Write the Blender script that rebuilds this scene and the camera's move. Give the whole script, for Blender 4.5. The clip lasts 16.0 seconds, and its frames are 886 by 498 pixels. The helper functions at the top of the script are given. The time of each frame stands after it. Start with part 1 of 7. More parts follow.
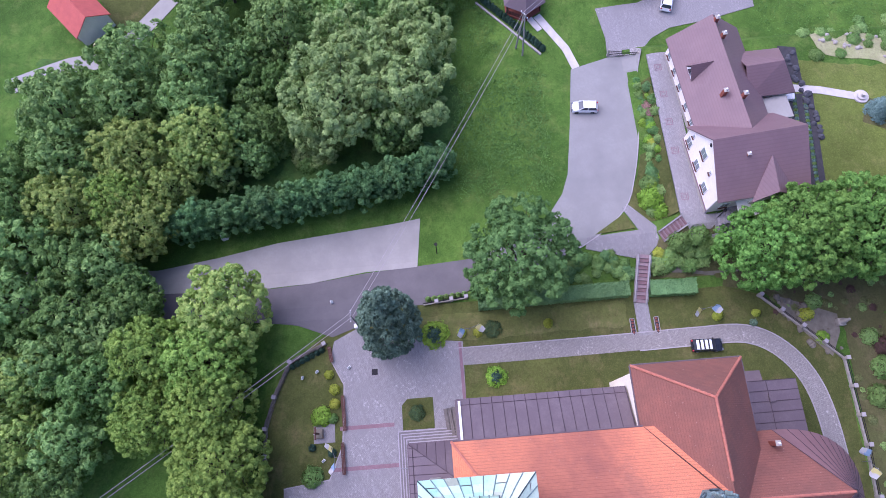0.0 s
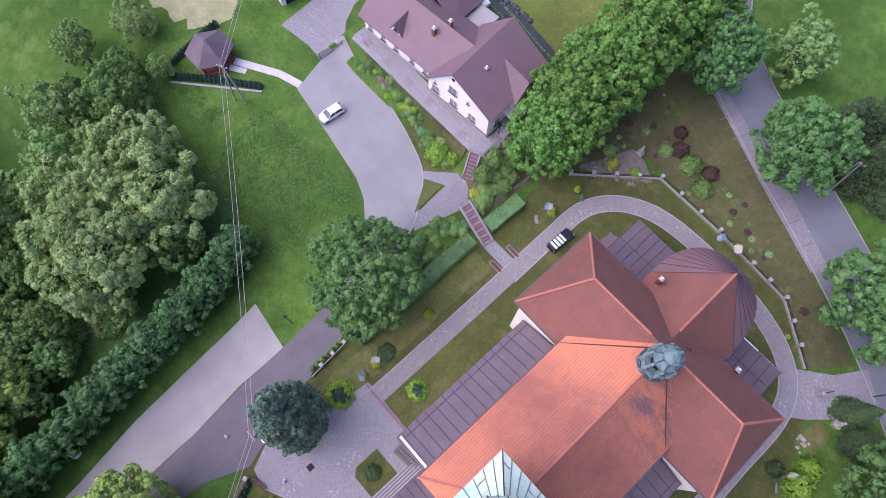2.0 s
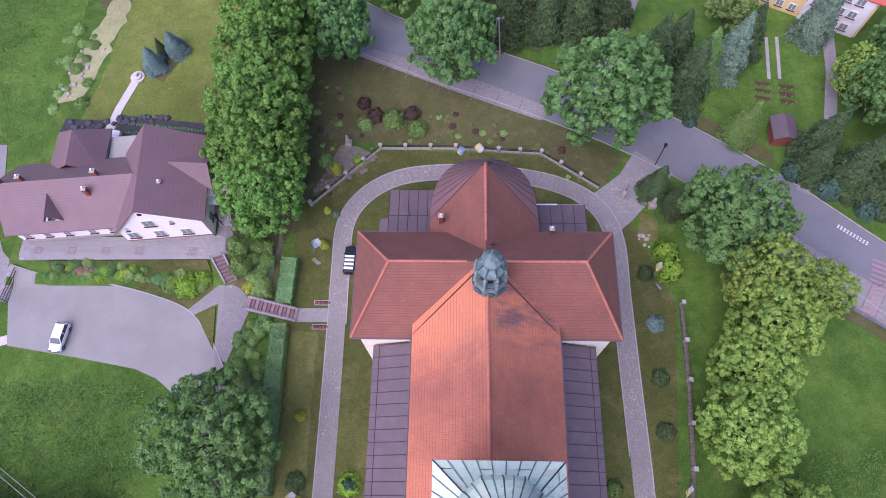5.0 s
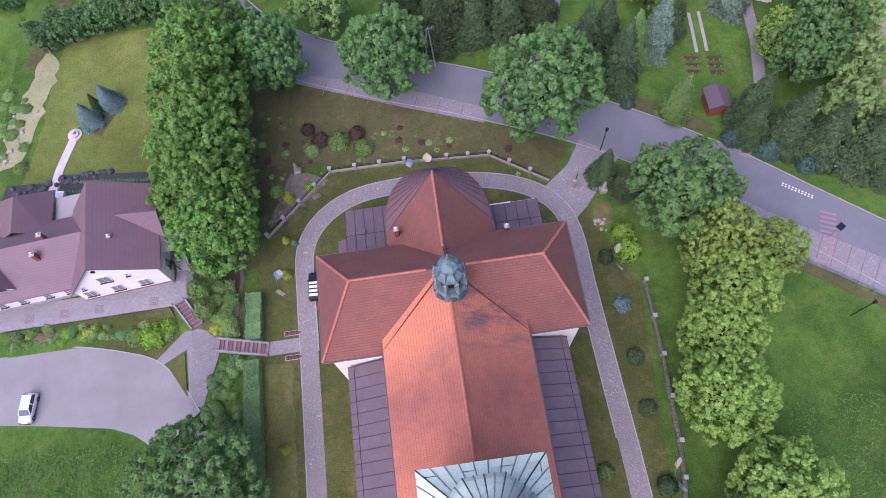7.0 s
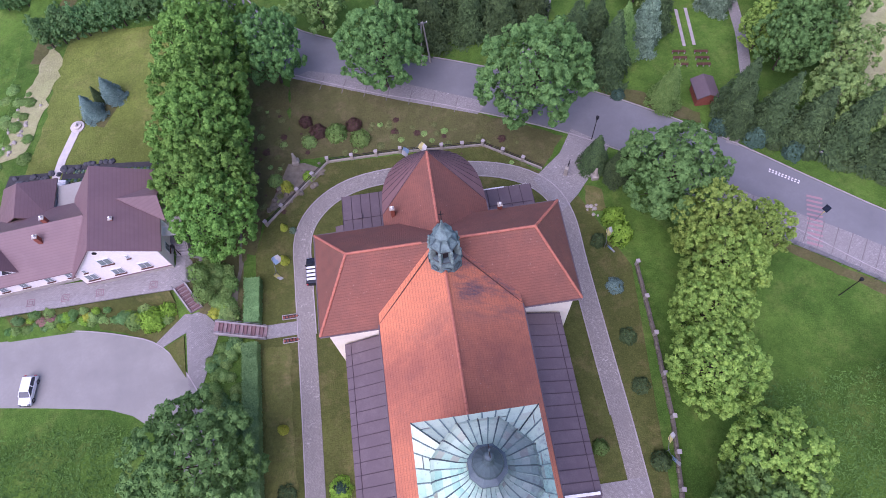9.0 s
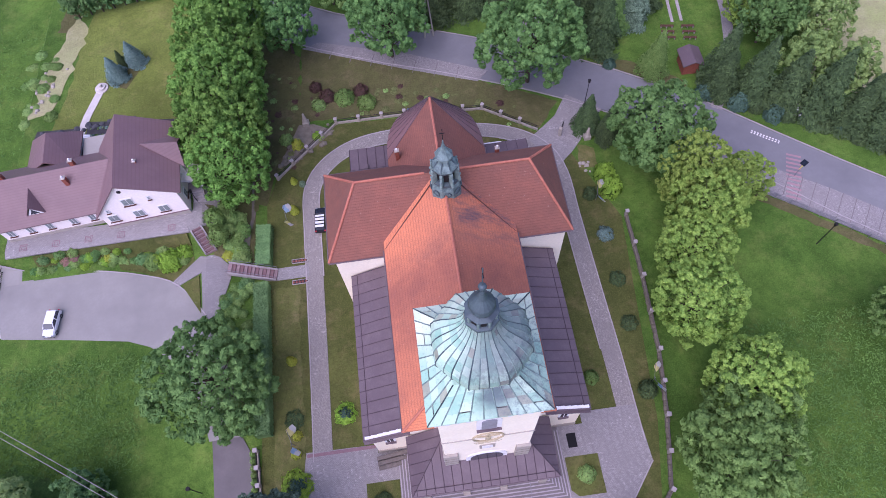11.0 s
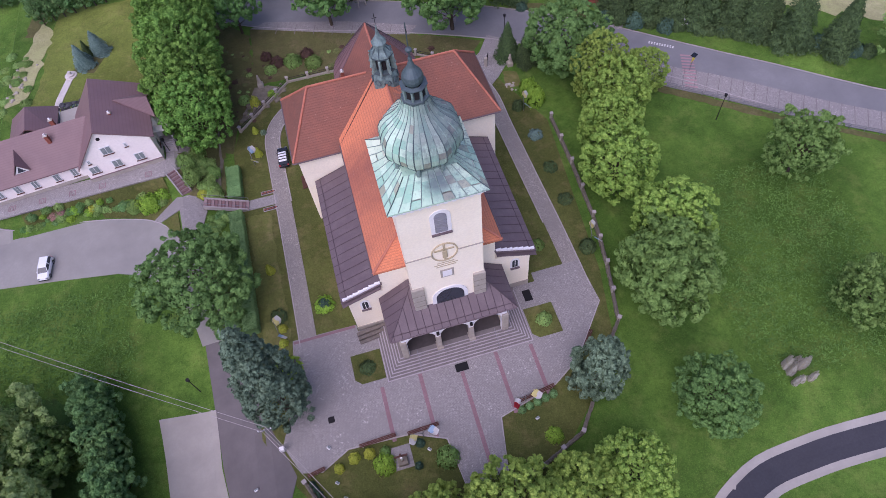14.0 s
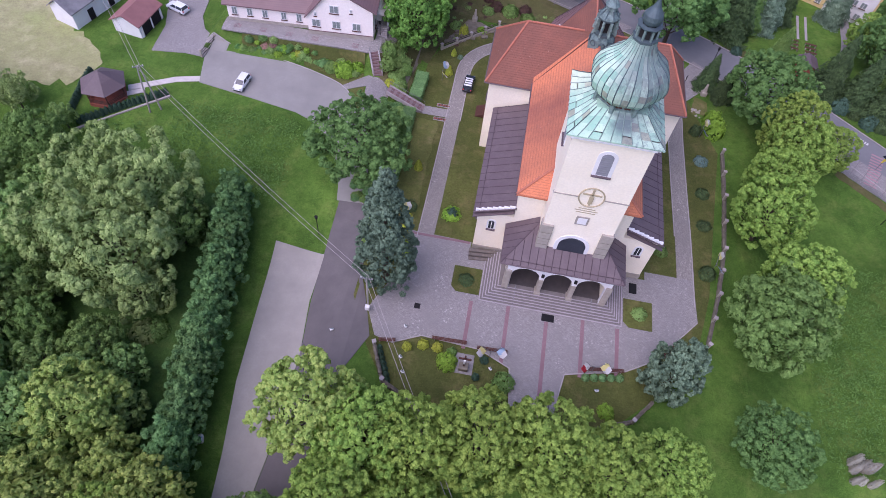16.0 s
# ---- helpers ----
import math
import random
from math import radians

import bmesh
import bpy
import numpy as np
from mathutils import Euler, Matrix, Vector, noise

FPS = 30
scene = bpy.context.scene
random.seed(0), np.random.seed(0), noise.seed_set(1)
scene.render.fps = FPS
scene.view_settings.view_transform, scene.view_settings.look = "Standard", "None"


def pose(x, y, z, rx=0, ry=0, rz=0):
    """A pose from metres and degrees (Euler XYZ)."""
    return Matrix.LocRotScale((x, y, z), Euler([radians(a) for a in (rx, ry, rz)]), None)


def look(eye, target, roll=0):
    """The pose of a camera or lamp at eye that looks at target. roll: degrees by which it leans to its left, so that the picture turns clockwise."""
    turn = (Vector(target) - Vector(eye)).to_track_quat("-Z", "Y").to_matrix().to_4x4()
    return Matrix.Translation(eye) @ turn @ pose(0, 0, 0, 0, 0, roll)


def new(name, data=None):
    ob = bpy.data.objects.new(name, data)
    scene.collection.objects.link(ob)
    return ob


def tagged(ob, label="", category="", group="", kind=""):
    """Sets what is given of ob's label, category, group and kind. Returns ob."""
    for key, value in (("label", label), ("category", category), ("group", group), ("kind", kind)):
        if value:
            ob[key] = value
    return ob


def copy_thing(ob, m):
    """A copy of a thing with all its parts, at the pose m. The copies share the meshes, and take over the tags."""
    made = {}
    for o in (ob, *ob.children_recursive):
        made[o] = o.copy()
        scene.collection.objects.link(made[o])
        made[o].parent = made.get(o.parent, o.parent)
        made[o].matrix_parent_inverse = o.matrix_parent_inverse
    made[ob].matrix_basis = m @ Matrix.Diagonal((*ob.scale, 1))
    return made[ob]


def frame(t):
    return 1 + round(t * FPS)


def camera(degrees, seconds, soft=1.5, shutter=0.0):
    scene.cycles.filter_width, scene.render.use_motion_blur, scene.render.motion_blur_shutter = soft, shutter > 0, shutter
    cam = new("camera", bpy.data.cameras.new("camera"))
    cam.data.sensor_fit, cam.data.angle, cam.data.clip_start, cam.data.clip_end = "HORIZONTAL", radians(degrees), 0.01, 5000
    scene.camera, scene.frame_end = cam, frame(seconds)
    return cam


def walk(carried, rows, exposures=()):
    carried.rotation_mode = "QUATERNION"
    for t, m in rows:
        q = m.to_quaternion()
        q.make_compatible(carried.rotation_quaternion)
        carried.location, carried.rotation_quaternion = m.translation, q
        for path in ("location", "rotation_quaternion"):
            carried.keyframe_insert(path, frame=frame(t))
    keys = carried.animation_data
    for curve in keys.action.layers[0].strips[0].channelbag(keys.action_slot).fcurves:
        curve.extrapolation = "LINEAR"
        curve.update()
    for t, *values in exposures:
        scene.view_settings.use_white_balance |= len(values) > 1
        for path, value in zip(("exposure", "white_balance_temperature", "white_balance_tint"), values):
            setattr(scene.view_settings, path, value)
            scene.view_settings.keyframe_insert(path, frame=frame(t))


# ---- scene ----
cam = camera(70, 16.0, soft=0.45)
# seconds, x, y, z, yaw, pitch, roll about the view axis
PATH = [
    (0, -7.42, 2.85, 86.48, 90.64, -72.40, -5.28),
    (0.5, -7.90, 2.78, 85.85, 82.84, -72.31, -3.04),
    (1, -8.39, 3.29, 85.41, 68.37, -72.34, -0.66),
    (1.5, -8.48, 4.00, 85.18, 56.18, -72.20, 1.11),
    (2, -8.24, 4.57, 84.53, 46.26, -71.71, 1.49),
    (2.5, -7.48, 5.09, 83.69, 38.86, -71.02, 0.80),
    (3, -6.29, 5.63, 82.72, 32.88, -70.28, -0.59),
    (3.5, -5.09, 6.11, 81.61, 25.21, -69.53, -2.01),
    (4, -4.12, 6.14, 80.61, 17.96, -68.69, -3.04),
    (4.5, -3.27, 5.72, 80.06, 11.51, -67.86, -3.75),
    (5, -2.72, 5.16, 79.94, 4.94, -67.12, -4.31),
    (7.5, -0.79, 4.07, 80.09, -1.30, -65.87, -7.11),
    (8, -0.90, 2.89, 79.87, -1.65, -65.37, -6.96),
    (8.5, -1.08, 1.31, 79.66, -1.96, -64.84, -6.72),
    (9, -1.38, -0.62, 79.45, -2.18, -64.30, -6.46),
    (11.5, -3.36, -15.82, 79.56, -2.49, -61.55, -5.58),
    (12, -3.78, -19.69, 78.97, -2.43, -60.71, -5.48),
    (12.5, -4.03, -23.67, 78.35, -2.13, -59.85, -5.64),
    (13, -3.81, -28.00, 77.99, -2.99, -59.04, -7.16),
    (13.5, -4.27, -32.99, 77.89, -9.70, -58.22, -9.83),
    (14, -5.87, -36.81, 77.21, -9.05, -57.31, -7.71),
    (14.5, -7.92, -39.61, 76.08, 2.05, -56.56, -0.22),
    (15, -10.11, -42.93, 75.43, 4.25, -56.18, 4.13),
    (15.5, -11.67, -46.21, 75.08, 3.48, -55.81, 5.77),
    (16, -12.58, -49.39, 74.84, 4.29, -55.47, 7.06),
]
walk(cam, [(t, pose(x, y, z, 90 + p, 0, w) @ pose(0, 0, 0, 0, 0, r)) for t, x, y, z, w, p, r in PATH],
     exposures=[(0, 0.94, 5540, 36), (3, 0.86, 5880, 35), (5, 0.83, 5860, 39), (9, 0.81, 5800, 40), (12.5, 0.53, 5860, 40), (14.5, 0.38, 6080, 35), (16, 0.56, 5940, 35)])

# ---- light: a bright, hazy evening sky with a very soft sun low in the west ----
world = bpy.data.worlds.new("sky")
scene.world = world
world.use_nodes = True
sky = world.node_tree.nodes.new("ShaderNodeTexSky")
sky.sky_type = "NISHITA"
sky.sun_disc = False
SUN_EL, SUN_AZ = 54.0, 218.0
sky.sun_elevation, sky.sun_rotation = radians(SUN_EL), radians(SUN_AZ)
sky.air_density, sky.dust_density, sky.ozone_density = 1.0, 1.2, 2.0
bg = world.node_tree.nodes["Background"]
bg.inputs[1].default_value = 0.13
world.node_tree.links.new(sky.outputs[0], bg.inputs[0])
sun = new("sun", bpy.data.lights.new("sun", "SUN"))
sun.data.energy, sun.data.angle, sun.data.color = 2.1, radians(70), (1.0, 0.95, 0.90)
sun.matrix_world = look((0, 0, 0), (-math.sin(radians(SUN_AZ)) * math.cos(radians(SUN_EL)),
                                    -math.cos(radians(SUN_AZ)) * math.cos(radians(SUN_EL)), -math.sin(radians(SUN_EL))))


# ---- materials ----
def srgb(r, g, b):
    return tuple((c / 255 / 12.92 if c <= 10 else ((c / 255 + 0.055) / 1.055) ** 2.4) for c in (r, g, b)) + (1.0,)


class Mat:
    """A principled material with layers of noise on its colour."""

    def __init__(self, name, rough=0.8, metal=0.0, spec=0.3):
        self.m = bpy.data.materials.new(name)
        self.m.use_nodes = True
        self.t = self.m.node_tree
        self.p = self.t.nodes["Principled BSDF"]
        self.p.inputs["Roughness"].default_value = rough
        self.p.inputs["Metallic"].default_value = metal
        self.p.inputs["Specular IOR Level"].default_value = spec
        self.co = self.t.nodes.new("ShaderNodeTexCoord").outputs["Object"]
        self.col = None

    def node(self, kind, **values):
        n = self.t.nodes.new(kind)
        for k, v in values.items():
            n.inputs[k.replace("_", " ")].default_value = v
        return n

    def link(self, a, b):
        self.t.links.new(a, b)

    def noise(self, scale, detail=4.0, rough=0.6, stretch=None, lo=0.3, hi=0.7, turn=0.0):
        co = self.co
        if stretch or turn:
            mp = self.t.nodes.new("ShaderNodeMapping")
            mp.inputs["Scale"].default_value = stretch or (1, 1, 1)
            mp.inputs["Rotation"].default_value = (0, 0, radians(turn))
            self.link(co, mp.inputs[0])
            co = mp.outputs[0]
        n = self.node("ShaderNodeTexNoise", Scale=scale, Detail=detail, Roughness=rough)
        self.link(co, n.inputs["Vector"])
        r = self.t.nodes.new("ShaderNodeMapRange")
        r.inputs["From Min"].default_value, r.inputs["From Max"].default_value = lo, hi
        self.link(n.outputs[0], r.inputs[0])
        return r.outputs[0]

    def mix(self, a, b, fac, mode="MIX"):
        n = self.t.nodes.new("ShaderNodeMix")
        n.data_type, n.blend_type = "RGBA", mode
        for sock, v in ((n.inputs[6], a), (n.inputs[7], b), (n.inputs[0], fac)):
            if hasattr(v, "is_output"):
                self.link(v, sock)
            else:
                sock.default_value = v
        return n.outputs[2]

    def math(self, op, a, b=0.0):
        n = self.t.nodes.new("ShaderNodeMath")
        n.operation = op
        for sock, v in zip(n.inputs, (a, b)):
            if hasattr(v, "is_output"):
                self.link(v, sock)
            else:
                sock.default_value = v
        return n.outputs[0]

    def axis(self, k):
        n = self.t.nodes.new("ShaderNodeSeparateXYZ")
        self.link(self.co, n.inputs[0])
        return n.outputs[k]

    def ramp(self, v, lo, hi):
        r = self.t.nodes.new("ShaderNodeMapRange")
        r.inputs["From Min"].default_value, r.inputs["From Max"].default_value = lo, hi
        self.link(v, r.inputs[0])
        return r.outputs[0]

    def bump(self, height, strength=0.4, distance=0.05):
        n = self.node("ShaderNodeBump", Strength=strength, Distance=distance)
        self.link(height, n.inputs["Height"])
        self.link(n.outputs[0], self.p.inputs["Normal"])

    def done(self, col):
        if hasattr(col, "is_output"):
            self.link(col, self.p.inputs["Base Color"])
        else:
            self.p.inputs["Base Color"].default_value = col
        return self.m


def simple(name, a, b=None, scale=2.0, rough=0.7, metal=0.0, spec=0.3, bump=0.2):
    """One colour that wanders to a second, with fine grain."""
    m = Mat(name, rough, metal, spec)
    b = b or tuple(c * 0.75 for c in a[:3]) + (1,)
    big, fine = m.noise(scale, 5), m.noise(scale * 14, 3)
    c = m.mix(a, b, big)
    c = m.mix(c, tuple(x * 0.8 for x in a[:3]) + (1,), m.math("MULTIPLY", fine, 0.5))
    if bump:
        m.bump(fine, bump, 0.02)
    return m.done(c)


def leaf_material(name, light, dark, trans=0.28):
    m = Mat(name, 0.85, 0, 0.08)
    light, dark = (tuple(min(0.6, k * x + 0.004) for x in c[:3]) + (1,) for c, k in ((light, 1.48), (dark, 1.2)))
    isl = m.t.nodes.new("ShaderNodeNewGeometry").outputs["Random Per Island"]
    obr = m.t.nodes.new("ShaderNodeObjectInfo").outputs["Random"]
    c = m.mix(dark, light, m.math("ADD", m.math("MULTIPLY", isl, 0.6), m.math("MULTIPLY", m.noise(0.9, 3, 0.6, lo=0.3, hi=0.7), 0.4)))
    c = m.mix(c, tuple(x * 0.8 for x in dark[:3]) + (1,), m.math("MULTIPLY", m.noise(0.35, 3, lo=0.45, hi=0.72), 0.5))
    hue = m.t.nodes.new("ShaderNodeHueSaturation")
    m.link(m.math("ADD", m.math("MULTIPLY", obr, 0.018), 0.498), hue.inputs["Hue"])
    m.link(m.math("ADD", m.math("MULTIPLY", obr, 0.2), 0.9), hue.inputs["Value"])
    m.link(c, hue.inputs["Color"])
    tr = m.t.nodes.new("ShaderNodeBsdfTranslucent")
    m.link(hue.outputs[0], tr.inputs[0])
    mx = m.t.nodes.new("ShaderNodeMixShader")
    mx.inputs[0].default_value = trans
    m.link(m.p.outputs[0], mx.inputs[1])
    m.link(tr.outputs[0], mx.inputs[2])
    m.link(mx.outputs[0], m.t.nodes["Material Output"].inputs[0])
    return m.done(hue.outputs[0])


def grass_material(name, a, b, dry, dry_amount=0.5):
    m = Mat(name, 0.95, 0, 0.1)
    c = m.mix(tuple(x * 0.86 for x in a[:3]) + (1,), tuple(x * 1.1 for x in b[:3]) + (1,), m.noise(0.12, 5, 0.65, lo=0.36, hi=0.66))
    c = m.mix(c, tuple(x * 0.62 for x in a[:3]) + (1,), m.math("MULTIPLY", m.noise(0.05, 4, 0.6, stretch=(1.0, 0.55, 1.0), turn=35, lo=0.42, hi=0.62), 0.7))
    c = m.mix(c, dry, m.math("MULTIPLY", m.noise(0.3, 6, 0.7, lo=0.5, hi=0.75), dry_amount))
    c = m.mix(c, tuple(x * 0.5 for x in a[:3]) + (1,), m.math("MULTIPLY", m.noise(0.7, 6, 0.75, lo=0.45, hi=0.72), 0.6))
    c = m.mix(c, tuple(x * 0.45 for x in a[:3]) + (1,), m.math("MULTIPLY", m.noise(2.6, 5, 0.8, lo=0.48, hi=0.72), 0.6))
    c = m.mix(c, tuple(min(1, x * 1.6) for x in b[:3]) + (1,), m.math("MULTIPLY", m.noise(6.0, 3, 0.8, lo=0.5, hi=0.78), 0.5))
    m.bump(m.noise(5.0, 4, 0.8), 0.6, 0.12)
    return m.done(c)


def paver_material(name, a, b, joint, size=0.22, turn=0.0, pale=None):
    """Small concrete setts with sandy joints, and lighter worn flecks."""
    m = Mat(name, 0.9, 0, 0.2)
    mp = m.t.nodes.new("ShaderNodeMapping")
    mp.inputs["Rotation"].default_value = (0, 0, radians(turn))
    m.link(m.co, mp.inputs[0])
    br = m.node("ShaderNodeTexBrick", Scale=1.0, Color1=a, Color2=b, Mortar=joint)
    br.inputs["Brick Width"].default_value, br.inputs["Row Height"].default_value = size, size * 0.5
    br.inputs["Mortar Size"].default_value = 0.012
    m.link(mp.outputs[0], br.inputs["Vector"])
    c = m.mix(br.outputs[0], tuple(x * 0.72 for x in a[:3]) + (1,), m.noise(0.25, 5, lo=0.45, hi=0.75))
    if pale:
        fleck = m.noise(3.4, 4, 0.7, lo=0.56, hi=0.68)
        zone = m.noise(0.3, 3, lo=0.44, hi=0.66)
        c = m.mix(c, pale, m.math("MULTIPLY", m.math("MULTIPLY", fleck, zone), 0.5))
    m.bump(br.outputs[1], 0.3, -0.01)
    return m.done(c)


def tile_material(name, fresh, worn, soot, tilt_axis=0, bright_zone=None):
    """Clay tiles in courses, weathered unevenly."""
    m = Mat(name, 0.75, 0, 0.3)
    z = m.axis(2)
    n_course = m.math("FRACT", m.math("MULTIPLY", z, 4.2))
    hor = m.math("FRACT", m.math("MULTIPLY", m.axis(1 if tilt_axis == 0 else 0), 4.6))
    c = m.mix(worn, fresh, m.noise(0.35, 6, 0.7, lo=0.35, hi=0.8))
    if bright_zone:
        lo, hi, sx = bright_zone
        # brighter orange towards the front, somewhat stronger on the -x side
        f = m.ramp(m.math("ADD", m.axis(1), m.math("MULTIPLY", m.noise(0.3, 5, 0.7, lo=0, hi=1), 16.0)), hi, lo)
        side = m.ramp(m.math("ADD", m.axis(0), m.math("MULTIPLY", m.noise(0.5, 4, 0.7, lo=0, hi=1), 6.0)), sx + 2, sx - 3)
        bright = srgb(240, 148, 104)
        crown = m.math("MULTIPLY", m.ramp(m.math("ADD", m.axis(1), m.math("MULTIPLY", m.noise(0.45, 5, 0.7, lo=0, hi=1), 6.0)), 20.5, 25.0), 0.8)
        f = m.math("MAXIMUM", f, crown)
        c = m.mix(c, bright, m.math("MULTIPLY", f, m.math("ADD", m.math("MULTIPLY", side, 0.22), 0.6)))
    c = m.mix(c, soot, m.math("MULTIPLY", m.noise(0.22, 6, 0.72, lo=0.52, hi=0.78), 0.5))
    if bright_zone:
        # soot washed down from the copper turret
        wash = m.math("MULTIPLY", m.ramp(m.axis(0), 0.4, 1.2), m.ramp(m.axis(1), 19.0, 23.0))
        c = m.mix(c, srgb(96, 86, 92), m.math("MULTIPLY", wash, m.noise(0.6, 6, 0.75, stretch=(0.5, 1.6, 0.5), lo=0.42, hi=0.66)))
    c = m.mix(c, tuple(x * 0.55 for x in worn[:3]) + (1,), m.math("MULTIPLY", m.noise(9.0, 2, 0.8, lo=0.45, hi=0.8), 0.6))
    c = m.mix(c, srgb(222, 196, 180), m.math("MULTIPLY", m.noise(4.0, 2, 0.5, lo=0.69, hi=0.75), 0.22))
    line = m.ramp(n_course, 0.0, 0.22)
    c = m.mix(tuple(x * 0.6 for x in worn[:3]) + (1,), c, m.math("ADD", m.math("MULTIPLY", line, 0.6), 0.4))
    m.bump(m.math("ADD", n_course, m.math("MULTIPLY", hor, 0.4)), 0.6, 0.05)
    return m.done(c)


def sheet_material(name, a, b, stain, rough=0.6, metal=0.0):
    """Painted metal sheet: slightly different panels, dust and streaks."""
    m = Mat(name, rough, metal, 0.4)
    isl = m.t.nodes.new("ShaderNodeNewGeometry").outputs["Random Per Island"]
    c = m.mix(a, b, isl)
    c = m.mix(c, stain, m.math("MULTIPLY", m.noise(0.5, 5, 0.7, lo=0.45, hi=0.75), 0.6))
    c = m.mix(c, tuple(x * 0.7 for x in a[:3]) + (1,), m.math("MULTIPLY", m.noise(7, 3), 0.35))
    m.bump(m.noise(3, 3), 0.1, 0.02)
    return m.done(c)


def course_material(name, a, b, dust):
    """Pressed metal tile: courses down the slope, dusty and a little uneven."""
    m = Mat(name, 0.5, 0.0, 0.35)
    course = m.math("FRACT", m.math("MULTIPLY", m.axis(2), 4.4))
    c = m.mix(a, b, m.noise(0.4, 5, 0.7))
    c = m.mix(c, dust, m.math("MULTIPLY", m.noise(0.8, 6, 0.75, lo=0.45, hi=0.75), 0.5))
    c = m.mix(c, tuple(x * 0.68 for x in b[:3]) + (1,), m.math("MULTIPLY", m.ramp(course, 0.4, 0.0), 0.3))
    m.bump(course, 0.25, 0.03)
    return m.done(c)


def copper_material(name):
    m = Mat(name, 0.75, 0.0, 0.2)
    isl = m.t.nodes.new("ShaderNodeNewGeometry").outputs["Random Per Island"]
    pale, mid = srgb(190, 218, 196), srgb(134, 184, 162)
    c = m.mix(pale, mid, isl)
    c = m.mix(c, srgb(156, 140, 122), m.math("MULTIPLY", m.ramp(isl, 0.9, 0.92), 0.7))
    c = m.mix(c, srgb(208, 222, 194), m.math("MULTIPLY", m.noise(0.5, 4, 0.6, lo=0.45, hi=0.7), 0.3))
    # paler tone towards the +y side, with an uneven edge
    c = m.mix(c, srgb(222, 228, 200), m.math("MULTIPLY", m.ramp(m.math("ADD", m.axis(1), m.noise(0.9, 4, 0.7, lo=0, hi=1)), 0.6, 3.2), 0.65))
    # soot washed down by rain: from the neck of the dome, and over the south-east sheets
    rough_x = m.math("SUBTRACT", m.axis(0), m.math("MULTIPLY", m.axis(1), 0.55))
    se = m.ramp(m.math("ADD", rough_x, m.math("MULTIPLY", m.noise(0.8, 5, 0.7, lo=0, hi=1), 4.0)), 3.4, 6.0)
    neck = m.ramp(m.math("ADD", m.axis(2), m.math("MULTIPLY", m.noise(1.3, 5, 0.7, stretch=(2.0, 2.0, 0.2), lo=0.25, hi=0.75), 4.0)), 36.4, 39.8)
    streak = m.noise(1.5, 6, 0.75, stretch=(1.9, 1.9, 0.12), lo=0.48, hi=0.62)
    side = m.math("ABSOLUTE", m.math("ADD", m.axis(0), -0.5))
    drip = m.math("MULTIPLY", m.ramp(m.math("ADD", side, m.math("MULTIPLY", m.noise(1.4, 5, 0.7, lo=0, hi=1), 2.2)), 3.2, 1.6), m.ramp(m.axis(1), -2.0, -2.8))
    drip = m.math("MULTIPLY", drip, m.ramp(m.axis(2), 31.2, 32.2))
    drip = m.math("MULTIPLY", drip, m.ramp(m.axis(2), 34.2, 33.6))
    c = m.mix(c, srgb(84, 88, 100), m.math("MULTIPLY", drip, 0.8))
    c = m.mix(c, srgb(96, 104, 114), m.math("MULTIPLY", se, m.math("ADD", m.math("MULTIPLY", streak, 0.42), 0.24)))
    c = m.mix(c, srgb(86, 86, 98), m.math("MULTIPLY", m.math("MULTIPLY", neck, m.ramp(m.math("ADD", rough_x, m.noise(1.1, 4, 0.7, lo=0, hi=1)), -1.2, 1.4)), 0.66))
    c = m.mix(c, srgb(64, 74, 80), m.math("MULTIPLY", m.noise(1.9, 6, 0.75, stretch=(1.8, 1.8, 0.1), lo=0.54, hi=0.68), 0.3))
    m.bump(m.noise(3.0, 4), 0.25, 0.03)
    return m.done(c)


GRASS = grass_material("meadow_grass", srgb(74, 109, 44), srgb(99, 132, 55), srgb(134, 144, 78), 0.5)
LAWN = grass_material("mown_lawn", srgb(90, 98, 52), srgb(100, 105, 56), srgb(132, 118, 82), 0.8)
DRYLAWN = grass_material("dry_lawn", srgb(112, 114, 66), srgb(106, 114, 60), srgb(150, 134, 98), 0.8)
HAY = grass_material("mown_hay", srgb(184, 180, 134), srgb(156, 164, 106), srgb(200, 190, 152), 0.8)
GARDEN = grass_material("garden_lawn", srgb(112, 124, 60), srgb(124, 138, 66), srgb(150, 142, 92), 0.5)
SOIL = grass_material("shrub_soil", srgb(106, 104, 68), srgb(94, 98, 58), srgb(134, 118, 92), 0.7)
WOODFLOOR = grass_material("undergrowth", srgb(72, 104, 54), srgb(88, 124, 58), srgb(98, 106, 60), 0.6)
PAVER = paver_material("paver_grey", srgb(156, 151, 149), srgb(138, 133, 132), srgb(116, 112, 109), 0.24, 0, srgb(236, 228, 222))
PAVER_PATH = paver_material("paver_path", srgb(154, 147, 142), srgb(136, 130, 125), srgb(114, 109, 104), 0.24, 45, srgb(238, 228, 218))
STEP = simple("step_stone", srgb(126, 120, 118), srgb(112, 106, 104), 1.5, 0.9)
PORCH_SHADE = simple("porch_floor_shade", srgb(84, 78, 78), srgb(70, 66, 66), 1.5, 0.6)
NOSING = simple("step_nosing", srgb(176, 168, 171), srgb(150, 143, 147), 1.5, 0.85)
PINK = simple("worn_red_paint", srgb(170, 134, 138), srgb(156, 132, 136), 1.0, 0.9)
PAVER_RED = paver_material("paver_red", srgb(150, 118, 122), srgb(138, 106, 112), srgb(120, 102, 106), 0.22)
CONCRETE = simple("old_concrete", srgb(168, 163, 155), srgb(146, 142, 135), 0.25, 0.9)
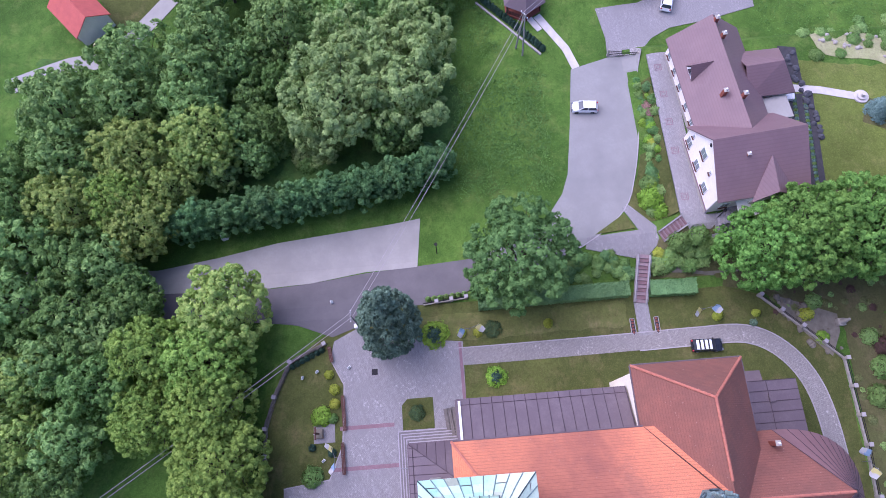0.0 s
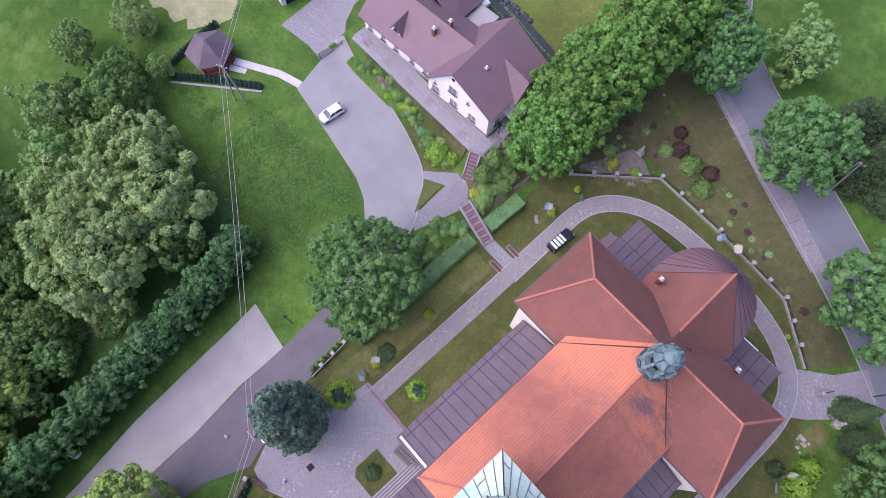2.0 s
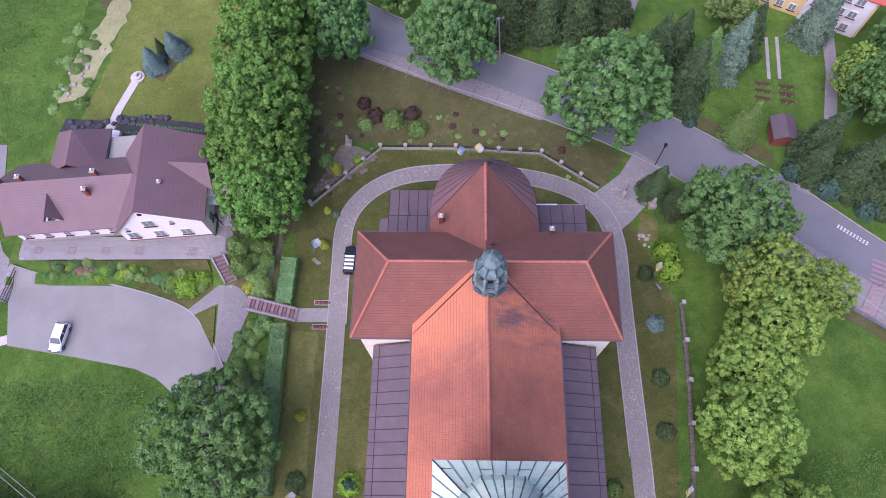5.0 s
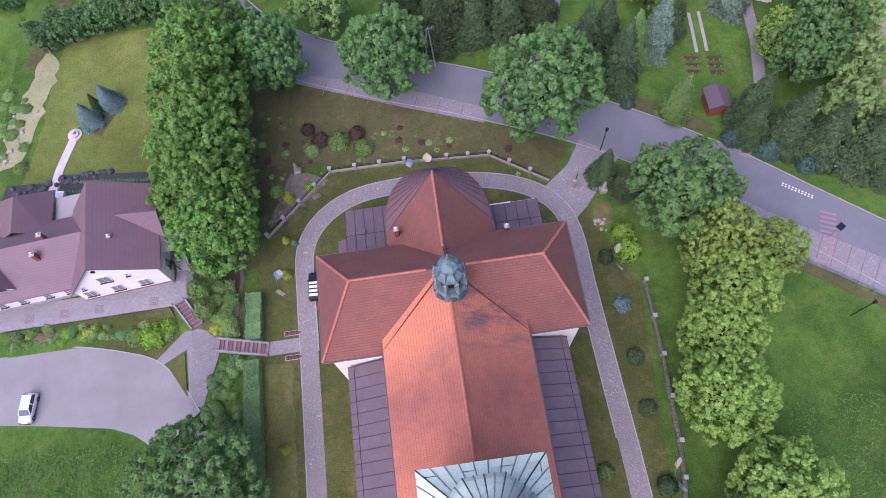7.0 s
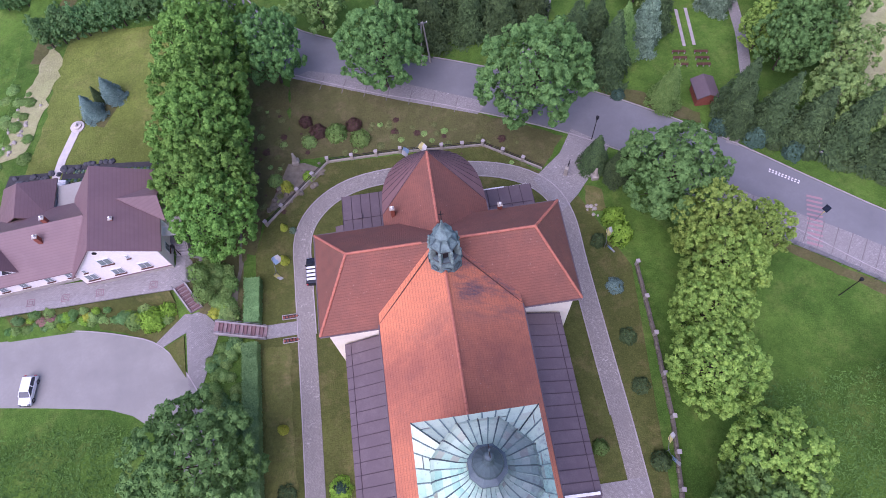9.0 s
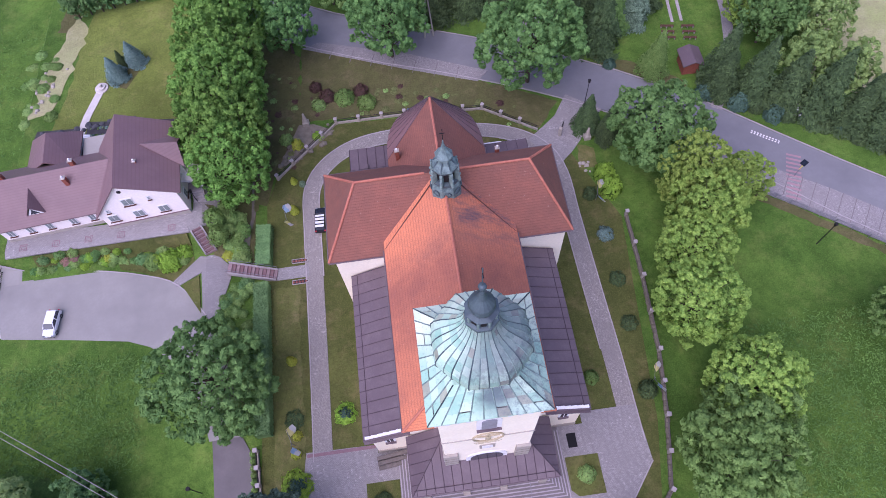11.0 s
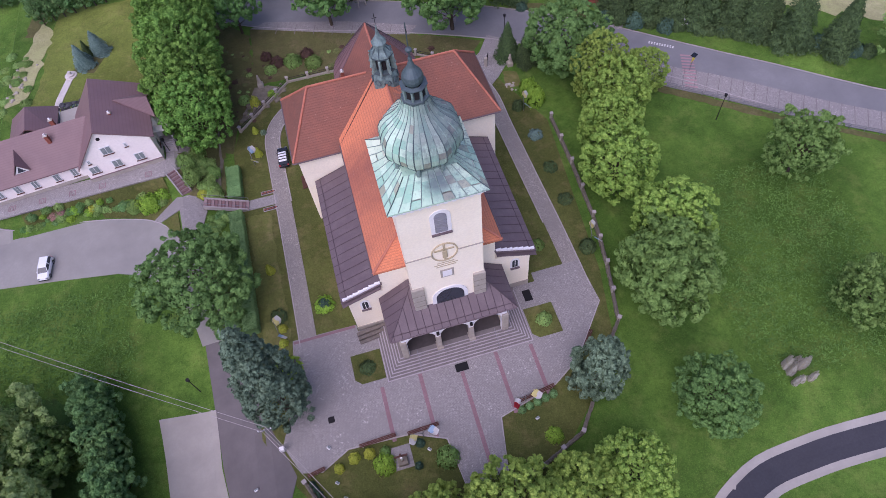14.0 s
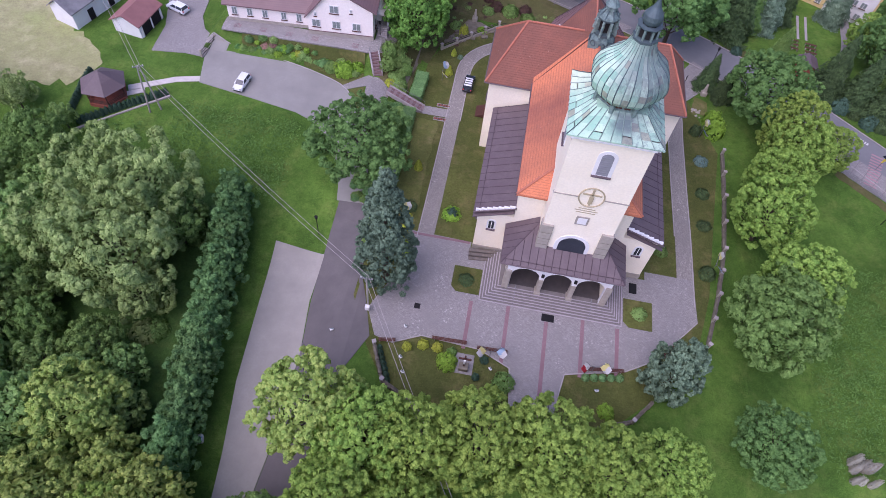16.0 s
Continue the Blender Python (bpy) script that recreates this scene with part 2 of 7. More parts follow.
ASPHALT = simple("fresh_asphalt", srgb(112, 106, 106), srgb(94, 90, 90), 0.3, 0.85)
ASPHALT_OLD = simple("worn_asphalt", srgb(152, 149, 143), srgb(132, 130, 126), 0.2, 0.9)
ASPHALT_ROAD = simple("road_asphalt", srgb(130, 130, 132), srgb(113, 113, 116), 0.2, 0.88)
ASPHALT_NEW = simple("new_asphalt", srgb(58, 58, 64), srgb(66, 66, 72), 0.3, 0.85)
KERB = simple("kerb_stone", srgb(176, 168, 168), srgb(150, 142, 140), 1.0, 0.9)
STONE = simple("field_stone", srgb(134, 126, 112), srgb(100, 94, 82), 1.2, 0.9, bump=0.6)
STONE_PALE = simple("sand_stone", srgb(176, 168, 156), srgb(150, 142, 132), 1.5, 0.85)
PLASTER = simple("cream_plaster", srgb(250, 240, 220), srgb(243, 231, 208), 0.3, 0.9, bump=0.1)
PLASTER_HOUSE = simple("rose_plaster", srgb(250, 241, 235), srgb(243, 231, 225), 0.3, 0.9, bump=0.1)
WHITE = simple("white_paint", srgb(236, 234, 234), srgb(222, 220, 220), 0.6, 0.6, bump=0.05)
TILE = tile_material("clay_tile", srgb(190, 116, 88), srgb(156, 97, 80), srgb(112, 86, 82), 0, (4.0, 23.0, 1.0))
TILE_T = tile_material("clay_tile_transept", srgb(152, 97, 80), srgb(126, 84, 72), srgb(108, 82, 76), 1)
RIDGE = simple("ridge_tile", srgb(192, 122, 98), srgb(166, 100, 86), 2.0, 0.8)
SHEET = sheet_material("brown_sheet", srgb(104, 90, 93), srgb(94, 80, 84), srgb(122, 108, 110))
SHEET_H = course_material("plum_sheet_tile", srgb(126, 100, 100), srgb(113, 90, 92), srgb(142, 116, 114))
SHEET_W = sheet_material("red_brown_sheet", srgb(128, 96, 94), srgb(116, 86, 86), srgb(140, 108, 104))
SEAM = simple("dark_seam", srgb(84, 70, 75), srgb(74, 62, 67), 2.0, 0.7)
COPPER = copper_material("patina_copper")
COPPER_D = simple("dark_copper", srgb(72, 84, 90), srgb(92, 110, 112), 1.0, 0.5, 0.2)
COPPER_T = simple("turret_copper", srgb(128, 150, 146), srgb(56, 70, 74), 1.9, 0.6, 0.0)
COPPER_G = simple("streaked_copper", srgb(140, 162, 154), srgb(78, 94, 96), 2.2, 0.6, 0.0)
LOUVRE = simple("grey_louvre", srgb(150, 150, 156), srgb(126, 126, 132), 1.5, 0.7)
GLASS_PALE = simple("curtained_glass", srgb(150, 160, 158), srgb(104, 112, 114), 1.6, 0.15, 0.0, 0.6, 0)
GLASS = simple("window_glass", srgb(60, 66, 76), srgb(40, 44, 52), 0.5, 0.12, 0.0, 0.6, 0)
DARK = simple("dark_recess", srgb(40, 36, 38), srgb(30, 28, 30), 1, 0.9)
BRICK = simple("red_brick", srgb(152, 88, 72), srgb(128, 72, 60), 4, 0.9)
WOOD_D = simple("dark_wood", srgb(96, 62, 52), srgb(74, 48, 42), 3, 0.7)
WOOD_G = simple("grey_wood", srgb(120, 112, 106), srgb(92, 86, 80), 3, 0.85)
BARK = simple("bark", srgb(92, 80, 68), srgb(66, 58, 50), 3, 0.95, bump=0.7)
METAL = simple("grey_metal", srgb(140, 142, 146), srgb(110, 112, 116), 2, 0.4, 0.6)
IRON = simple("black_iron", srgb(46, 44, 46), srgb(36, 34, 36), 2, 0.6, 0.4)
RUBBER = simple("rubber", srgb(30, 30, 32), srgb(24, 24, 26), 3, 0.85)
CARWHITE = simple("white_car_paint", srgb(232, 234, 238), srgb(224, 226, 230), 1, 0.25, 0, 0.6, 0)
CARBLACK = simple("black_car_paint", srgb(36, 38, 44), srgb(30, 32, 38), 1, 0.25, 0, 0.6, 0)
BLUE = simple("blue_cloth", srgb(186, 212, 236), srgb(166, 196, 224), 2, 0.9)
YELLOW = simple("yellow_cloth", srgb(242, 236, 172), srgb(232, 222, 150), 2, 0.9)
RED = simple("red_cloth", srgb(196, 60, 72), srgb(170, 50, 60), 2, 0.9)
YELLOW_P = simple("yellow_plaster", srgb(232, 206, 150), srgb(218, 190, 134), 0.5, 0.9)
SLATE = simple("grey_slate", srgb(152, 150, 150), srgb(112, 110, 114), 0.8, 0.8)
REDROOF = simple("red_sheet", srgb(196, 96, 84), srgb(172, 82, 74), 0.8, 0.6)
BASALT = simple("dark_basalt", srgb(86, 86, 90), srgb(62, 62, 66), 1.4, 0.85, bump=0.5)
PALE_SLAB = simple("pale_slab", srgb(208, 200, 194), srgb(182, 174, 168), 0.9, 0.9)
MULCH = simple("dark_mulch", srgb(74, 72, 74), srgb(56, 54, 56), 1.6, 0.95, bump=0.6)
GARROOF = simple("rose_sheet", srgb(158, 112, 108), srgb(140, 98, 96), 0.8, 0.6)

LEAF = {
    "linden": leaf_material("linden_leaf", srgb(152, 178, 82), srgb(92, 126, 54)),
    "hornbeam": leaf_material("deep_linden_leaf", srgb(124, 160, 76), srgb(76, 114, 50)),
    "yellow": leaf_material("flowering_leaf", srgb(164, 186, 94), srgb(120, 150, 72)),
    "maple": leaf_material("maple_leaf", srgb(112, 146, 82), srgb(70, 106, 57)),
    "ash": leaf_material("ash_leaf", srgb(120, 146, 80), srgb(84, 112, 56)),
    "dark": leaf_material("dark_leaf", srgb(144, 166, 96), srgb(96, 128, 70)),
    "willow": leaf_material("willow_leaf", srgb(156, 172, 108), srgb(112, 136, 76)),
    "thorn": leaf_material("hedge_tree_leaf", srgb(116, 148, 92), srgb(74, 110, 64)),
    "spruce": leaf_material("spruce_needle", srgb(78, 96, 58), srgb(42, 58, 36), 0.05),
    "blue": leaf_material("blue_spruce_needle", srgb(116, 140, 130), srgb(64, 88, 80), 0.05),
    "cypress": leaf_material("cypress_needle", srgb(110, 130, 108), srgb(52, 72, 56), 0.05),
    "silver": leaf_material("silver_needle", srgb(120, 142, 116), srgb(56, 78, 60), 0.05),
    "grass": leaf_material("meadow_tuft", srgb(96, 124, 60), srgb(70, 98, 46), 0.2),
    "gold": leaf_material("gold_thuja", srgb(172, 178, 70), srgb(124, 140, 48), 0.1),
    "lime": leaf_material("lime_shrub", srgb(138, 166, 62), srgb(94, 128, 42), 0.2),
    "box": leaf_material("clipped_hedge", srgb(114, 146, 94), srgb(86, 118, 72), 0.1),
    "pink": leaf_material("pink_flower_shrub", srgb(176, 112, 124), srgb(92, 112, 66), 0.2),
    "purple": leaf_material("purple_leaf", srgb(88, 64, 58), srgb(60, 47, 43), 0.1),
    "weed": leaf_material("dull_weed_leaf", srgb(104, 110, 66), srgb(84, 88, 54), 0.1),
    "bluegreen": leaf_material("blue_green_needle", srgb(74, 100, 82), srgb(44, 66, 52), 0.05),
    "redflower": leaf_material("red_bedding_flower", srgb(178, 88, 88), srgb(96, 74, 58), 0.15),
    "pale": leaf_material("pale_grass_plume", srgb(212, 200, 176), srgb(160, 150, 122), 0.2),
}


# ---- ground shape ----
def ease(a, b, v):
    k = min(1.0, max(0.0, (v - a) / (b - a)))
    return k * k * (3 - 2 * k)


def g(x, y):
    """The lie of the land: the churchyard is level, the lane dips to the south-west, the house stands on a terrace."""
    west = ease(-26, -35, x)
    lane = -3.0 + 5.0 * ease(-8, 22, y) + 0.3 * ease(22, 33, y)
    terrace = 2.6 * ease(33.4, 35.4, y) * ease(-64.4, -62, x)
    z = west * (lane + terrace)
    z -= 1.5 * ease(25, 34, x) * ease(34, 18, y)
    z -= 2.2 * ease(-19, -30, y) * (1 - west)
    z += 2.0 * ease(-66, -120, x) * ease(-30, 10, y)
    return z


# ---- building helpers ----
def mesh_from(name, bm, *mats):
    me = bpy.data.meshes.new(name)
    bm.normal_update()
    bm.to_mesh(me)
    bm.free()
    for m in mats:
        me.materials.append(m)
    return me


def thing(name, label, category, x=0.0, y=0.0, z=0.0, turn=0.0, group="", kind=""):
    ob = new(name)
    ob.empty_display_size = 0.3
    ob.matrix_basis = pose(x, y, z, 0, 0, turn)
    return tagged(ob, label, category, group, kind)


def part(name, bm, mat, parent, label="", m=None):
    """One mesh object under a thing or under a part."""
    mats = mat if isinstance(mat, (list, tuple)) else [mat]
    me = bm if isinstance(bm, bpy.types.Mesh) else mesh_from(name, bm, *mats)
    ob = new(name, me)
    ob.parent = parent
    if m is not None:
        ob.matrix_basis = m
    return tagged(ob, label) if label else ob


def single(name, bm, mat, label, category, m=None, group="", kind=""):
    mats = mat if isinstance(mat, (list, tuple)) else [mat]
    me = bm if isinstance(bm, bpy.types.Mesh) else mesh_from(name, bm, *mats)
    ob = new(name, me)
    if m is not None:
        ob.matrix_basis = m
    return tagged(ob, label, category, group, kind)


def add_box(bm, x0, y0, z0, x1, y1, z1, bevel=0.0):
    r = bmesh.ops.create_cube(bm, size=1)
    vs = r["verts"]
    for v in vs:
        v.co = Vector(((x0 + x1) / 2 + v.co.x * (x1 - x0), (y0 + y1) / 2 + v.co.y * (y1 - y0), (z0 + z1) / 2 + v.co.z * (z1 - z0)))
    if bevel:
        es = list({e for v in vs for e in v.link_edges})
        bmesh.ops.bevel(bm, geom=es, offset=bevel, segments=1, affect="EDGES")
    return vs


def box(x0, y0, z0, x1, y1, z1, bevel=0.0):
    bm = bmesh.new()
    add_box(bm, x0, y0, z0, x1, y1, z1, bevel)
    return bm


def add_cyl(bm, r0, r1, z0, z1, x=0.0, y=0.0, n=16, cap=True):
    r = bmesh.ops.create_cone(bm, cap_ends=cap, segments=n, radius1=r0, radius2=r1, depth=z1 - z0)
    bmesh.ops.translate(bm, verts=r["verts"], vec=(x, y, (z0 + z1) / 2))
    return r["verts"]


def add_rod(bm, a, b, r0, r1=None, n=8):
    """A round bar from a to b."""
    a, b = Vector(a), Vector(b)
    d = b - a
    vs = bmesh.ops.create_cone(bm, cap_ends=True, segments=n, radius1=r0, radius2=r1 if r1 is not None else r0, depth=d.length)["verts"]
    m = Matrix.Translation((a + b) / 2) @ d.to_track_quat("Z", "Y").to_matrix().to_4x4()
    bmesh.ops.transform(bm, matrix=m, verts=vs)
    return vs


def slab(faces, thick):
    """Roof planes as a solid: each plane (a list of points) gets its own thickness downwards."""
    bm = bmesh.new()
    for pts in faces:
        top = [bm.verts.new(p) for p in pts]
        low = [bm.verts.new((p[0], p[1], p[2] - thick)) for p in pts]
        bm.faces.new(top)
        bm.faces.new(low[::-1])
        for i in range(len(pts)):
            j = (i + 1) % len(pts)
            bm.faces.new((top[j], top[i], low[i], low[j]))
    bmesh.ops.recalc_face_normals(bm, faces=bm.faces)
    return bm


def prism(outline, y0, y1, axis="y"):
    """An outline in x and z (or y and z), drawn out along the other axis."""
    bm = bmesh.new()
    put = (lambda u, v, w: (u, w, v)) if axis == "y" else (lambda u, v, w: (w, u, v))
    a = [bm.verts.new(put(u, v, y0)) for u, v in outline]
    b = [bm.verts.new(put(u, v, y1)) for u, v in outline]
    bm.faces.new(a)
    bm.faces.new(b[::-1])
    for i in range(len(a)):
        j = (i + 1) % len(a)
        bm.faces.new((a[j], a[i], b[i], b[j]))
    bmesh.ops.recalc_face_normals(bm, faces=bm.faces)
    return bm


def drape(poly, lift=0.05, step=2.0, edge=0.25):
    """A flat outline laid over the land, cut along the land's own grid, with a skirt down into it."""
    bm = bmesh.new()
    bm.faces.new([bm.verts.new((x, y, 0)) for x, y in poly])
    xs, ys = [p[0] for p in poly], [p[1] for p in poly]
    for k, (lo, hi) in enumerate(((min(xs), max(xs)), (min(ys), max(ys)))):
        c = math.floor(lo / step) * step + step
        while c < hi:
            co, no = ((c, 0, 0), (1, 0, 0)) if k == 0 else ((0, c, 0), (0, 1, 0))
            bmesh.ops.bisect_plane(bm, geom=bm.verts[:] + bm.edges[:] + bm.faces[:], plane_co=co, plane_no=no)
            c += step
    bmesh.ops.triangulate(bm, faces=bm.faces)
    for v in bm.verts:
        v.co.z = g(v.co.x, v.co.y) + lift
    rim = [e for e in bm.edges if e.is_boundary]
    r = bmesh.ops.extrude_edge_only(bm, edges=rim)
    for v in (e for e in r["geom"] if isinstance(e, bmesh.types.BMVert)):
        v.co.z -= edge
    bmesh.ops.recalc_face_normals(bm, faces=bm.faces)
    up = sum(f.normal.z * f.calc_area() for f in bm.faces)
    if up < 0:
        bmesh.ops.reverse_faces(bm, faces=bm.faces)
    return bm


def ribbon(line, width):
    """The outline of a strip of even width along a line of points."""
    left, right = [], []
    for i, p in enumerate(line):
        a, b = line[max(0, i - 1)], line[min(len(line) - 1, i + 1)]
        d = Vector((b[0] - a[0], b[1] - a[1])).normalized()
        n = Vector((-d.y, d.x)) * width / 2
        left.append((p[0] + n.x, p[1] + n.y))
        right.append((p[0] - n.x, p[1] - n.y))
    return left + right[::-1]


def smooth(line, n=4):
    """A rounded line through the points (Catmull-Rom)."""
    out = []
    for i in range(len(line) - 1):
        p = [Vector(line[max(0, min(len(line) - 1, i + k))]) for k in (-1, 0, 1, 2)]
        for k in range(n):
            t = k / n
            out.append(tuple(0.5 * (2 * p[1] + (p[2] - p[0]) * t + (2 * p[0] - 5 * p[1] + 4 * p[2] - p[3]) * t * t
                                    + (3 * p[1] - p[0] - 3 * p[2] + p[3]) * t ** 3)))
    return out + [tuple(line[-1])]


def kerb(line, label, width=0.14, high=0.135):
    bm = bmesh.new()
    for a, b in zip(line, line[1:]):
        d = Vector((b[0] - a[0], b[1] - a[1]))
        if d.length < 0.05:
            continue
        n = Vector((-d.y, d.x)).normalized() * width / 2
        za, zb = g(*a), g(*b)
        q = [(a[0] - n.x, a[1] - n.y, za), (b[0] - n.x, b[1] - n.y, zb), (b[0] + n.x, b[1] + n.y, zb), (a[0] + n.x, a[1] + n.y, za)]
        low = [bm.verts.new((x, y, z - 0.2)) for x, y, z in q]
        top = [bm.verts.new((x, y, z + high)) for x, y, z in q]
        bm.faces.new(top)
        for i in range(4):
            j = (i + 1) % 4
            bm.faces.new((low[i], low[j], top[j], top[i]))
    bmesh.ops.recalc_face_normals(bm, faces=bm.faces)
    return single("kerb", bm, KERB, label, "kerb", kind="structure")


# ---- the land ----
def land():
    fine_x = [-112 + 2 * i for i in range(107)]
    fine_y = [-80 + 2 * i for i in range(106)]
    far = [6, 16, 34, 70, 140, 280, 560, 1100, 1800]
    xs = [fine_x[0] - d for d in far[::-1]] + fine_x + [fine_x[-1] + d for d in far]
    ys = [fine_y[0] - d for d in far[::-1]] + fine_y + [fine_y[-1] + d for d in far]
    verts = [(x, y, g(x, y)) for y in ys for x in xs]
    n = len(xs)
    faces = [(j * n + i, j * n + i + 1, (j + 1) * n + i + 1, (j + 1) * n + i) for j in range(len(ys) - 1) for i in range(n - 1)]
    me = bpy.data.meshes.new("ground")
    me.from_pydata(verts, [], faces)
    me.materials.append(GRASS)
    return tagged(new("ground", me), "green meadow and lawn land with gentle slopes", "ground", kind="structure")


land()


def ragged(poly, amp):
    """The outline with its sides broken into short uneven steps, as grass grows in."""
    out = []
    for (x0, y0), (x1, y1) in zip(poly, poly[1:] + poly[:1]):
        d = math.hypot(x1 - x0, y1 - y0)
        n = max(1, int(d / 1.1))
        for i in range(n):
            x, y = x0 + (x1 - x0) * i / n, y0 + (y1 - y0) * i / n
            k = noise.noise((x * 0.9, y * 0.9, 3.1)) + 0.6 * noise.noise((x * 0.23, y * 0.23, 7.7))
            out.append((x - (y1 - y0) / d * k * amp, y + (x1 - x0) / d * k * amp))
    return out


def patch(name, poly, mat, label, category, lift, rough=0.0):
    return single(name, drape(ragged(poly, rough) if rough else poly, lift), mat, label, category, kind="structure")


# lawns and beds, thin sheets over the meadow
patch("churchyard_lawn", [(-27, -8), (-26.5, 40), (-24.5, 46), (-15, 54.5), (8.5, 53.8), (17, 46.8), (20, 44), (25, 31), (21.8, 2), (19, -10), (6, -22),
      (-9, -24), (-20, -20), (-23.5, -15)], LAWN, "short dull churchyard lawn round the church", "lawn", 0.03)
patch("dry_lawn_strip", [(-25.3, -4), (-25.2, 27), (-21.7, 27), (-21.5, 5), (-21.8, -4)], DRYLAWN, "dry brownish lawn strip beside the clipped hedge", "lawn", 0.06, 0.5)
patch("undergrowth", [(-75, -62), (-70, -12), (-68, 4), (-58, 8), (-48.6, 2.6), (-45.4, -8), (-42.6, -20), (-40.6, -33), (-38, -60)], WOODFLOOR,
      "dark weedy undergrowth below the western trees", "undergrowth", 0.03, 1.2)
patch("shrub_bank", [(-34.6, 33), (-27.8, 31), (-27.5, 38), (-24.6, 46), (-20.6, 55), (-20.4, 70), (-36, 88), (-38, 46), (-33, 39)], SOIL,
      "bare brown soil bank under trees and shrubs", "soil", 0.055, 0.8)
patch("roadside_bank", [(-21, 56), (-14.6, 55.6), (8.5, 54.0), (16.6, 48.4), (20.6, 53.4), (8.6, 59.8), (-3.0, 64.6), (-20, 72.2)], SOIL,
      "patchy brown grass bank between fence and road", "soil", 0.04, 0.4)
patch("bare_strip", [(-53.6, 92), (-56.4, 92), (-59.2, 84), (-60.2, 78), (-58.2, 77.6), (-56.2, 84)], SOIL, "bare earth track beside the conifer screen", "soil", 0.035, 0.5)
patch("flower_bank", [(-57.4, 33.4), (-50, 33.4), (-43, 31.3), (-38.5, 29.3), (-35.6, 31.6), (-36, 35.1), (-57.4, 34.9)], LAWN,
      "planted slope with flowers below the house terrace", "flower bed", 0.05)
patch("mown_hay_field", [(-130, 14), (-92, 16), (-81, 18.4), (-77.5, 23), (-79, 27), (-85.5, 30), (-88, 48), (-84, 70), (-130, 90)], HAY, "pale mown hay field", "field", 0.05, 2.4)
patch("far_field", [(60, 52), (110, 20), (150, 60), (75, 84)], HAY, "pale strip field beyond the conifers", "field", 0.05, 2.0)
patch("garden_lawn", [(-58, 53.6), (-36.6, 51.4), (-35.6, 82), (-54.6, 84), (-56, 68)], GARDEN, "light yellow-green garden lawn behind the house", "lawn", 0.04, 0.7)
patch("park_lawn", [(29, 63), (39, 58), (50, 57), (53, 70), (41, 78)], GRASS, "green park lawn with benches", "lawn", 0.05)

# paving
yard = smooth([(-29.6, 7.4), (-30.2, 13), (-33, 22), (-37.6, 28.4), (-43, 30.9), (-50, 32.6), (-57, 33.4), (-62.4, 34.6)], 4)
patch("yard_asphalt", yard + [(-62.6, 30.0), (-61.2, 24.2), (-52, 22.8), (-44, 21.4), (-41, 20.2), (-37.5, 17.5), (-34.4, 12), (-33.6, 7.4)],
      ASPHALT_OLD, "worn grey asphalt yard in front of the house", "yard", 0.08)
patch("garage_yard", [(-62.5, 34.6), (-62.7, 30.0), (-66.0, 30.2), (-71.6, 29.4), (-72, 36), (-75.4, 46), (-74, 54), (-69.6, 54), (-67.8, 46), (-67.0, 40.3), (-65.4, 37.2)], PAVER, "paved garage yard", "yard", 0.08)
patch("dark_asphalt", smooth([(-33.2, 7.4), (-33.2, -0.6), (-32.9, -9), (-31.9, -17), (-31.6, -26), (-32.4, -40), (-34, -60)], 3)
      + [(-31, -60), (-28.4, -40), (-26.8, -26), (-25.4, -18.4), (-23.4, -13.6), (-24.8, -9.4), (-26.9, -4), (-27, 3), (-29.4, 7.4)], ASPHALT,
      "dark patched asphalt lane sloping down from the church gate", "road", 0.08)
patch("concrete_parking", [(-33.1, -1.4), (-40.6, -0.5), (-39.9, -10), (-38.8, -22), (-37.2, -31), (-36, -40), (-38, -60), (-34, -60), (-32.4, -40),
      (-31.6, -26), (-31.9, -17), (-33.1, -9)], CONCRETE, "pale dusty concrete parking strip", "parking", 0.09)
main_road = smooth([(-40, 99), (-24, 81), (-8, 72.0), (6, 66.2), (24, 57.4), (39, 47), (51.4, 36.2), (63, 26.6), (92, 6), (140, -24)], 4)
patch("road", ribbon(main_road, 8.6), ASPHALT_ROAD, "grey asphalt village road passing the churchyard", "road", 0.06)
patch("road_layby", [(-17, 73), (-20, 72), (-3, 64.4), (8.6, 59.6), (10.6, 61.6), (-2, 67.6)], PAVER, "paved layby beside the village road", "pavement", 0.1)
strip = smooth([(36.6, 42.6), (41.0, 38.6), (48.8, 32.6), (57.0, 27.0), (82, 9), (120, -18)], 3)
patch("road_pavement", ribbon(strip, 4.8), PAVER, "paved footway along the village road", "pavement", 0.1)
patch("gate_apron", [(14.6, 46.6), (17.6, 40.6), (20.6, 43.2), (27, 50.5), (22, 54.4), (19.4, 50.4)], PAVER, "paved apron between road and churchyard gate", "pavement", 0.1)
patch("park_lane", ribbon([(16, 60), (19, 70), (24, 84), (30, 110)], 3.4), PAVER, "narrow paved lane between conifers", "lane", 0.07)
patch("park_path", ribbon([(44.5, 47.6), (50.5, 58), (53, 68), (56, 92)], 1.8), PAVER, "paved footpath into the park", "path", 0.07)
patch("lower_road", ribbon(smooth([(-12, -85), (6, -56), (15, -42), (21.5, -33.4), (28.6, -29.2), (36, -28.1), (47, -28.2), (80, -30)], 4), 2.9), ASPHALT_NEW, "new black asphalt lane with pale verges", "road", 0.1)
patch("lower_road_verge", ribbon(smooth([(-12, -85), (6, -56), (15, -42), (21.5, -33.4), (28.6, -29.2), (36, -28.1), (47, -28.2), (80, -30)], 4), 4.8), CONCRETE, "pale gravel verge of the new lane", "verge", 0.06)

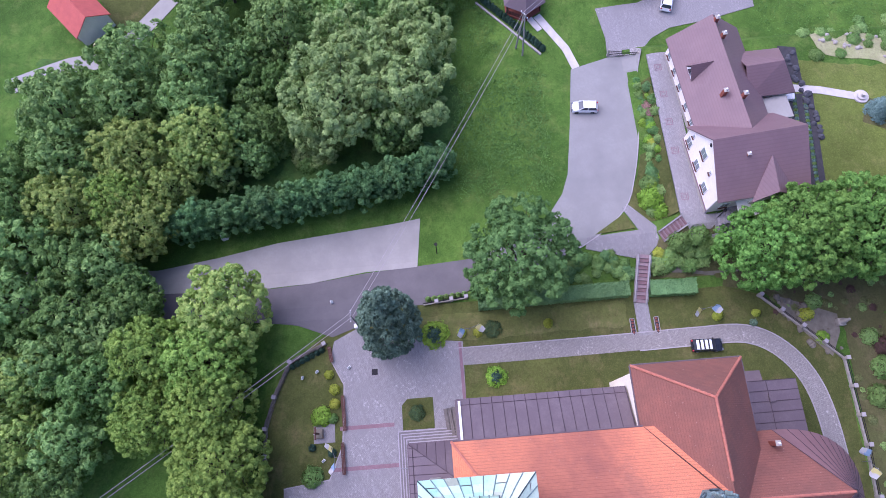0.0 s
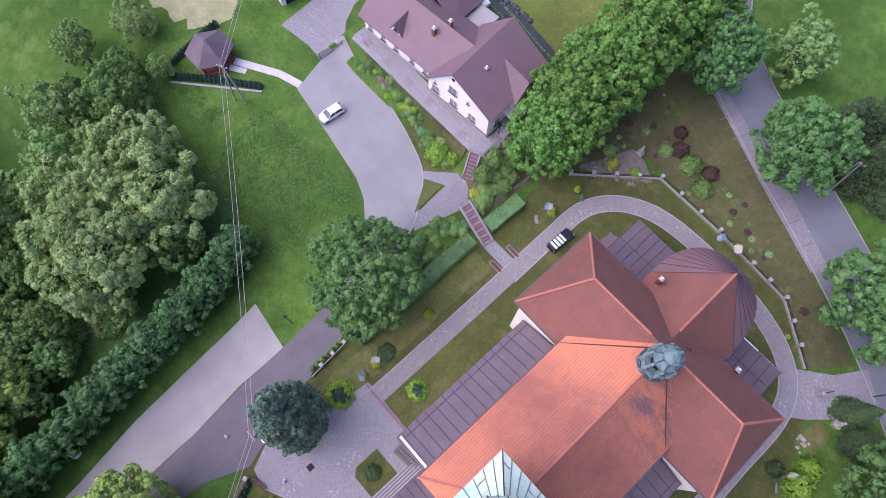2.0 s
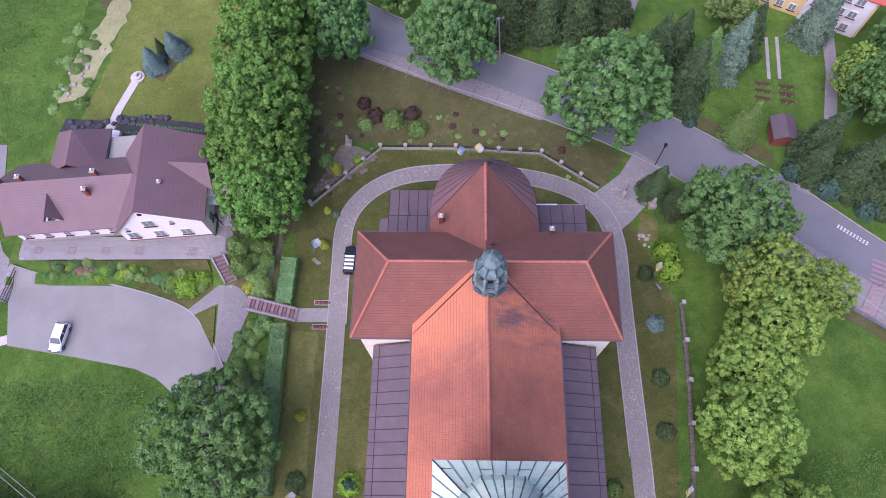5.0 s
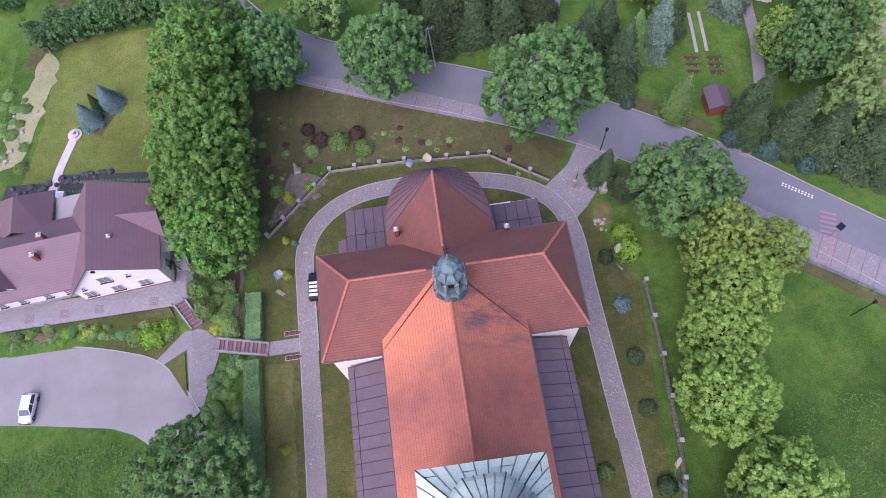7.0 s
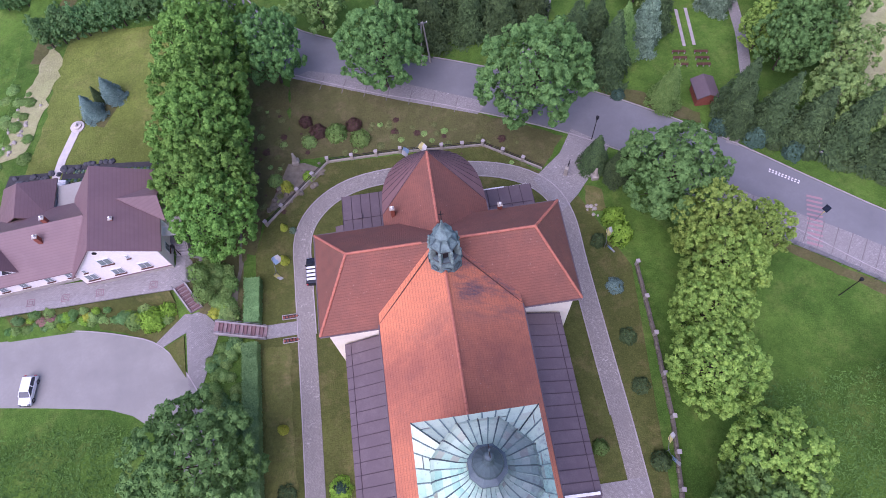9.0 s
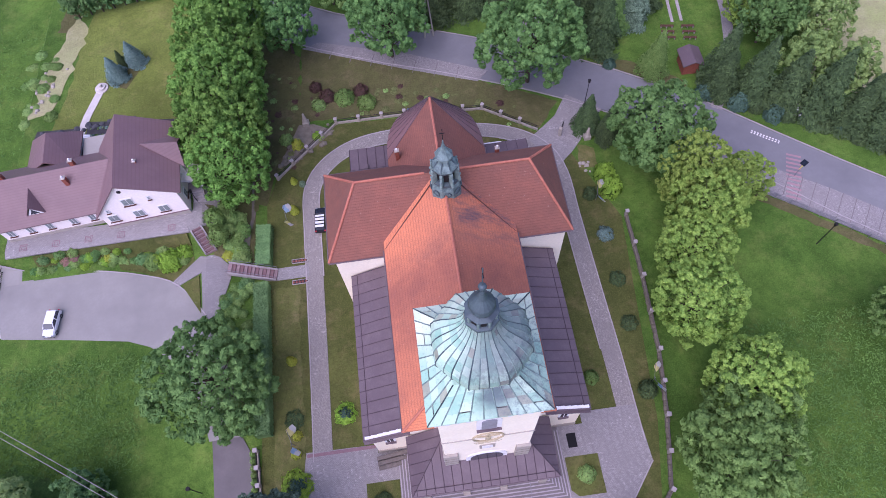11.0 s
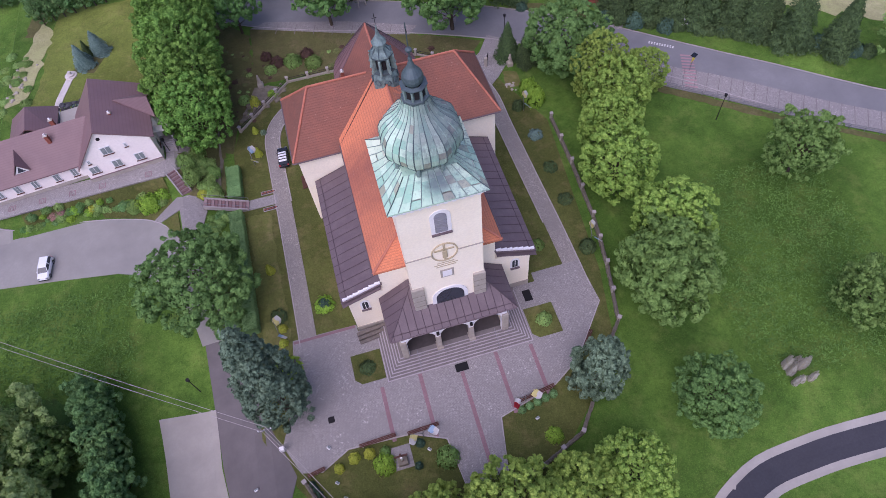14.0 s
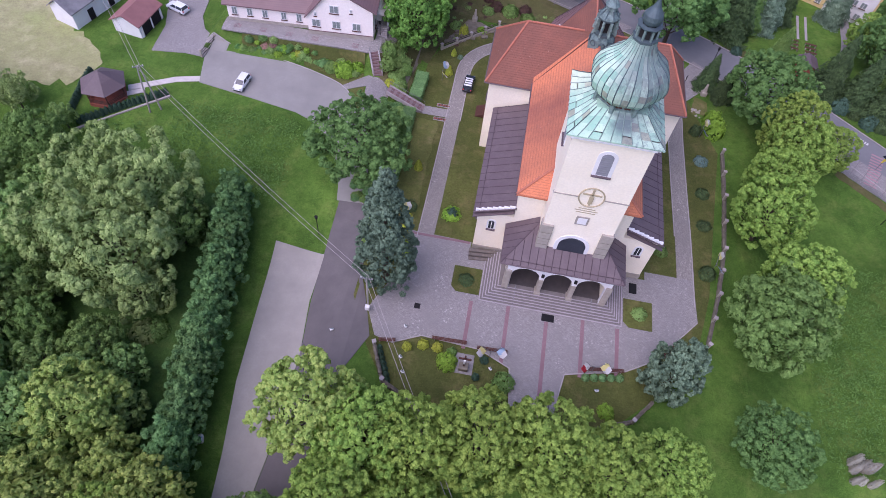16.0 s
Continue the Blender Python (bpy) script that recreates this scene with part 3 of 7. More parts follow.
ring = smooth([(-19.3, 3.0), (-19.3, 14), (-19.4, 28), (-19.5, 36), (-19.3, 42.6), (-16.8, 47.0), (-12, 49.9), (-5, 50.8), (4, 50.3), (11.4, 48.4), (16.0, 45), (17.9, 40),
               (18.0, 32), (18.2, 20), (18.4, 10), (18.4, 0)], 5)
patch("church_path", ribbon(ring, 2.3), PAVER_PATH, "grey paved path looping round the church", "path", 0.085)
plaza = [(-21.4, 4.2), (-12.6, 4.0), (-12.6, 3.0), (12.6, 3.0), (12.6, 4.4), (19.6, 4.4), (19.9, -2.4), (14, -9.4), (10, -11.8), (2.2, -13.8), (0.9, -20.4),
         (-4.2, -20.4), (-4.9, -14.4), (-9, -12.6), (-16.8, -12.2), (-20.4, -14.0), (-22.8, -13.4), (-24.6, -9.6), (-22.4, -4)]
patch("church_plaza", plaza, PAVER, "grey paved forecourt before the church porch", "forecourt", 0.1)
for x0, y0, y1 in ((-11.4, -12.9, -5.7), (-6.3, -13.9, -5.4), (-1.0, -20.6, -6.7), (3.9, -13.8, -5.4), (8.6, -12.7, -5.7)):
    patch("red_paver_band", [(x0, y0), (x0 + 0.5, y0), (x0 + 0.5, y1), (x0, y1)], PAVER_RED, "dull red paver band across the forecourt", "paving band", 0.115)
patch("red_paver_band", [(-21.3, 3.6), (-12.8, 3.6), (-12.8, 4.0), (-21.3, 4.0)], PAVER_RED, "dull red paver band across the forecourt", "paving band", 0.115)
for bx0, bx1, by0, by1 in ((-14.3, -10.3, -4.6, -0.4), (9.6, 13.6, -5.2, -0.7)):
    patch("lawn_bed", [(bx0, by0 + 0.8), (bx0 + 0.8, by0), (bx1, by0), (bx1, by1), (bx0, by1)], LAWN, "small lawn bed beside the church steps", "lawn", 0.16)
patch("terrace_paving", [(-61.0, 35.0), (-35.6, 35.2), (-32.2, 36.6), (-31.6, 44), (-35.0, 44.4), (-35.2, 38.6), (-46, 38.2), (-61.0, 38.2)], PAVER,
      "pale paved terrace in front of the house", "terrace", 0.1)
for tx in (-58.5, -54, -49.5, -45, -38):
    bm = bmesh.new()
    for d, s in ((0.5, 0.08), (0.26, 0.06)):
        for k in range(4):
            ring_m = Matrix.Rotation(k * math.pi / 2, 4, "Z")
            vs = add_box(bm, -d, d - s, 0, d, d, 0.02)
            bmesh.ops.transform(bm, matrix=ring_m, verts=vs)
    single("paver_square", bm, PAVER_RED, "square of red pavers set in the terrace", "paving", Matrix.Translation((tx, 36.2, g(tx, 36.2) + 0.1)), group="terrace squares")
patch("stair_path", ribbon([(-20.2, 29.2), (-24.8, 29.2)], 1.9), PAVER, "paved path to the garden stairs", "path", 0.11)
for y in (27.3, 30.6):
    patch("flower_bed", [(-22.6, y), (-20.6, y), (-20.3, y + 0.3), (-20.6, y + 0.6), (-22.6, y + 0.6)], MULCH, "narrow soil bed beside the stair path", "flower bed", 0.12)
    kerb([(-22.6, y), (-20.6, y), (-20.3, y + 0.3), (-20.6, y + 0.6), (-22.6, y + 0.6), (-22.6, y)], "thin pale edging of the flower bed", 0.08)
patch("stair_landing", [(-30.8, 29.2), (-31.0, 31.0), (-33.4, 33.4), (-35.0, 32.4), (-38.6, 29.0), (-38.0, 28.2), (-34.6, 30.0), (-34.2, 22.8), (-32.6, 22.4)], PAVER,
      "paved landing between the two stairs", "path", 0.11)
patch("lawn_wedge", [(-37.2, 28.4), (-34.9, 29.6), (-34.5, 24.0)], LAWN, "small lawn wedge beside the yard", "lawn", 0.14)
patch("gazebo_path", ribbon([(-61.4, 25.0), (-65, 23.9), (-71.4, 20.2)], 1.2), PALE_SLAB, "pale slab path to the gazebo", "path", 0.1)
patch("gazebo_slab", [(-71.8, 19.1), (-68.9, 20.8), (-68.5, 20.0), (-71.4, 18.3)], PALE_SLAB, "pale slab beside the gazebo path", "path", 0.11)
patch("garden_path", ribbon([(-53.4, 54.0), (-52.6, 58.5), (-51.2, 63.2)], 1.2), PALE_SLAB, "pale garden path behind the house", "path", 0.1)
patch("hedge_track", ribbon(smooth([(-29.6, 31), (-28.6, 38), (-27.6, 44), (-27.4, 50), (-27.0, 55)], 3), 1.3), STONE, "trodden gravel track behind the hedge", "path", 0.07)
patch("rock_garden_gravel", [(-24.4, 47.4), (-21.0, 55.4), (-18.6, 55.2), (-15.4, 53.4), (-20.6, 49)], STONE, "grey gravel of the rock garden", "gravel", 0.08)

kerb([(p[0], p[1]) for p in ribbon(ring, 2.45)][:len(ring)], "pale kerb along the church path")
kerb([(p[0], p[1]) for p in ribbon(ring, 2.45)][len(ring):][6:-10], "pale kerb along the church path")
kerb([(-4.2, -20.4), (-4.9, -14.4), (-9, -12.6), (-16.8, -12.2), (-20.4, -14.0)], "pale kerb along the forecourt")
kerb([(19.9, -2.4), (14, -9.4), (10, -11.8), (2.2, -13.8), (0.9, -20.4)], "pale kerb along the forecourt")
kerb(yard, "pale kerb along the yard")
kerb(ribbon(main_road, 9.0)[len(main_road):][8:], "pale kerb along the village road")
kerb(ribbon(main_road, 8.9)[:len(main_road)], "pale kerb along the village road")


# ---- the church ----
church = thing("church", "cream plastered church with red tile roofs and green onion tower", "church")


SHIFT = Matrix.Translation((-0.4, 0, 0))      # the body lies a little west of the tower's axis


def church_part(name, bm, mat, label="", m=None):
    return part(name, bm, mat, church, label, SHIFT if m is None else m)


NE, NR, NX, NF = 15.0, 20.9, 7.8, 1.8          # nave eaves, ridge, half width, front eave
TE, TR, TX, T0, T1 = 13.8, 20.4, 14.5, 22.6, 35.1   # transept eaves, ridge, half length, south and north eaves
TM = (T0 + T1) / 2

church_part("nave_wall", box(-7.3, 3.0, 0, 7.3, 24, NE), PLASTER)
church_part("transept_wall", box(-13.9, 23.2, 0, 13.9, 34.8, TE), PLASTER)
church_part("choir_wall", box(-5.9, 34.9, 0, 5.9, 38.8, 11.8), PLASTER)
church_part("nave_roof", slab([[(-NX, NF, NE), (-NX, T0 + 6.2, NE), (0, T0 + 6.2, NR), (0, NF + 5.4, NR)],
                               [(NX, NF, NE), (0, NF + 5.4, NR), (0, T0 + 6.2, NR), (NX, T0 + 6.2, NE)],
                               [(-NX, NF, NE), (0, NF + 5.4, NR), (NX, NF, NE)]], 0.3), TILE, "orange and soot-stained clay tile roof")
HX = 10.0
church_part("transept_roof", slab([[(-TX, T0, TE), (TX, T0, TE), (HX, TM, TR), (-HX, TM, TR)],
                                   [(-TX, T1, TE), (-HX, TM, TR), (HX, TM, TR), (TX, T1, TE)],
                                   [(-TX, T0, TE), (-HX, TM, TR), (-TX, T1, TE)],
                                   [(TX, T0, TE), (TX, T1, TE), (HX, TM, TR)]], 0.3), TILE_T, "weathered red clay tile roof")
CE, CR, CX, CY, C0, C1 = 11.9, 18.2, 6.4, 41.6, 37.6, 46.0
church_part("choir_roof", slab([[(-CX, TM, CE), (-CX, C0, CE), (0, CY, CR), (0, TM, CR)], [(CX, TM, CE), (0, TM, CR), (0, CY, CR), (CX, C0, CE)]], 0.25), TILE_T,
            "red clay tile roof")


def apse():
    bm = bmesh.new()
    n = 22
    ring_t = [(-CX * math.copysign(abs(math.cos(math.pi * i / n)) ** 0.82, math.cos(math.pi * i / n)), C0 + (C1 - C0) * max(0.0, math.sin(math.pi * i / n)) ** 0.82) for i in range(n + 1)]
    for (x0, y0), (x1, y1) in zip(ring_t, ring_t[1:]):
        a = [bm.verts.new(p) for p in ((x0, y0, CE), (0, CY, CR), (x1, y1, CE))]
        bm.faces.new(a)
        b = [bm.verts.new(p) for p in ((x0, y0, CE - 0.3), (x1, y1, CE - 0.3))]
        bm.faces.new((a[0], a[2], b[1], b[0]))
    bmesh.ops.remove_doubles(bm, verts=bm.verts, dist=0.001)
    bmesh.ops.recalc_face_normals(bm, faces=bm.faces)
    roof = church_part("apse_roof", bm, SHEET_W, "red-brown standing-seam half cone roof")
    for x, y in ring_t:
        bm = bmesh.new()
        add_rod(bm, (x, y, CE + 0.03), (x * 0.04, CY + (y - CY) * 0.04, CR + 0.03), 0.032, n=4)
        part("seam", bm, SEAM, roof)
    bm = bmesh.new()
    vs = add_cyl(bm, 5.9, 5.9, 0, CE, 0, 0, 32)
    for v in vs:
        v.co.y = C0 + v.co.y * (C1 - C0 - 0.5) / 5.9
    church_part("apse_wall", bm, PLASTER)


apse()


def ridge(a, b, r=0.16):
    bm = bmesh.new()
    d = Vector(b) - Vector(a)
    n = max(2, int(d.length / 0.55))
    for i in range(n):
        p, q = Vector(a) + d * (i / n), Vector(a) + d * ((i + 0.97) / n)
        add_rod(bm, p, q, r * 1.08, r * 0.86, 6)
    church_part("ridge_tiles", bm, RIDGE)


L = 0.04
for a, b in (((0, NF + 5.4, NR), (0, TM - 2.4, NR)), ((-NX, NF, NE), (0, NF + 5.4, NR)), ((NX, NF, NE), (0, NF + 5.4, NR)),
             ((-HX, TM, TR), (-2.0, TM, TR)), ((2.0, TM, TR), (HX, TM, TR)), ((-HX, TM, TR), (-TX, T0, TE)), ((-HX, TM, TR), (-TX, T1, TE)),
             ((HX, TM, TR), (TX, T0, TE)), ((HX, TM, TR), (TX, T1, TE)), ((0, TM + 3.3, CR), (0, CY, CR))):
    ridge((a[0], a[1], a[2] + L), (b[0], b[1], b[2] + L))
for s in (-1, 1):
    bm = bmesh.new()
    add_rod(bm, (s * NX * 0.985, T0 + 0.1, NE + 0.02), (s * 0.6, TM - 0.6, NR - 0.3), 0.07, n=6)
    church_part("valley", bm, WOOD_D)
    for y0, y1, x, z in ((NF, T0, NX, NE), (T0, T1, TX, TE), (36.1, C0, CX, CE)):
        bm = bmesh.new()
        add_rod(bm, (s * (x + 0.06), y0, z - 0.14), (s * (x + 0.06), y1, z - 0.14), 0.1, n=8)
        church_part("gutter", bm, SHEET)
    bm = bmesh.new()
    add_rod(bm, (s * NX, T0 - 0.06, TE - 0.14), (s * TX, T0 - 0.06, TE - 0.14), 0.1, n=8)
    church_part("gutter", bm, SHEET)
    bm = bmesh.new()
    add_rod(bm, (s * CX, T1 + 0.06, TE - 0.14), (s * TX, T1 + 0.06, TE - 0.14), 0.1, n=8)
    church_part("gutter", bm, SHEET)


def seamed(faces_with_seams, name, label):
    """A sheet metal roof: planes with raised seams along given lines."""
    planes, seams = faces_with_seams
    roof = church_part(name, slab(planes, 0.18), SHEET, label)
    for a, b in seams:
        bm = bmesh.new()
        add_rod(bm, (a[0], a[1], a[2] + 0.03), (b[0], b[1], b[2] + 0.03), 0.036, n=4)
        part("seam", bm, SEAM, roof)
    return roof


AX, AE, AT = 12.7, 8.8, 10.9
for s in (-1, 1):
    plane = [(s * 7.2, 2.7, AT), (s * 7.2, 23.0, AT), (s * AX, 23.0, AE), (s * AX, 2.7, AE)]
    ny = 15
    seams = [((s * 7.3, 2.9 + 20 * i / ny, AT), (s * AX, 2.9 + 20 * i / ny, AE)) for i in range(ny + 1)]
    xe = AX - 0.75
    seams.append(((s * xe, 2.8, AT + (AE - AT) * (xe - 7.2) / (AX - 7.2)), (s * xe, 22.9, AT + (AE - AT) * (xe - 7.2) / (AX - 7.2))))
    seamed(([plane], seams), "aisle_roof", "brown standing-seam lean-to roof")
    wall = church_part("aisle_wall", box(*sorted((s * 7.3, s * 12.0))[:1], 3.1, 0, max(s * 7.3, s * 12.0), 23.0, AE - 0.1), PLASTER)
    # stepped white parapet on the front of the aisle
    for i in range(7):
        xa, xb = 7.4 + i * 0.72, 7.4 + (i + 1) * 0.72
        zt = AT + (AE - AT) * (xa - 7.2) / (AX - 7.2) + 0.1
        church_part("parapet", box(min(s * xa, s * xb), 2.85, zt - 0.42, max(s * xa, s * xb), 3.15, zt), WHITE, "stepped white parapet")
    church_part("gable_cap", slab([[(s * 7.4, 2.5, AT - 0.7), (s * AX, 2.5, AE - 0.75), (s * AX, 3.1, AE - 0.7), (s * 7.4, 3.1, AT - 0.65)]], 0.12), SHEET)
    church_part("plinth", box(min(s * 7.3, s * 12.05), 3.0, 0, max(s * 7.3, s * 12.05), 3.1, 1.1), STONE_PALE)


def arched_window(parent, w, h, m, frame_mat=WHITE, surround=0.3, pane_mat=None):
    """A round-headed window: surround, recess and pane, in the x-z plane, facing -y."""
    def arch(half, top, base):
        pts = [(-half, base), (half, base), (half, top)]
        pts += [(half * math.cos(math.pi * k / 10), top + half * math.sin(math.pi * k / 10)) for k in range(1, 10)]
        return pts + [(-half, top)]
    win = part("window", prism(arch(w / 2 + surround, h / 2, -h / 2 - 0.15), -0.06, 0.02), frame_mat, parent, "", m)
    part("pane", prism(arch(w / 2, h / 2, -h / 2), -0.09, 0.02), pane_mat or GLASS, win)
    part("sill", box(-w / 2 - surround, -0.3, -h / 2 - 0.3, w / 2 + surround, 0, -h / 2 - 0.15), SHEET, win)
    if pane_mat is None:
        part("mullion", box(-0.04, -0.12, -h / 2, 0.04, -0.08, h / 2 + w / 2 - 0.05), frame_mat, win)
    return win


for s in (-1, 1):
    arched_window(church, 0.75, 1.3, pose(s * 10.0 - 0.4, 3.08, 6.2), WHITE, 0.25)
    for k in range(4):
        arched_window(church, 1.0, 1.8, pose(s * 12.02 - 0.4, 6.0 + 4.6 * k, 5.2, 0, 0, 90 * s), WHITE, 0.25)
        arched_window(church, 1.1, 1.6, pose(s * 7.32 - 0.4, 6.0 + 4.6 * k, 12.6, 0, 0, 90 * s), WHITE, 0.25)
    arched_window(church, 1.6, 4.0, pose(s * 13.92 - 0.4, TM, 8.0, 0, 0, 90 * s), WHITE, 0.3)

# low annexes beside the choir
for s, x1, y1, z in ((-1, 12.2, 45.0, 5.4), (1, 13.4, 42.9, 5.4)):
    y0 = 35.2
    church_part("annex_wall", box(min(s * 5.5, s * (x1 - 0.3)), y0, 0, max(s * 5.5, s * (x1 - 0.3)), y1 - 0.3, z - 0.1), PLASTER)
    seams = [((s * (5.9 + (x1 - 5.9) * i / 5), y0 + 0.2, z + 0.7), (s * (5.9 + (x1 - 5.9) * i / 5), y1, z)) for i in range(1, 6)]
    seams.append(((s * 6, (y0 + y1) / 2 + 1, z + 0.3), (s * x1, (y0 + y1) / 2 + 1, z + 0.3)))
    seamed(([[(s * 5.8, y0, z + 0.7), (s * x1, y0, z + 0.7), (s * x1, y1, z), (s * 5.8, y1, z)]], seams), "annex_roof", "low brown sheet metal roof")
church_part("annex_wall", box(-13.4, 36.0, 0, -11.6, 41.5, 3.2), PLASTER)
church_part("annex_roof", slab([[(-13.7, 35.9, 3.2), (-11.8, 35.9, 3.6), (-11.8, 41.8, 3.6), (-13.7, 41.8, 3.2)]], 0.15), SHEET)
church_part("parapet", box(6.4, 42.8, 5.2, 9.8, 42.95, 5.5), WHITE)
church_part("parapet", box(9.8, 42.8, 5.2, 13.2, 42.95, 5.35), WHITE)
church_part("hatch", box(-10.4, 41.0, 5.7, -9.6, 41.7, 6.0), SHEET)


def chimney(parent, x, y, z0, z1, w=0.6, mat=None):
    c = part("chimney", box(x - w / 2, y - w / 2, z0, x + w / 2, y + w / 2, z1, 0.03), mat or BRICK, parent)
    part("chimney_cap", box(x - w / 2 - 0.05, y - w / 2 - 0.05, z1, x + w / 2 + 0.05, y + w / 2 + 0.05, z1 + 0.1, 0.03), STONE_PALE, c)
    bm = bmesh.new()
    add_cyl(bm, 0.14, 0.12, z1 + 0.1, z1 + 0.4, x, y, 10)
    part("flue", bm, WHITE, c)
    return c


chimney(church, -5.4, 36.6, 12.2, 14.9, 0.5)
chimney(church, 7.2, 35.2, 12.4, 14.6, 0.5)

# porch
PX, PE, PF = 8.0, 7.4, -3.5
for i in range(7):
    z1 = 1.12 - 0.16 * i
    d = 0.365 * i
    church_part("step", box(-7.6 - d, -3.1 - d, z1 - 0.16, 7.6 + d, 3.0, z1), STEP, "grey stone step")
    church_part("step_nosing", box(-7.6 - d - 0.03, -3.13 - d, z1 - 0.05, 7.6 + d + 0.03, -3.0 - d, z1 + 0.012), NOSING)
    for s in (-1, 1):
        church_part("step_nosing", box(min(s * (7.5 + d), s * (7.63 + d)), -3.0 - d, z1 - 0.05, max(s * (7.5 + d), s * (7.63 + d)), 2.6, z1 + 0.012), NOSING)


def arcade():
    """The porch front: three round arches on square piers."""
    half, spring, top = 1.85, 4.5, 7.2
    centers = (-4.35, 0.0, 4.35)
    outline = [(-6.9, top), (-6.9, 1.12)]
    for c in centers:
        outline += [(c - half, 1.12), (c - half, spring)]
        outline += [(c - half * math.cos(math.pi * k / 14), spring + half * 0.95 * math.sin(math.pi * k / 14)) for k in range(1, 14)]
        outline += [(c + half, spring), (c + half, 1.12)]
    outline += [(6.9, 1.12), (6.9, top)]
    church_part("arcade", prism(outline[::-1], -3.0, -2.4), WHITE, "white three-arched porch front")
    for x in (-2.17, 2.17):
        church_part("pier", box(x - 0.34, -3.1, 1.12, x + 0.34, -2.3, 4.3, 0.05), STONE_PALE, "sandstone pier")
        church_part("pier_base", box(x - 0.42, -3.4, 1.0, x + 0.42, -2.2, 1.45, 0.04), STONE_PALE)
        bm = bmesh.new()
        add_box(bm, x - 0.18, -3.3, 5.2, x + 0.18, -3.0, 5.75, 0.03)
        church_part("wall_lamp", bm, IRON)
    for s in (-1, 1):
        church_part("buttress", box(min(s * 6.25, s * 7.1), -3.25, 1.12, max(s * 6.25, s * 7.1), -2.2, 5.4, 0.08), STONE_PALE, "sandstone corner pier")
        church_part("porch_wall", box(min(s * 6.4, s * 6.9), -2.4, 1.12, max(s * 6.4, s * 6.9), 3.0, 7.3), PLASTER)
        bm = bmesh.new()
        add_rod(bm, (s * 5.2, -5.1, 0.1), (s * 5.2, -5.1, 1.0), 0.03)
        add_rod(bm, (s * 5.2, -2.95, 1.1), (s * 5.2, -2.95, 2.0), 0.03)
        add_rod(bm, (s * 5.2, -5.0, 1.0), (s * 5.2, -2.95, 2.0), 0.03)
        church_part("handrail", bm, METAL)
    church_part("church_door", box(-1.6, 2.6, 1.12, 1.6, 2.9, 4.6), WOOD_D, "dark wooden double door")


arcade()
# dark floor colour stands in for the shade deep inside the porch
church_part("porch_floor", box(-6.4, -2.4, 1.1, 6.4, 3.0, 1.135), PORCH_SHADE, "dark grey porch floor with the porch's shade in its colour")
PT, PB = 10.6, 2.9
hx = 3.2
front = [((x, PF, PE), (x * 0.98 if abs(x) < hx else x, PB if abs(x) < hx else PF + (PX - abs(x)) / (PX - hx) * (PB - PF),
         PT if abs(x) < hx else PE + (PX - abs(x)) / (PX - hx) * (PT - PE))) for x in [-7.5 + i * 1.0 for i in range(16)]]
seams = list(front)
for s in (-1, 1):
    for i in range(1, 6):
        y = PF + i * 1.1
        k = (y - PF) / (PB - PF)
        seams.append(((s * PX, y, PE), (s * (PX - k * (PX - hx)), y, PE + k * (PT - PE))))
    seams.append(((s * PX, PF, PE), (s * hx, PB, PT)))
seams.append(((-PX + 0.2, PF + 0.5, PE + 0.33), (PX - 0.2, PF + 0.5, PE + 0.33)))
seamed(([[(-PX, PF, PE), (PX, PF, PE), (hx, PB, PT), (-hx, PB, PT)], [(-PX, PF, PE), (-hx, PB, PT), (-PX, PB, PE)],
         [(PX, PF, PE), (PX, PB, PE), (hx, PB, PT)]], seams), "porch_roof", "brown standing-seam hipped porch roof")
for a, b in (((-PX, PF - 0.05, PE - 0.1), (PX, PF - 0.05, PE - 0.1)), ((-PX - 0.05, PF, PE - 0.1), (-PX - 0.05, PB, PE - 0.1)), ((PX + 0.05, PF, PE - 0.1), (PX + 0.05, PB, PE - 0.1))):
    bm = bmesh.new()
    add_rod(bm, a, b, 0.09)
    church_part("gutter", bm, SHEET)

# tower
YT = 4.1
TOWER = Matrix.Translation((0, 3.95, 0)) @ Matrix.Diagonal((1.05, 1.05, 0.93, 1)) @ Matrix.Translation((0, -YT, 0))
SHIFT = TOWER
church_part("tower_wall", box(-4.12, -0.3, 7.6, 4.12, 8.4, 31.0), PLASTER, "cream plastered tower shaft")
church_part("cornice", box(-4.3, -0.5, 30.5, 4.3, 8.6, 30.9), WHITE)
church_part("cornice", box(-4.5, -0.7, 30.9, 4.5, 8.8, 31.2), WHITE)
church_part("string_course", box(-4.2, -0.38, 20.85, -1.3, 0, 21.0), STONE_PALE)
church_part("string_course", box(1.3, -0.38, 20.85, 4.2, 0, 21.0), STONE_PALE)
for s in (-1, 1):
    church_part("corner_stone", box(min(s * 2.85, s * 4.28), -0.6, 9.0, max(s * 2.85, s * 4.28), 0.6, 14.4, 0.05), STONE_PALE, "grey sandstone corner pad")
    for zz in (10.2, 11.5, 12.8):
        church_part("stone_joint", box(min(s * 2.84, s * 4.3), -0.615, zz, max(s * 2.84, s * 4.3), -0.59, zz + 0.05), STONE)
for p, a in (((0, -0.32, 26.8), 0), ((4.14, YT, 26.8), 90), ((-4.14, YT, 26.8), -90), ((0, 8.42, 26.8), 180)):
    bell = arched_window(church, 1.25, 2.9, TOWER @ pose(*p, 0, 0, a), WHITE, 0.42, LOUVRE)
    for k in range(9):
        part("louvre_slat", box(-0.6, -0.13, -1.4 + 0.34 * k, 0.6, -0.08, -1.16 + 0.34 * k), LOUVRE, bell)
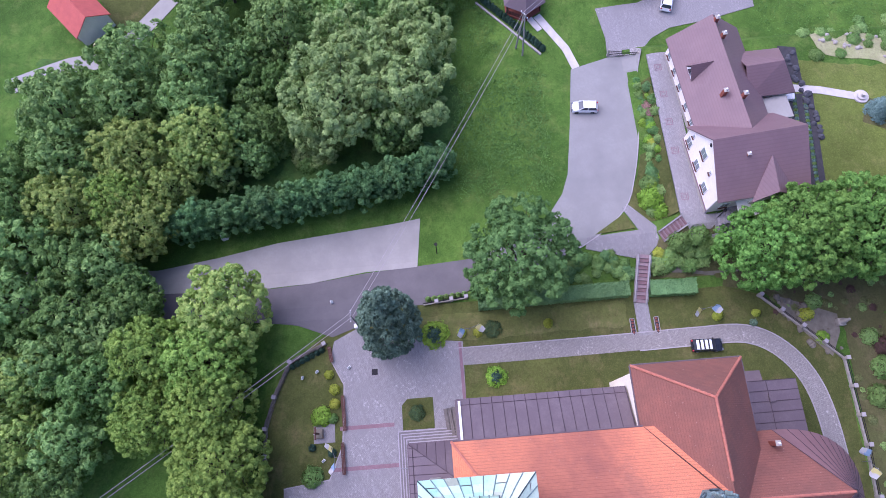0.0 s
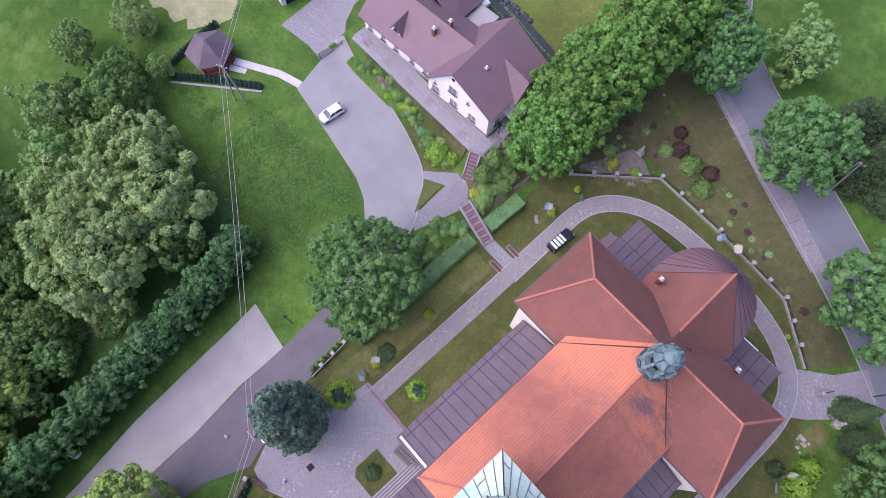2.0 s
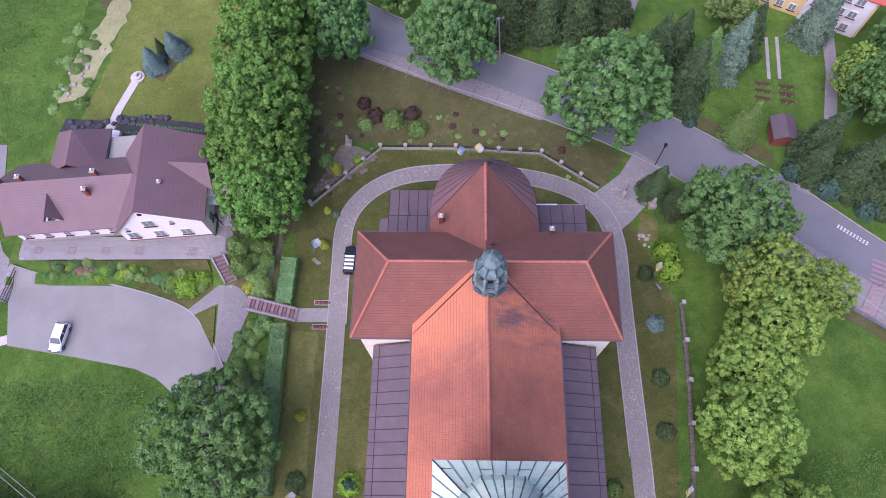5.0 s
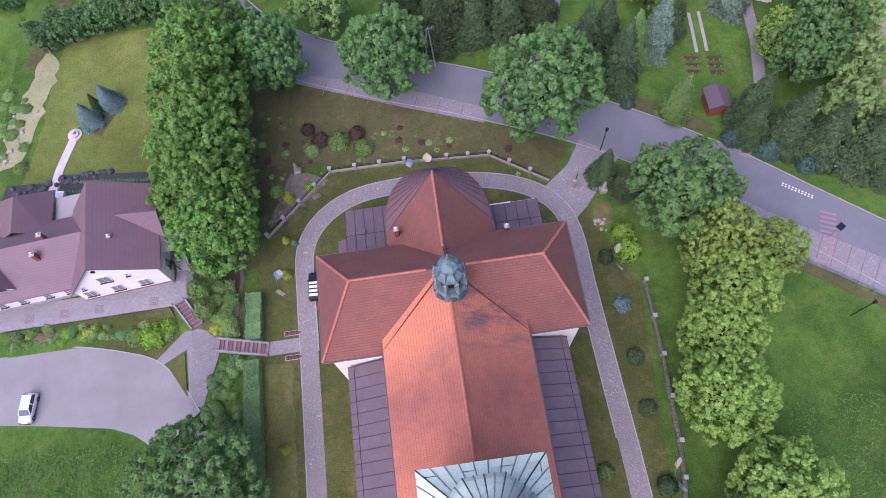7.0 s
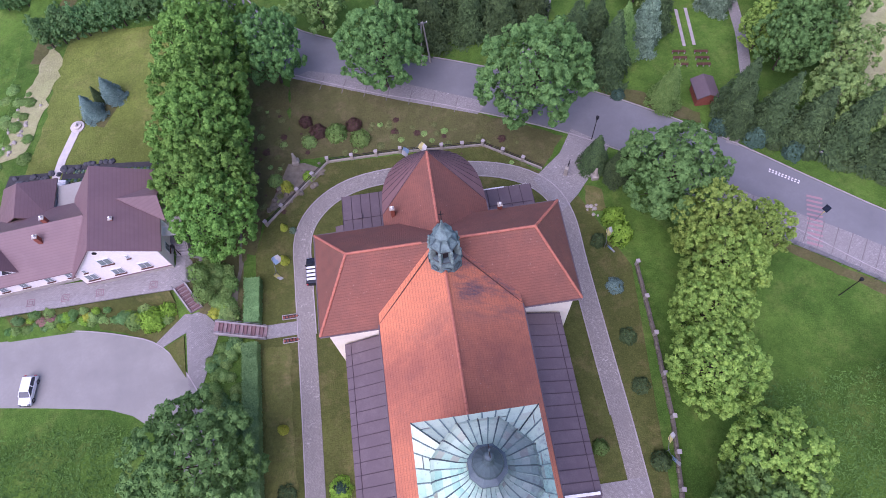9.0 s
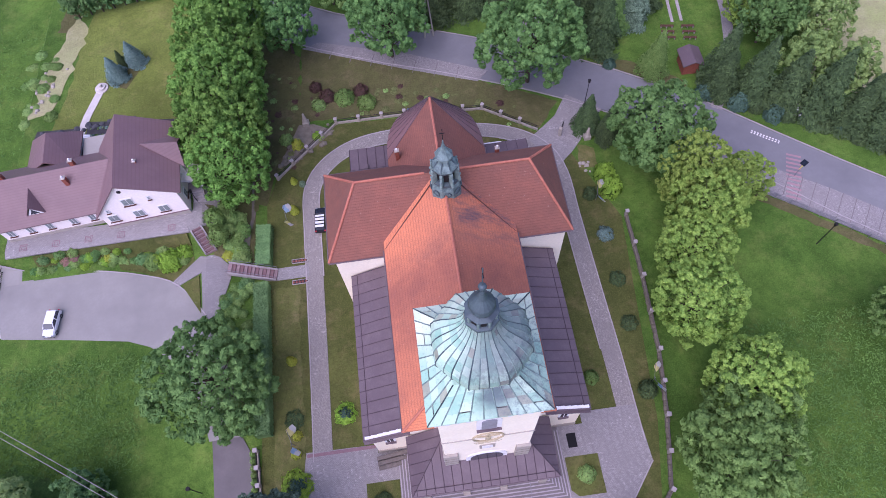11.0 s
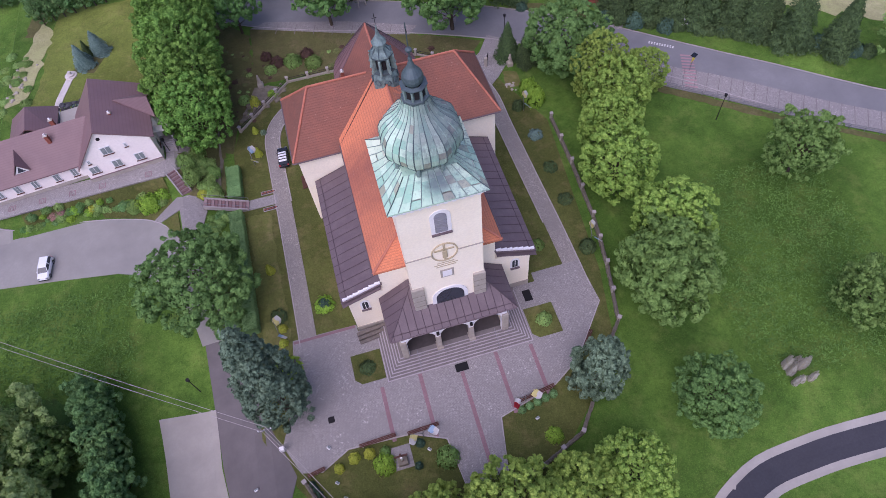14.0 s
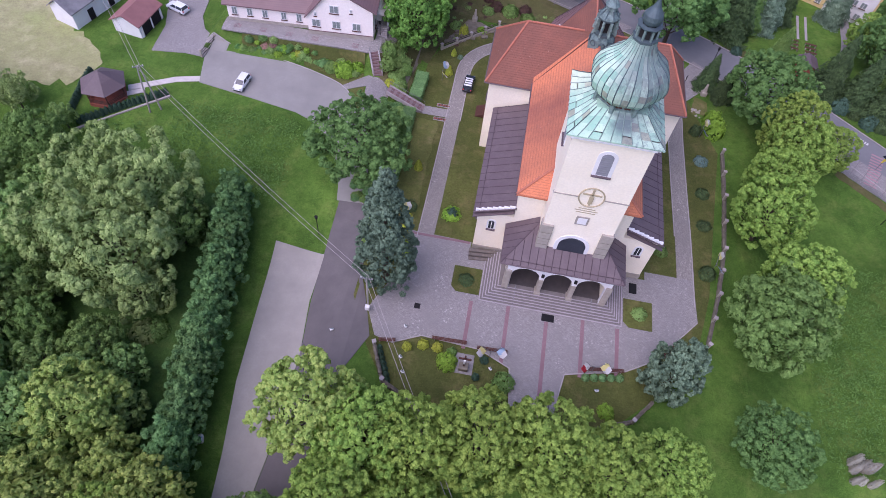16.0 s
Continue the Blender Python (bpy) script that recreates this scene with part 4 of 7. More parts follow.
for side in range(4):
    rot = Matrix.Translation((0, YT, 0)) @ Matrix.Rotation(side * math.pi / 2, 4, "Z")
    for k in range(11):
        church_part("dentil", box(-4.3 + 0.8 * k, -4.85, 30.75, -3.95 + 0.8 * k, -4.55, 31.0), WHITE, "", TOWER @ rot)
# arch over the porch roof
arch_pts = [(-2.1, 9.2), (2.1, 9.2)] + [(2.1 * math.cos(math.pi * k / 14), 10.7 + 2.3 * math.sin(math.pi * k / 14)) for k in range(15)]
church_part("arch_band", prism(arch_pts, -0.42, -0.2), WHITE, "white arch band")
arch_in = [(-1.65, 9.2), (1.65, 9.2)] + [(1.65 * math.cos(math.pi * k / 14), 10.6 + 1.9 * math.sin(math.pi * k / 14)) for k in range(15)]
church_part("arch_glass", prism(arch_in, -0.46, -0.2), GLASS)
# round emblem with a cross, its inscription bars and the niche
bm = bmesh.new()
n = 40
for k in range(n):
    a0, a1 = 2 * math.pi * k / n, 2 * math.pi * (k + 1) / n
    add_rod(bm, (1.38 * math.cos(a0), -0.36, 21.1 + 1.75 * math.sin(a0)), (1.38 * math.cos(a1), -0.36, 21.1 + 1.75 * math.sin(a1)), 0.09, n=6)
GILT = simple("bronze_paint", srgb(190, 176, 144), srgb(166, 152, 122), 1.0, 0.6)
church_part("emblem_ring", bm, GILT, "bronze-coloured ring emblem")
bm = bmesh.new()
add_box(bm, -0.12, -0.42, 19.6, 0.12, -0.3, 22.6, 0.03)
add_box(bm, -1.05, -0.42, 21.5, 1.05, -0.3, 21.76, 0.03)
add_box(bm, -0.26, -0.46, 19.95, 0.26, -0.36, 21.4, 0.05)
church_part("emblem_cross", bm, GILT)
for i, w in enumerate((0.95, 1.3, 1.1)):
    church_part("inscription_bar", box(-w, -0.33, 18.75 - i * 0.4, w, -0.3, 18.88 - i * 0.4), GILT)
church_part("niche_frame", box(-0.75, -0.4, 15.5, 0.75, -0.28, 17.2, 0.04), STONE_PALE)
church_part("niche", box(-0.52, -0.43, 15.75, 0.52, -0.3, 16.95), WHITE)


def side_reach(a, octagon):
    """How far an eight-sided plan reaches at an angle, between a circle and a true octagon."""
    k = (a + math.pi / 8) % (math.pi / 4) - math.pi / 8
    return 1 - octagon + octagon * math.cos(math.pi / 8) / math.cos(k) * 1.03


def revolve(profile, n, sheets=None, twist=0.0, octagon=0.0):
    """A turned copper form; each side of each band is its own sheet."""
    bm = bmesh.new()
    rings = []
    for r, z in profile:
        ws = [side_reach(2 * math.pi * (k + twist) / n, octagon) if octagon else 1.0 for k in range(n)]
        rings.append([(ws[k] * r * math.cos(2 * math.pi * (k + twist) / n), ws[k] * r * math.sin(2 * math.pi * (k + twist) / n), z) for k in range(n)])
    for a, b in zip(rings, rings[1:]):
        for k in range(n):
            j = (k + 1) % n
            bm.faces.new([bm.verts.new(p) for p in (a[k], a[j], b[j], b[k])])
    bmesh.ops.recalc_face_normals(bm, faces=bm.faces)
    return bm


def tower_top():
    at = TOWER @ Matrix.Translation((0, YT, 0))
    # skirt: a low hipped roof whose rows of sheets run to an eight-sided collar
    bm = bmesh.new()
    E, C = 4.85, 2.5
    rows, cols = 4, 9
    for side in range(4):
        rot = Matrix.Rotation(side * math.pi / 2, 4, "Z")
        for i in range(cols):
            for j in range(rows):
                jit = 0.0 if j in (0,) else 0.12 * ((i * 7 + j * 3) % 3 - 1)
                q = []
                for di, dj in ((0, 0), (1, 0), (1, 1), (0, 1)):
                    u, v = (i + di) / cols * 2 - 1, min(1.0, max(0.0, (j + dj + (jit if 0 < j + dj < rows else 0)) / rows))
                    half = E + (C - E) * v
                    zz = 31.25 + 2.2 * v ** 1.2
                    q.append(rot @ Vector((u * half, -half, zz)))
                bm.faces.new([bm.verts.new(p) for p in q])
        bm.faces.new([bm.verts.new(rot @ Vector(p)) for p in ((-E, -E, 31.05), (E, -E, 31.05), (E, -E, 31.25), (-E, -E, 31.25))])
    bm.faces.new([bm.verts.new(p) for p in ((-E, -E, 31.05), (-E, E, 31.05), (E, E, 31.05), (E, -E, 31.05))])
    bm.faces.new([bm.verts.new(p) for p in ((-C, -C, 33.45), (C, -C, 33.45), (C, C, 33.45), (-C, C, 33.45))])
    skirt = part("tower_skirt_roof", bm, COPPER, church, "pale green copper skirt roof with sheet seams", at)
    for side in range(4):
        rot = Matrix.Rotation(side * math.pi / 2, 4, "Z")
        for i in range(cols + 1):
            u = i / cols * 2 - 1
            pts = [rot @ Vector((u * (E + (C - E) * v), -(E + (C - E) * v), 31.28 + 2.2 * v ** 1.2)) for v in (0, 0.33, 0.66, 1)]
            bm = bmesh.new()
            for a, b in zip(pts, pts[1:]):
                add_rod(bm, a, b, 0.05, n=4)
            part("seam", bm, COPPER_D if i in (0, cols) else COPPER_G, skirt)
    drum = part("drum", revolve([(2.75, 33.1), (2.75, 33.5), (2.5, 33.6), (2.5, 34.05), (2.7, 34.15), (2.7, 34.28)], 8, twist=0.5), COPPER_G, church, "dark copper drum", at)
    for k in range(8):
        rot = Matrix.Rotation(k * math.pi / 4, 4, "Z")
        for dx in (-0.5, 0.5):
            part("louvre", box(dx * 0.85 - 0.3, -2.42, 33.6, dx * 0.85 + 0.3, -2.2, 34.05, 0.04), WOOD_D, drum, "", rot)
        part("drum_pilaster", box(-0.2, -3.1, 33.1, 0.2, -2.4, 34.35, 0.1), COPPER_G, drum, "", rot @ Matrix.Rotation(math.pi / 8, 4, "Z"))
    prof = [(2.7, 34.2), (3.3, 34.6), (3.64, 35.2), (3.76, 35.95), (3.68, 36.7), (3.4, 37.45), (2.92, 38.1), (2.34, 38.65), (1.82, 39.2), (1.46, 39.85), (1.26, 40.5), (1.16, 41.1)]
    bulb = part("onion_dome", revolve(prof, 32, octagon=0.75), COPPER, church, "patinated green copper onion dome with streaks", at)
    for k in range(32):
        a = 2 * math.pi * k / 32
        w = side_reach(a, 0.75)
        bm = bmesh.new()
        for (r0, z0), (r1, z1) in zip(prof, prof[1:]):
            add_rod(bm, ((r0 * w + 0.01) * math.cos(a), (r0 * w + 0.01) * math.sin(a), z0), ((r1 * w + 0.01) * math.cos(a), (r1 * w + 0.01) * math.sin(a), z1), 0.014 * r0 + 0.004, n=4)
        part("rib", bm, COPPER_D if k % 2 == 0 else COPPER_G, bulb)
    lan = part("lantern", revolve([(1.24, 40.95), (1.22, 41.2), (0.96, 41.3), (0.92, 42.4), (1.16, 42.5), (1.2, 42.62), (0.8, 42.75)], 8, twist=0.5), COPPER_D, church, "dark copper lantern", at)
    for k in range(8):
        rot = Matrix.Rotation(k * math.pi / 4, 4, "Z")
        part("lantern_opening", box(-0.19, -0.92, 41.42, 0.19, -0.78, 42.3, 0.03), DARK, lan, "", rot)
        part("lantern_post", box(-0.09, -1.08, 41.2, 0.09, -0.9, 42.5, 0.03), COPPER_G, lan, "", rot @ Matrix.Rotation(math.pi / 8, 4, "Z"))
    part("small_dome", revolve([(0.66, 42.7), (0.84, 42.95), (0.92, 43.35), (0.84, 43.8), (0.6, 44.2), (0.36, 44.6), (0.2, 45.1), (0.1, 45.7)], 16), COPPER_D, church, "dark copper cupola", at)
    bm = bmesh.new()
    for zc, r in ((45.5, 0.17), (46.4, 0.28)):
        vs = bmesh.ops.create_uvsphere(bm, u_segments=12, v_segments=8, radius=r)["verts"]
        bmesh.ops.translate(bm, verts=vs, vec=(0, 0, zc))
    add_rod(bm, (0, 0, 43.6), (0, 0, 49.2), 0.045)
    part("spire_ball", bm, COPPER_D, church, "", at)
    bm = bmesh.new()
    add_box(bm, -0.03, -0.34, 48.5, 0.03, 0.34, 48.57)
    part("tower_cross", bm, IRON, church, "", at)


tower_top()


def ridge_turret():
    """The small copper turret over the crossing."""
    at = Matrix.Translation((-0.2, TM - 2.2, -1.9))
    base = part("turret_base", revolve([(1.75, 19.6), (1.75, 22.6), (1.65, 23.6), (1.35, 24.2)], 8, twist=0.5), COPPER_T, church, "streaky green copper turret base", at)
    for k in range(8):
        rot = Matrix.Rotation(k * math.pi / 4, 4, "Z")
        bm = bmesh.new()
        for q in range(12):
            a0, a1 = 2 * math.pi * q / 12, 2 * math.pi * (q + 1) / 12
            add_rod(bm, (0.4 * math.cos(a0), -1.66, 23.0 + 0.4 * math.sin(a0)), (0.4 * math.cos(a1), -1.66, 23.0 + 0.4 * math.sin(a1)), 0.08, n=4)
        part("roundel", bm, COPPER_D, base, "", rot)
    body = part("turret_body", revolve([(1.5, 24.1), (1.5, 24.4), (1.05, 24.5), (1.05, 26.3), (1.5, 26.5), (1.5, 26.7)], 8, twist=0.5), COPPER_D, church, "", at)
    for k in range(8):
        rot = Matrix.Rotation(k * math.pi / 4, 4, "Z")
        part("turret_opening", box(-0.27, -1.02, 24.7, 0.27, -0.9, 26.1, 0.03), DARK, body, "", rot)
        part("turret_post", box(-0.15, -1.6, 24.3, 0.15, -1.05, 26.5, 0.05), COPPER_G, body, "", rot @ Matrix.Rotation(math.pi / 8, 4, "Z"))
    for k in range(8):
        rot = Matrix.Rotation((k + 0.5) * math.pi / 4, 4, "Z")
        bm = bmesh.new()
        add_box(bm, -0.14, -1.75, 24.2, 0.14, -1.47, 24.7, 0.04)
        vs = add_cyl(bm, 0.12, 0.02, 24.7, 25.4, 0, -1.6, 6)
        part("pinnacle", bm, COPPER_G, base, "", rot)
        bm = bmesh.new()
        add_rod(bm, (0, -1.4, 26.75), (0, -0.62, 27.95), 0.08, n=5)
        part("hip_rib", bm, COPPER_D, body, "", rot)
    part("turret_roof", revolve([(1.5, 26.6), (1.34, 26.95), (0.92, 27.3), (0.7, 27.75), (0.84, 27.8), (0.8, 28.3), (1.0, 28.4), (0.68, 28.8), (0.34, 29.3), (0.15, 30.0), (0.06, 30.8)], 8, twist=0.5), COPPER_T, church, "green copper turret cap", at)
    for k in range(8):
        rot = Matrix.Rotation((k + 0.5) * math.pi / 4, 4, "Z")
        for rr_, zz, rad in ((1.62, 25.42, 0.17), (1.46, 26.85, 0.14)):
            bm = bmesh.new()
            vs = bmesh.ops.create_uvsphere(bm, u_segments=10, v_segments=6, radius=rad)["verts"]
            bmesh.ops.translate(bm, verts=vs, vec=(0, -rr_, zz))
            part("ball_finial", bm, COPPER_T, base, "pale copper ball", rot)
    bm = bmesh.new()
    add_rod(bm, (0, 0, 30.6), (0, 0, 32.4), 0.035)
    add_box(bm, -0.28, -0.025, 31.75, 0.28, 0.025, 31.81)
    part("turret_cross", bm, IRON, church, "", at)


ridge_turret()


# ---- the parish house ----
HZ = 4.95
house = thing("house", "rose-white plastered house with plum metal roof and white windows", "house")
house.matrix_basis = Matrix.Translation((-45, 38, 0)) @ Matrix.Rotation(radians(5.0), 4, "Z") @ Matrix.Translation((45, -38, 0))


def hpart(name, bm, mat, label=""):
    return part(name, bm, mat, house, label)


def window(parent, w, h, m):
    """A white framed two-light window with sill, facing -y."""
    win = part("window", box(-w / 2 - 0.09, -0.05, -h / 2 - 0.09, w / 2 + 0.09, 0.05, h / 2 + 0.09), WHITE, parent, "", m)
    for s in (-1, 1):
        part("pane", box(min(s * 0.04, s * (w / 2 - 0.02)), -0.07, -h / 2 + 0.03, max(s * 0.04, s * (w / 2 - 0.02)), 0.03, h / 2 - 0.03), GLASS_PALE, win)
    part("sill", box(-w / 2 - 0.15, -0.22, -h / 2 - 0.17, w / 2 + 0.15, 0, -h / 2 - 0.09), WOOD_D, win)
    return win


hpart("main_wall", box(-60.4, 38.8, HZ - 1.5, -46, 48.0, 8.5), PLASTER_HOUSE, "rose-white plastered wall")
gx0, gx1, gr, gy0, gy1 = -46.4, -35.4, -41.8, 37.5, 49.0
hpart("gable_wall", prism([(gx0, HZ - 1.5), (gx1, HZ - 1.5), (gx1, 10.7), (gr, 14.0), (gx0, 8.8)], gy0, gy1), PLASTER_HOUSE, "rose-white plastered gable")
hpart("plinth", box(gx0 - 0.05, gy0 - 0.06, HZ, gx1 + 0.05, gy0, HZ + 0.75), STONE_PALE)
hpart("plinth", box(-60.45, 38.72, HZ, gx0, 38.8, HZ + 0.6), STONE_PALE)
hpart("plinth_band", box(gx0 - 0.06, gy0 - 0.1, HZ + 0.75, gx1 + 0.06, gy0, HZ + 0.85), SHEET_H)
hpart("main_roof", slab([[(-61.0, 38.2, 8.3), (-43.4, 38.2, 8.3), (-43.4, 43.4, 12.5), (-61.0, 43.4, 12.5)],
                         [(-61.0, 48.6, 8.3), (-61.0, 43.4, 12.5), (-43.4, 43.4, 12.5), (-43.4, 48.6, 8.3)]], 0.2), SHEET_H, "plum metal tile roof")
hpart("gable_end_wall", prism([(38.8, 8.3), (48.0, 8.3), (43.4, 12.2)], -60.3, -60.0, "x"), PLASTER_HOUSE)
hpart("gable_roof", slab([[(gx0 - 0.5, gy0 - 0.4, 8.3), (gr, gy0 - 0.4, 14.25), (gr, gy1 + 0.3, 14.25), (gx0 - 0.5, gy1 + 0.3, 8.3)],
                          [(gx1 + 0.7, gy0 - 0.4, 10.45), (gx1 + 0.7, gy1 + 0.3, 10.45), (gr, gy1 + 0.3, 14.25), (gr, gy0 - 0.4, 14.25)]], 0.2), SHEET_H, "plum metal tile roof")
hpart("cross_gable_roof", slab([[(gx1 + 1.3, 41.4, 10.2), (gx1 + 1.0, 44.4, 11.9), (gr + 2.8, 44.4, 13.0)], [(gx1 + 1.3, 47.4, 10.2), (gr + 2.8, 44.4, 13.0), (gx1 + 1.0, 44.4, 11.9)]], 0.18), SHEET_H)
hpart("cross_gable_wall", prism([(41.9, HZ - 1), (46.9, HZ - 1), (46.9, 10.2), (44.4, 11.5), (41.9, 10.2)], gx1 - 0.5, gx1 + 0.75, "x"), PLASTER_HOUSE)
hpart("annex_wall", box(-56.4, 47, HZ - 1, -50, 53, 7.6), PLASTER_HOUSE)
hpart("annex_roof", slab([[(-56.9, 46.5, 8.6), (-53.2, 46.5, 10.8), (-53.2, 51.8, 10.8), (-56.9, 53.6, 7.9)], [(-49.6, 46.5, 8.6), (-49.6, 53.6, 7.9), (-53.2, 51.8, 10.8), (-53.2, 46.5, 10.8)],
                          [(-56.9, 53.6, 7.9), (-53.2, 51.8, 10.8), (-49.6, 53.6, 7.9)]], 0.18), SHEET_H)
hpart("flat_roof", box(-49.6, 48, HZ - 1, -46.2, 52.4, 7.6), CONCRETE)
# dormer with a small triangular window
hpart("dormer_roof", slab([[(-55.7, 39.3, 9.25), (-54.4, 39.0, 11.2), (-54.4, 42.1, 11.5)], [(-53.1, 39.3, 9.25), (-54.4, 42.1, 11.5), (-54.4, 39.0, 11.2)]], 0.12), SHEET_H)
dw = hpart("dormer_front", prism([(-55.4, 9.3), (-53.4, 9.3), (-54.4, 10.8)], 39.3, 39.45), WHITE, "triangular white dormer window")
part("pane", prism([(-55.0, 9.43), (-53.8, 9.43), (-54.4, 10.4)], 39.26, 39.32), GLASS, dw)
for x in (-59.2, -56.6, -54.0, -50.8, -48.2):
    window(house, 0.78, 1.3, pose(x, 38.78, 6.9))
for x in (-45.0, -41.6, -38.2):
    window(house, 1.25, 1.25, pose(x, gy0 - 0.02, 7.3))
window(house, 1.35, 1.3, pose(-41.8, gy0 - 0.02, 10.2))
for x, z in ((-45.0, 9.0), (-39.0, 10.2)):
    window(house, 0.28, 0.6, pose(x, gy0 - 0.02, z))
bm = bmesh.new()
add_cyl(bm, 0.28, 0.28, -0.05, 0.05, n=14)
hpart("round_vent", bm, DARK).matrix_basis = pose(-41.8, gy0 - 0.02, 12.6, 90, 0, 0)
for y in (39.5, 47.9):
    window(house, 1.0, 1.2, pose(gx1 + 0.02, y, 7.0, 0, 0, 90))
for x, y, z in ((-48.0, 43.7, 13.8), (-49.3, 41.8, 12.9), (-60.0, 43.6, 13.6), (-57.4, 43.8, 13.6)):
    chimney(house, x, y, z - 2.0, z - 0.5, 0.55)
c = chimney(house, -39.6, 41.5, 10.8, 13.2, 0.45)
# entrance porch and steps on the east side
hpart("entrance_roof", slab([[(gx1, 40.6, 8.2), (gx1 + 2.3, 40.6, 7.7), (gx1 + 2.3, 44.6, 7.7), (gx1, 44.6, 8.2)]], 0.15), PLASTER_HOUSE)
for y in (40.9, 44.3):
    hpart("porch_post", box(gx1 + 1.95, y - 0.12, HZ, gx1 + 2.2, y + 0.12, 7.6), WHITE)
hpart("entrance_floor", box(gx1, 40.6, HZ - 1, gx1 + 2.3, 44.6, HZ + 0.9), PAVER)
for i in range(5):
    hpart("entrance_step", box(gx1 + 0.4, 40.6 - 0.32 * (i + 1), HZ - 0.6, gx1 + 2.1, 40.6 - 0.32 * i, HZ + 0.74 - 0.17 * i), KERB)
hpart("entrance_door", box(gx1 - 0.02, 42.1, HZ + 0.9, gx1 + 0.06, 43.1, HZ + 3.0), WOOD_D, "dark wooden door")
for s in (0.35, 2.15):
    bm = bmesh.new()
    add_rod(bm, (gx1 + s, 39.0, HZ + 0.9), (gx1 + s, 40.6, HZ + 1.8), 0.03)
    add_rod(bm, (gx1 + s, 39.0, HZ), (gx1 + s, 39.0, HZ + 0.9), 0.03)
    hpart("handrail", bm, METAL)


# ---- stairs, walls and fences ----
def stairs(a, b, n, width, label):
    """A straight flight of concrete treads with a low cheek on each side."""
    a, b = Vector(a), Vector(b)
    d = b - a
    flat = Vector((d.x, d.y, 0))
    turn = math.degrees(math.atan2(flat.y, flat.x))
    ob = thing("garden_stairs", label, "stairs", a.x, a.y, a.z, turn)
    run, rise = flat.length / n, d.z / n
    for i in range(n):
        part("step", box(i * run, -width / 2, rise * i - 0.5, (i + 1) * run + 0.05, width / 2, rise * (i + 1)), STEP_RED if i % 2 else KERB_D, ob)
    for s in (-1, 1):
        w = width / 2 * s
        part("cheek", prism([(0, -0.4), (flat.length, d.z - 0.4), (flat.length, d.z + 0.32), (0, 0.32)], w - 0.1, w + 0.1), KERB, ob)
    bm = bmesh.new()
    for s in (-1, 1):
        add_rod(bm, (0, s * width / 2, 0.3), (0, s * width / 2, 1.1), 0.03)
        add_rod(bm, (flat.length, s * width / 2, d.z + 0.3), (flat.length, s * width / 2, d.z + 1.1), 0.03)
        add_rod(bm, (0, s * width / 2, 1.1), (flat.length, s * width / 2, d.z + 1.1), 0.03)
    part("handrail", bm, METAL, ob)
    return ob


STEP_RED = simple("step_paver", srgb(132, 104, 104), srgb(112, 88, 90), 2, 0.9)
KERB_D = simple("step_shadow_paver", srgb(150, 128, 128), srgb(128, 108, 108), 2, 0.9)
stairs((-24.7, 29.1, 0.1), (-30.9, 30.1, 2.3), 13, 1.6, "long flight of reddish concrete garden stairs")
stairs((-33.3, 32.9, 2.35), (-34.6, 35.5, 4.95), 14, 1.5, "steep flight of reddish concrete stairs to the terrace")


def pillar_fence(line, label, spacing=3.2, high=1.25, rubble=False):
    """Stone pillars with caps on a base wall, two rails between them."""
    ob = thing("fence", label, "fence")
    rng = random.Random(int(line[0][0] * 10))
    for a, b in zip(line, line[1:]):
        d = Vector((b[0] - a[0], b[1] - a[1]))
        n = max(1, round(d.length / spacing))
        turn = math.degrees(math.atan2(d.y, d.x))
        for i in range(n):
            x, y = a[0] + d.x * i / n, a[1] + d.y * i / n
            z = g(x, y)
            p = part("pillar", box(-0.2, -0.2, -0.3, 0.2, 0.2, high, 0.03), STONE_PALE, ob, "", pose(x, y, z, 0, 0, turn))
            part("pillar_cap", box(-0.27, -0.27, high, 0.27, 0.27, high + 0.1, 0.03), KERB, p)
            step = d.length / n
            m = pose(x, y, z, 0, 0, turn)
            if rubble:
                k = 0.25
                while k < step - 0.2:
                    w = rng.uniform(0.35, 0.7)
                    h = rng.uniform(0.45, 0.7)
                    bm = bmesh.new()
                    add_box(bm, k, -0.2 - rng.uniform(0, 0.07), -0.3, min(step - 0.2, k + w * 0.96), 0.2 + rng.uniform(0, 0.07), h, 0.07)
                    part("stone", bm, STONE, ob, "", m)
                    k += w
            else:
                part("base_wall", box(0.2, -0.12, -0.3, step - 0.2, 0.12, 0.4), STONE_PALE, ob, "", m)
            for zr in (0.7, 1.05):
                bm = bmesh.new()
                add_rod(bm, (0.2, 0, zr), (step - 0.2, 0, zr), 0.04)
                part("rail", bm, IRON if not rubble else WOOD_G, ob, "", m)
    return ob


pillar_fence([(-24.4, 45.4), (-15.0, 54.7), (-4, 54.6), (8.4, 53.7), (16.4, 48.0)], "churchyard fence of pale stone pillars with dark rails")
pillar_fence([(25.6, 31.0), (25.2, 21), (24.4, 10.6), (23.0, 2.4), (21.0, -6), (16.6, -10.8)], "low rubble wall with stone pillars along the churchyard", 4.6, 1.3, True)
pillar_fence([(-22.5, -14.7), (-20.4, -19.4), (-15.9, -21.6), (-11.9, -22.9), (-4.9, -23.0)], "low rubble garden wall with stone pillars", 3.6, 1.0, True)
pillar_fence([(1.4, -21.4), (5.0, -20.8), (11.0, -18.4), (13.6, -15.2)], "low rubble garden wall with stone pillars", 3.6, 1.0, True)
pillar_fence([(-27.4, 5.2), (-26.9, -1.0)], "short pillar fence beside the lane", 2.0, 1.3)


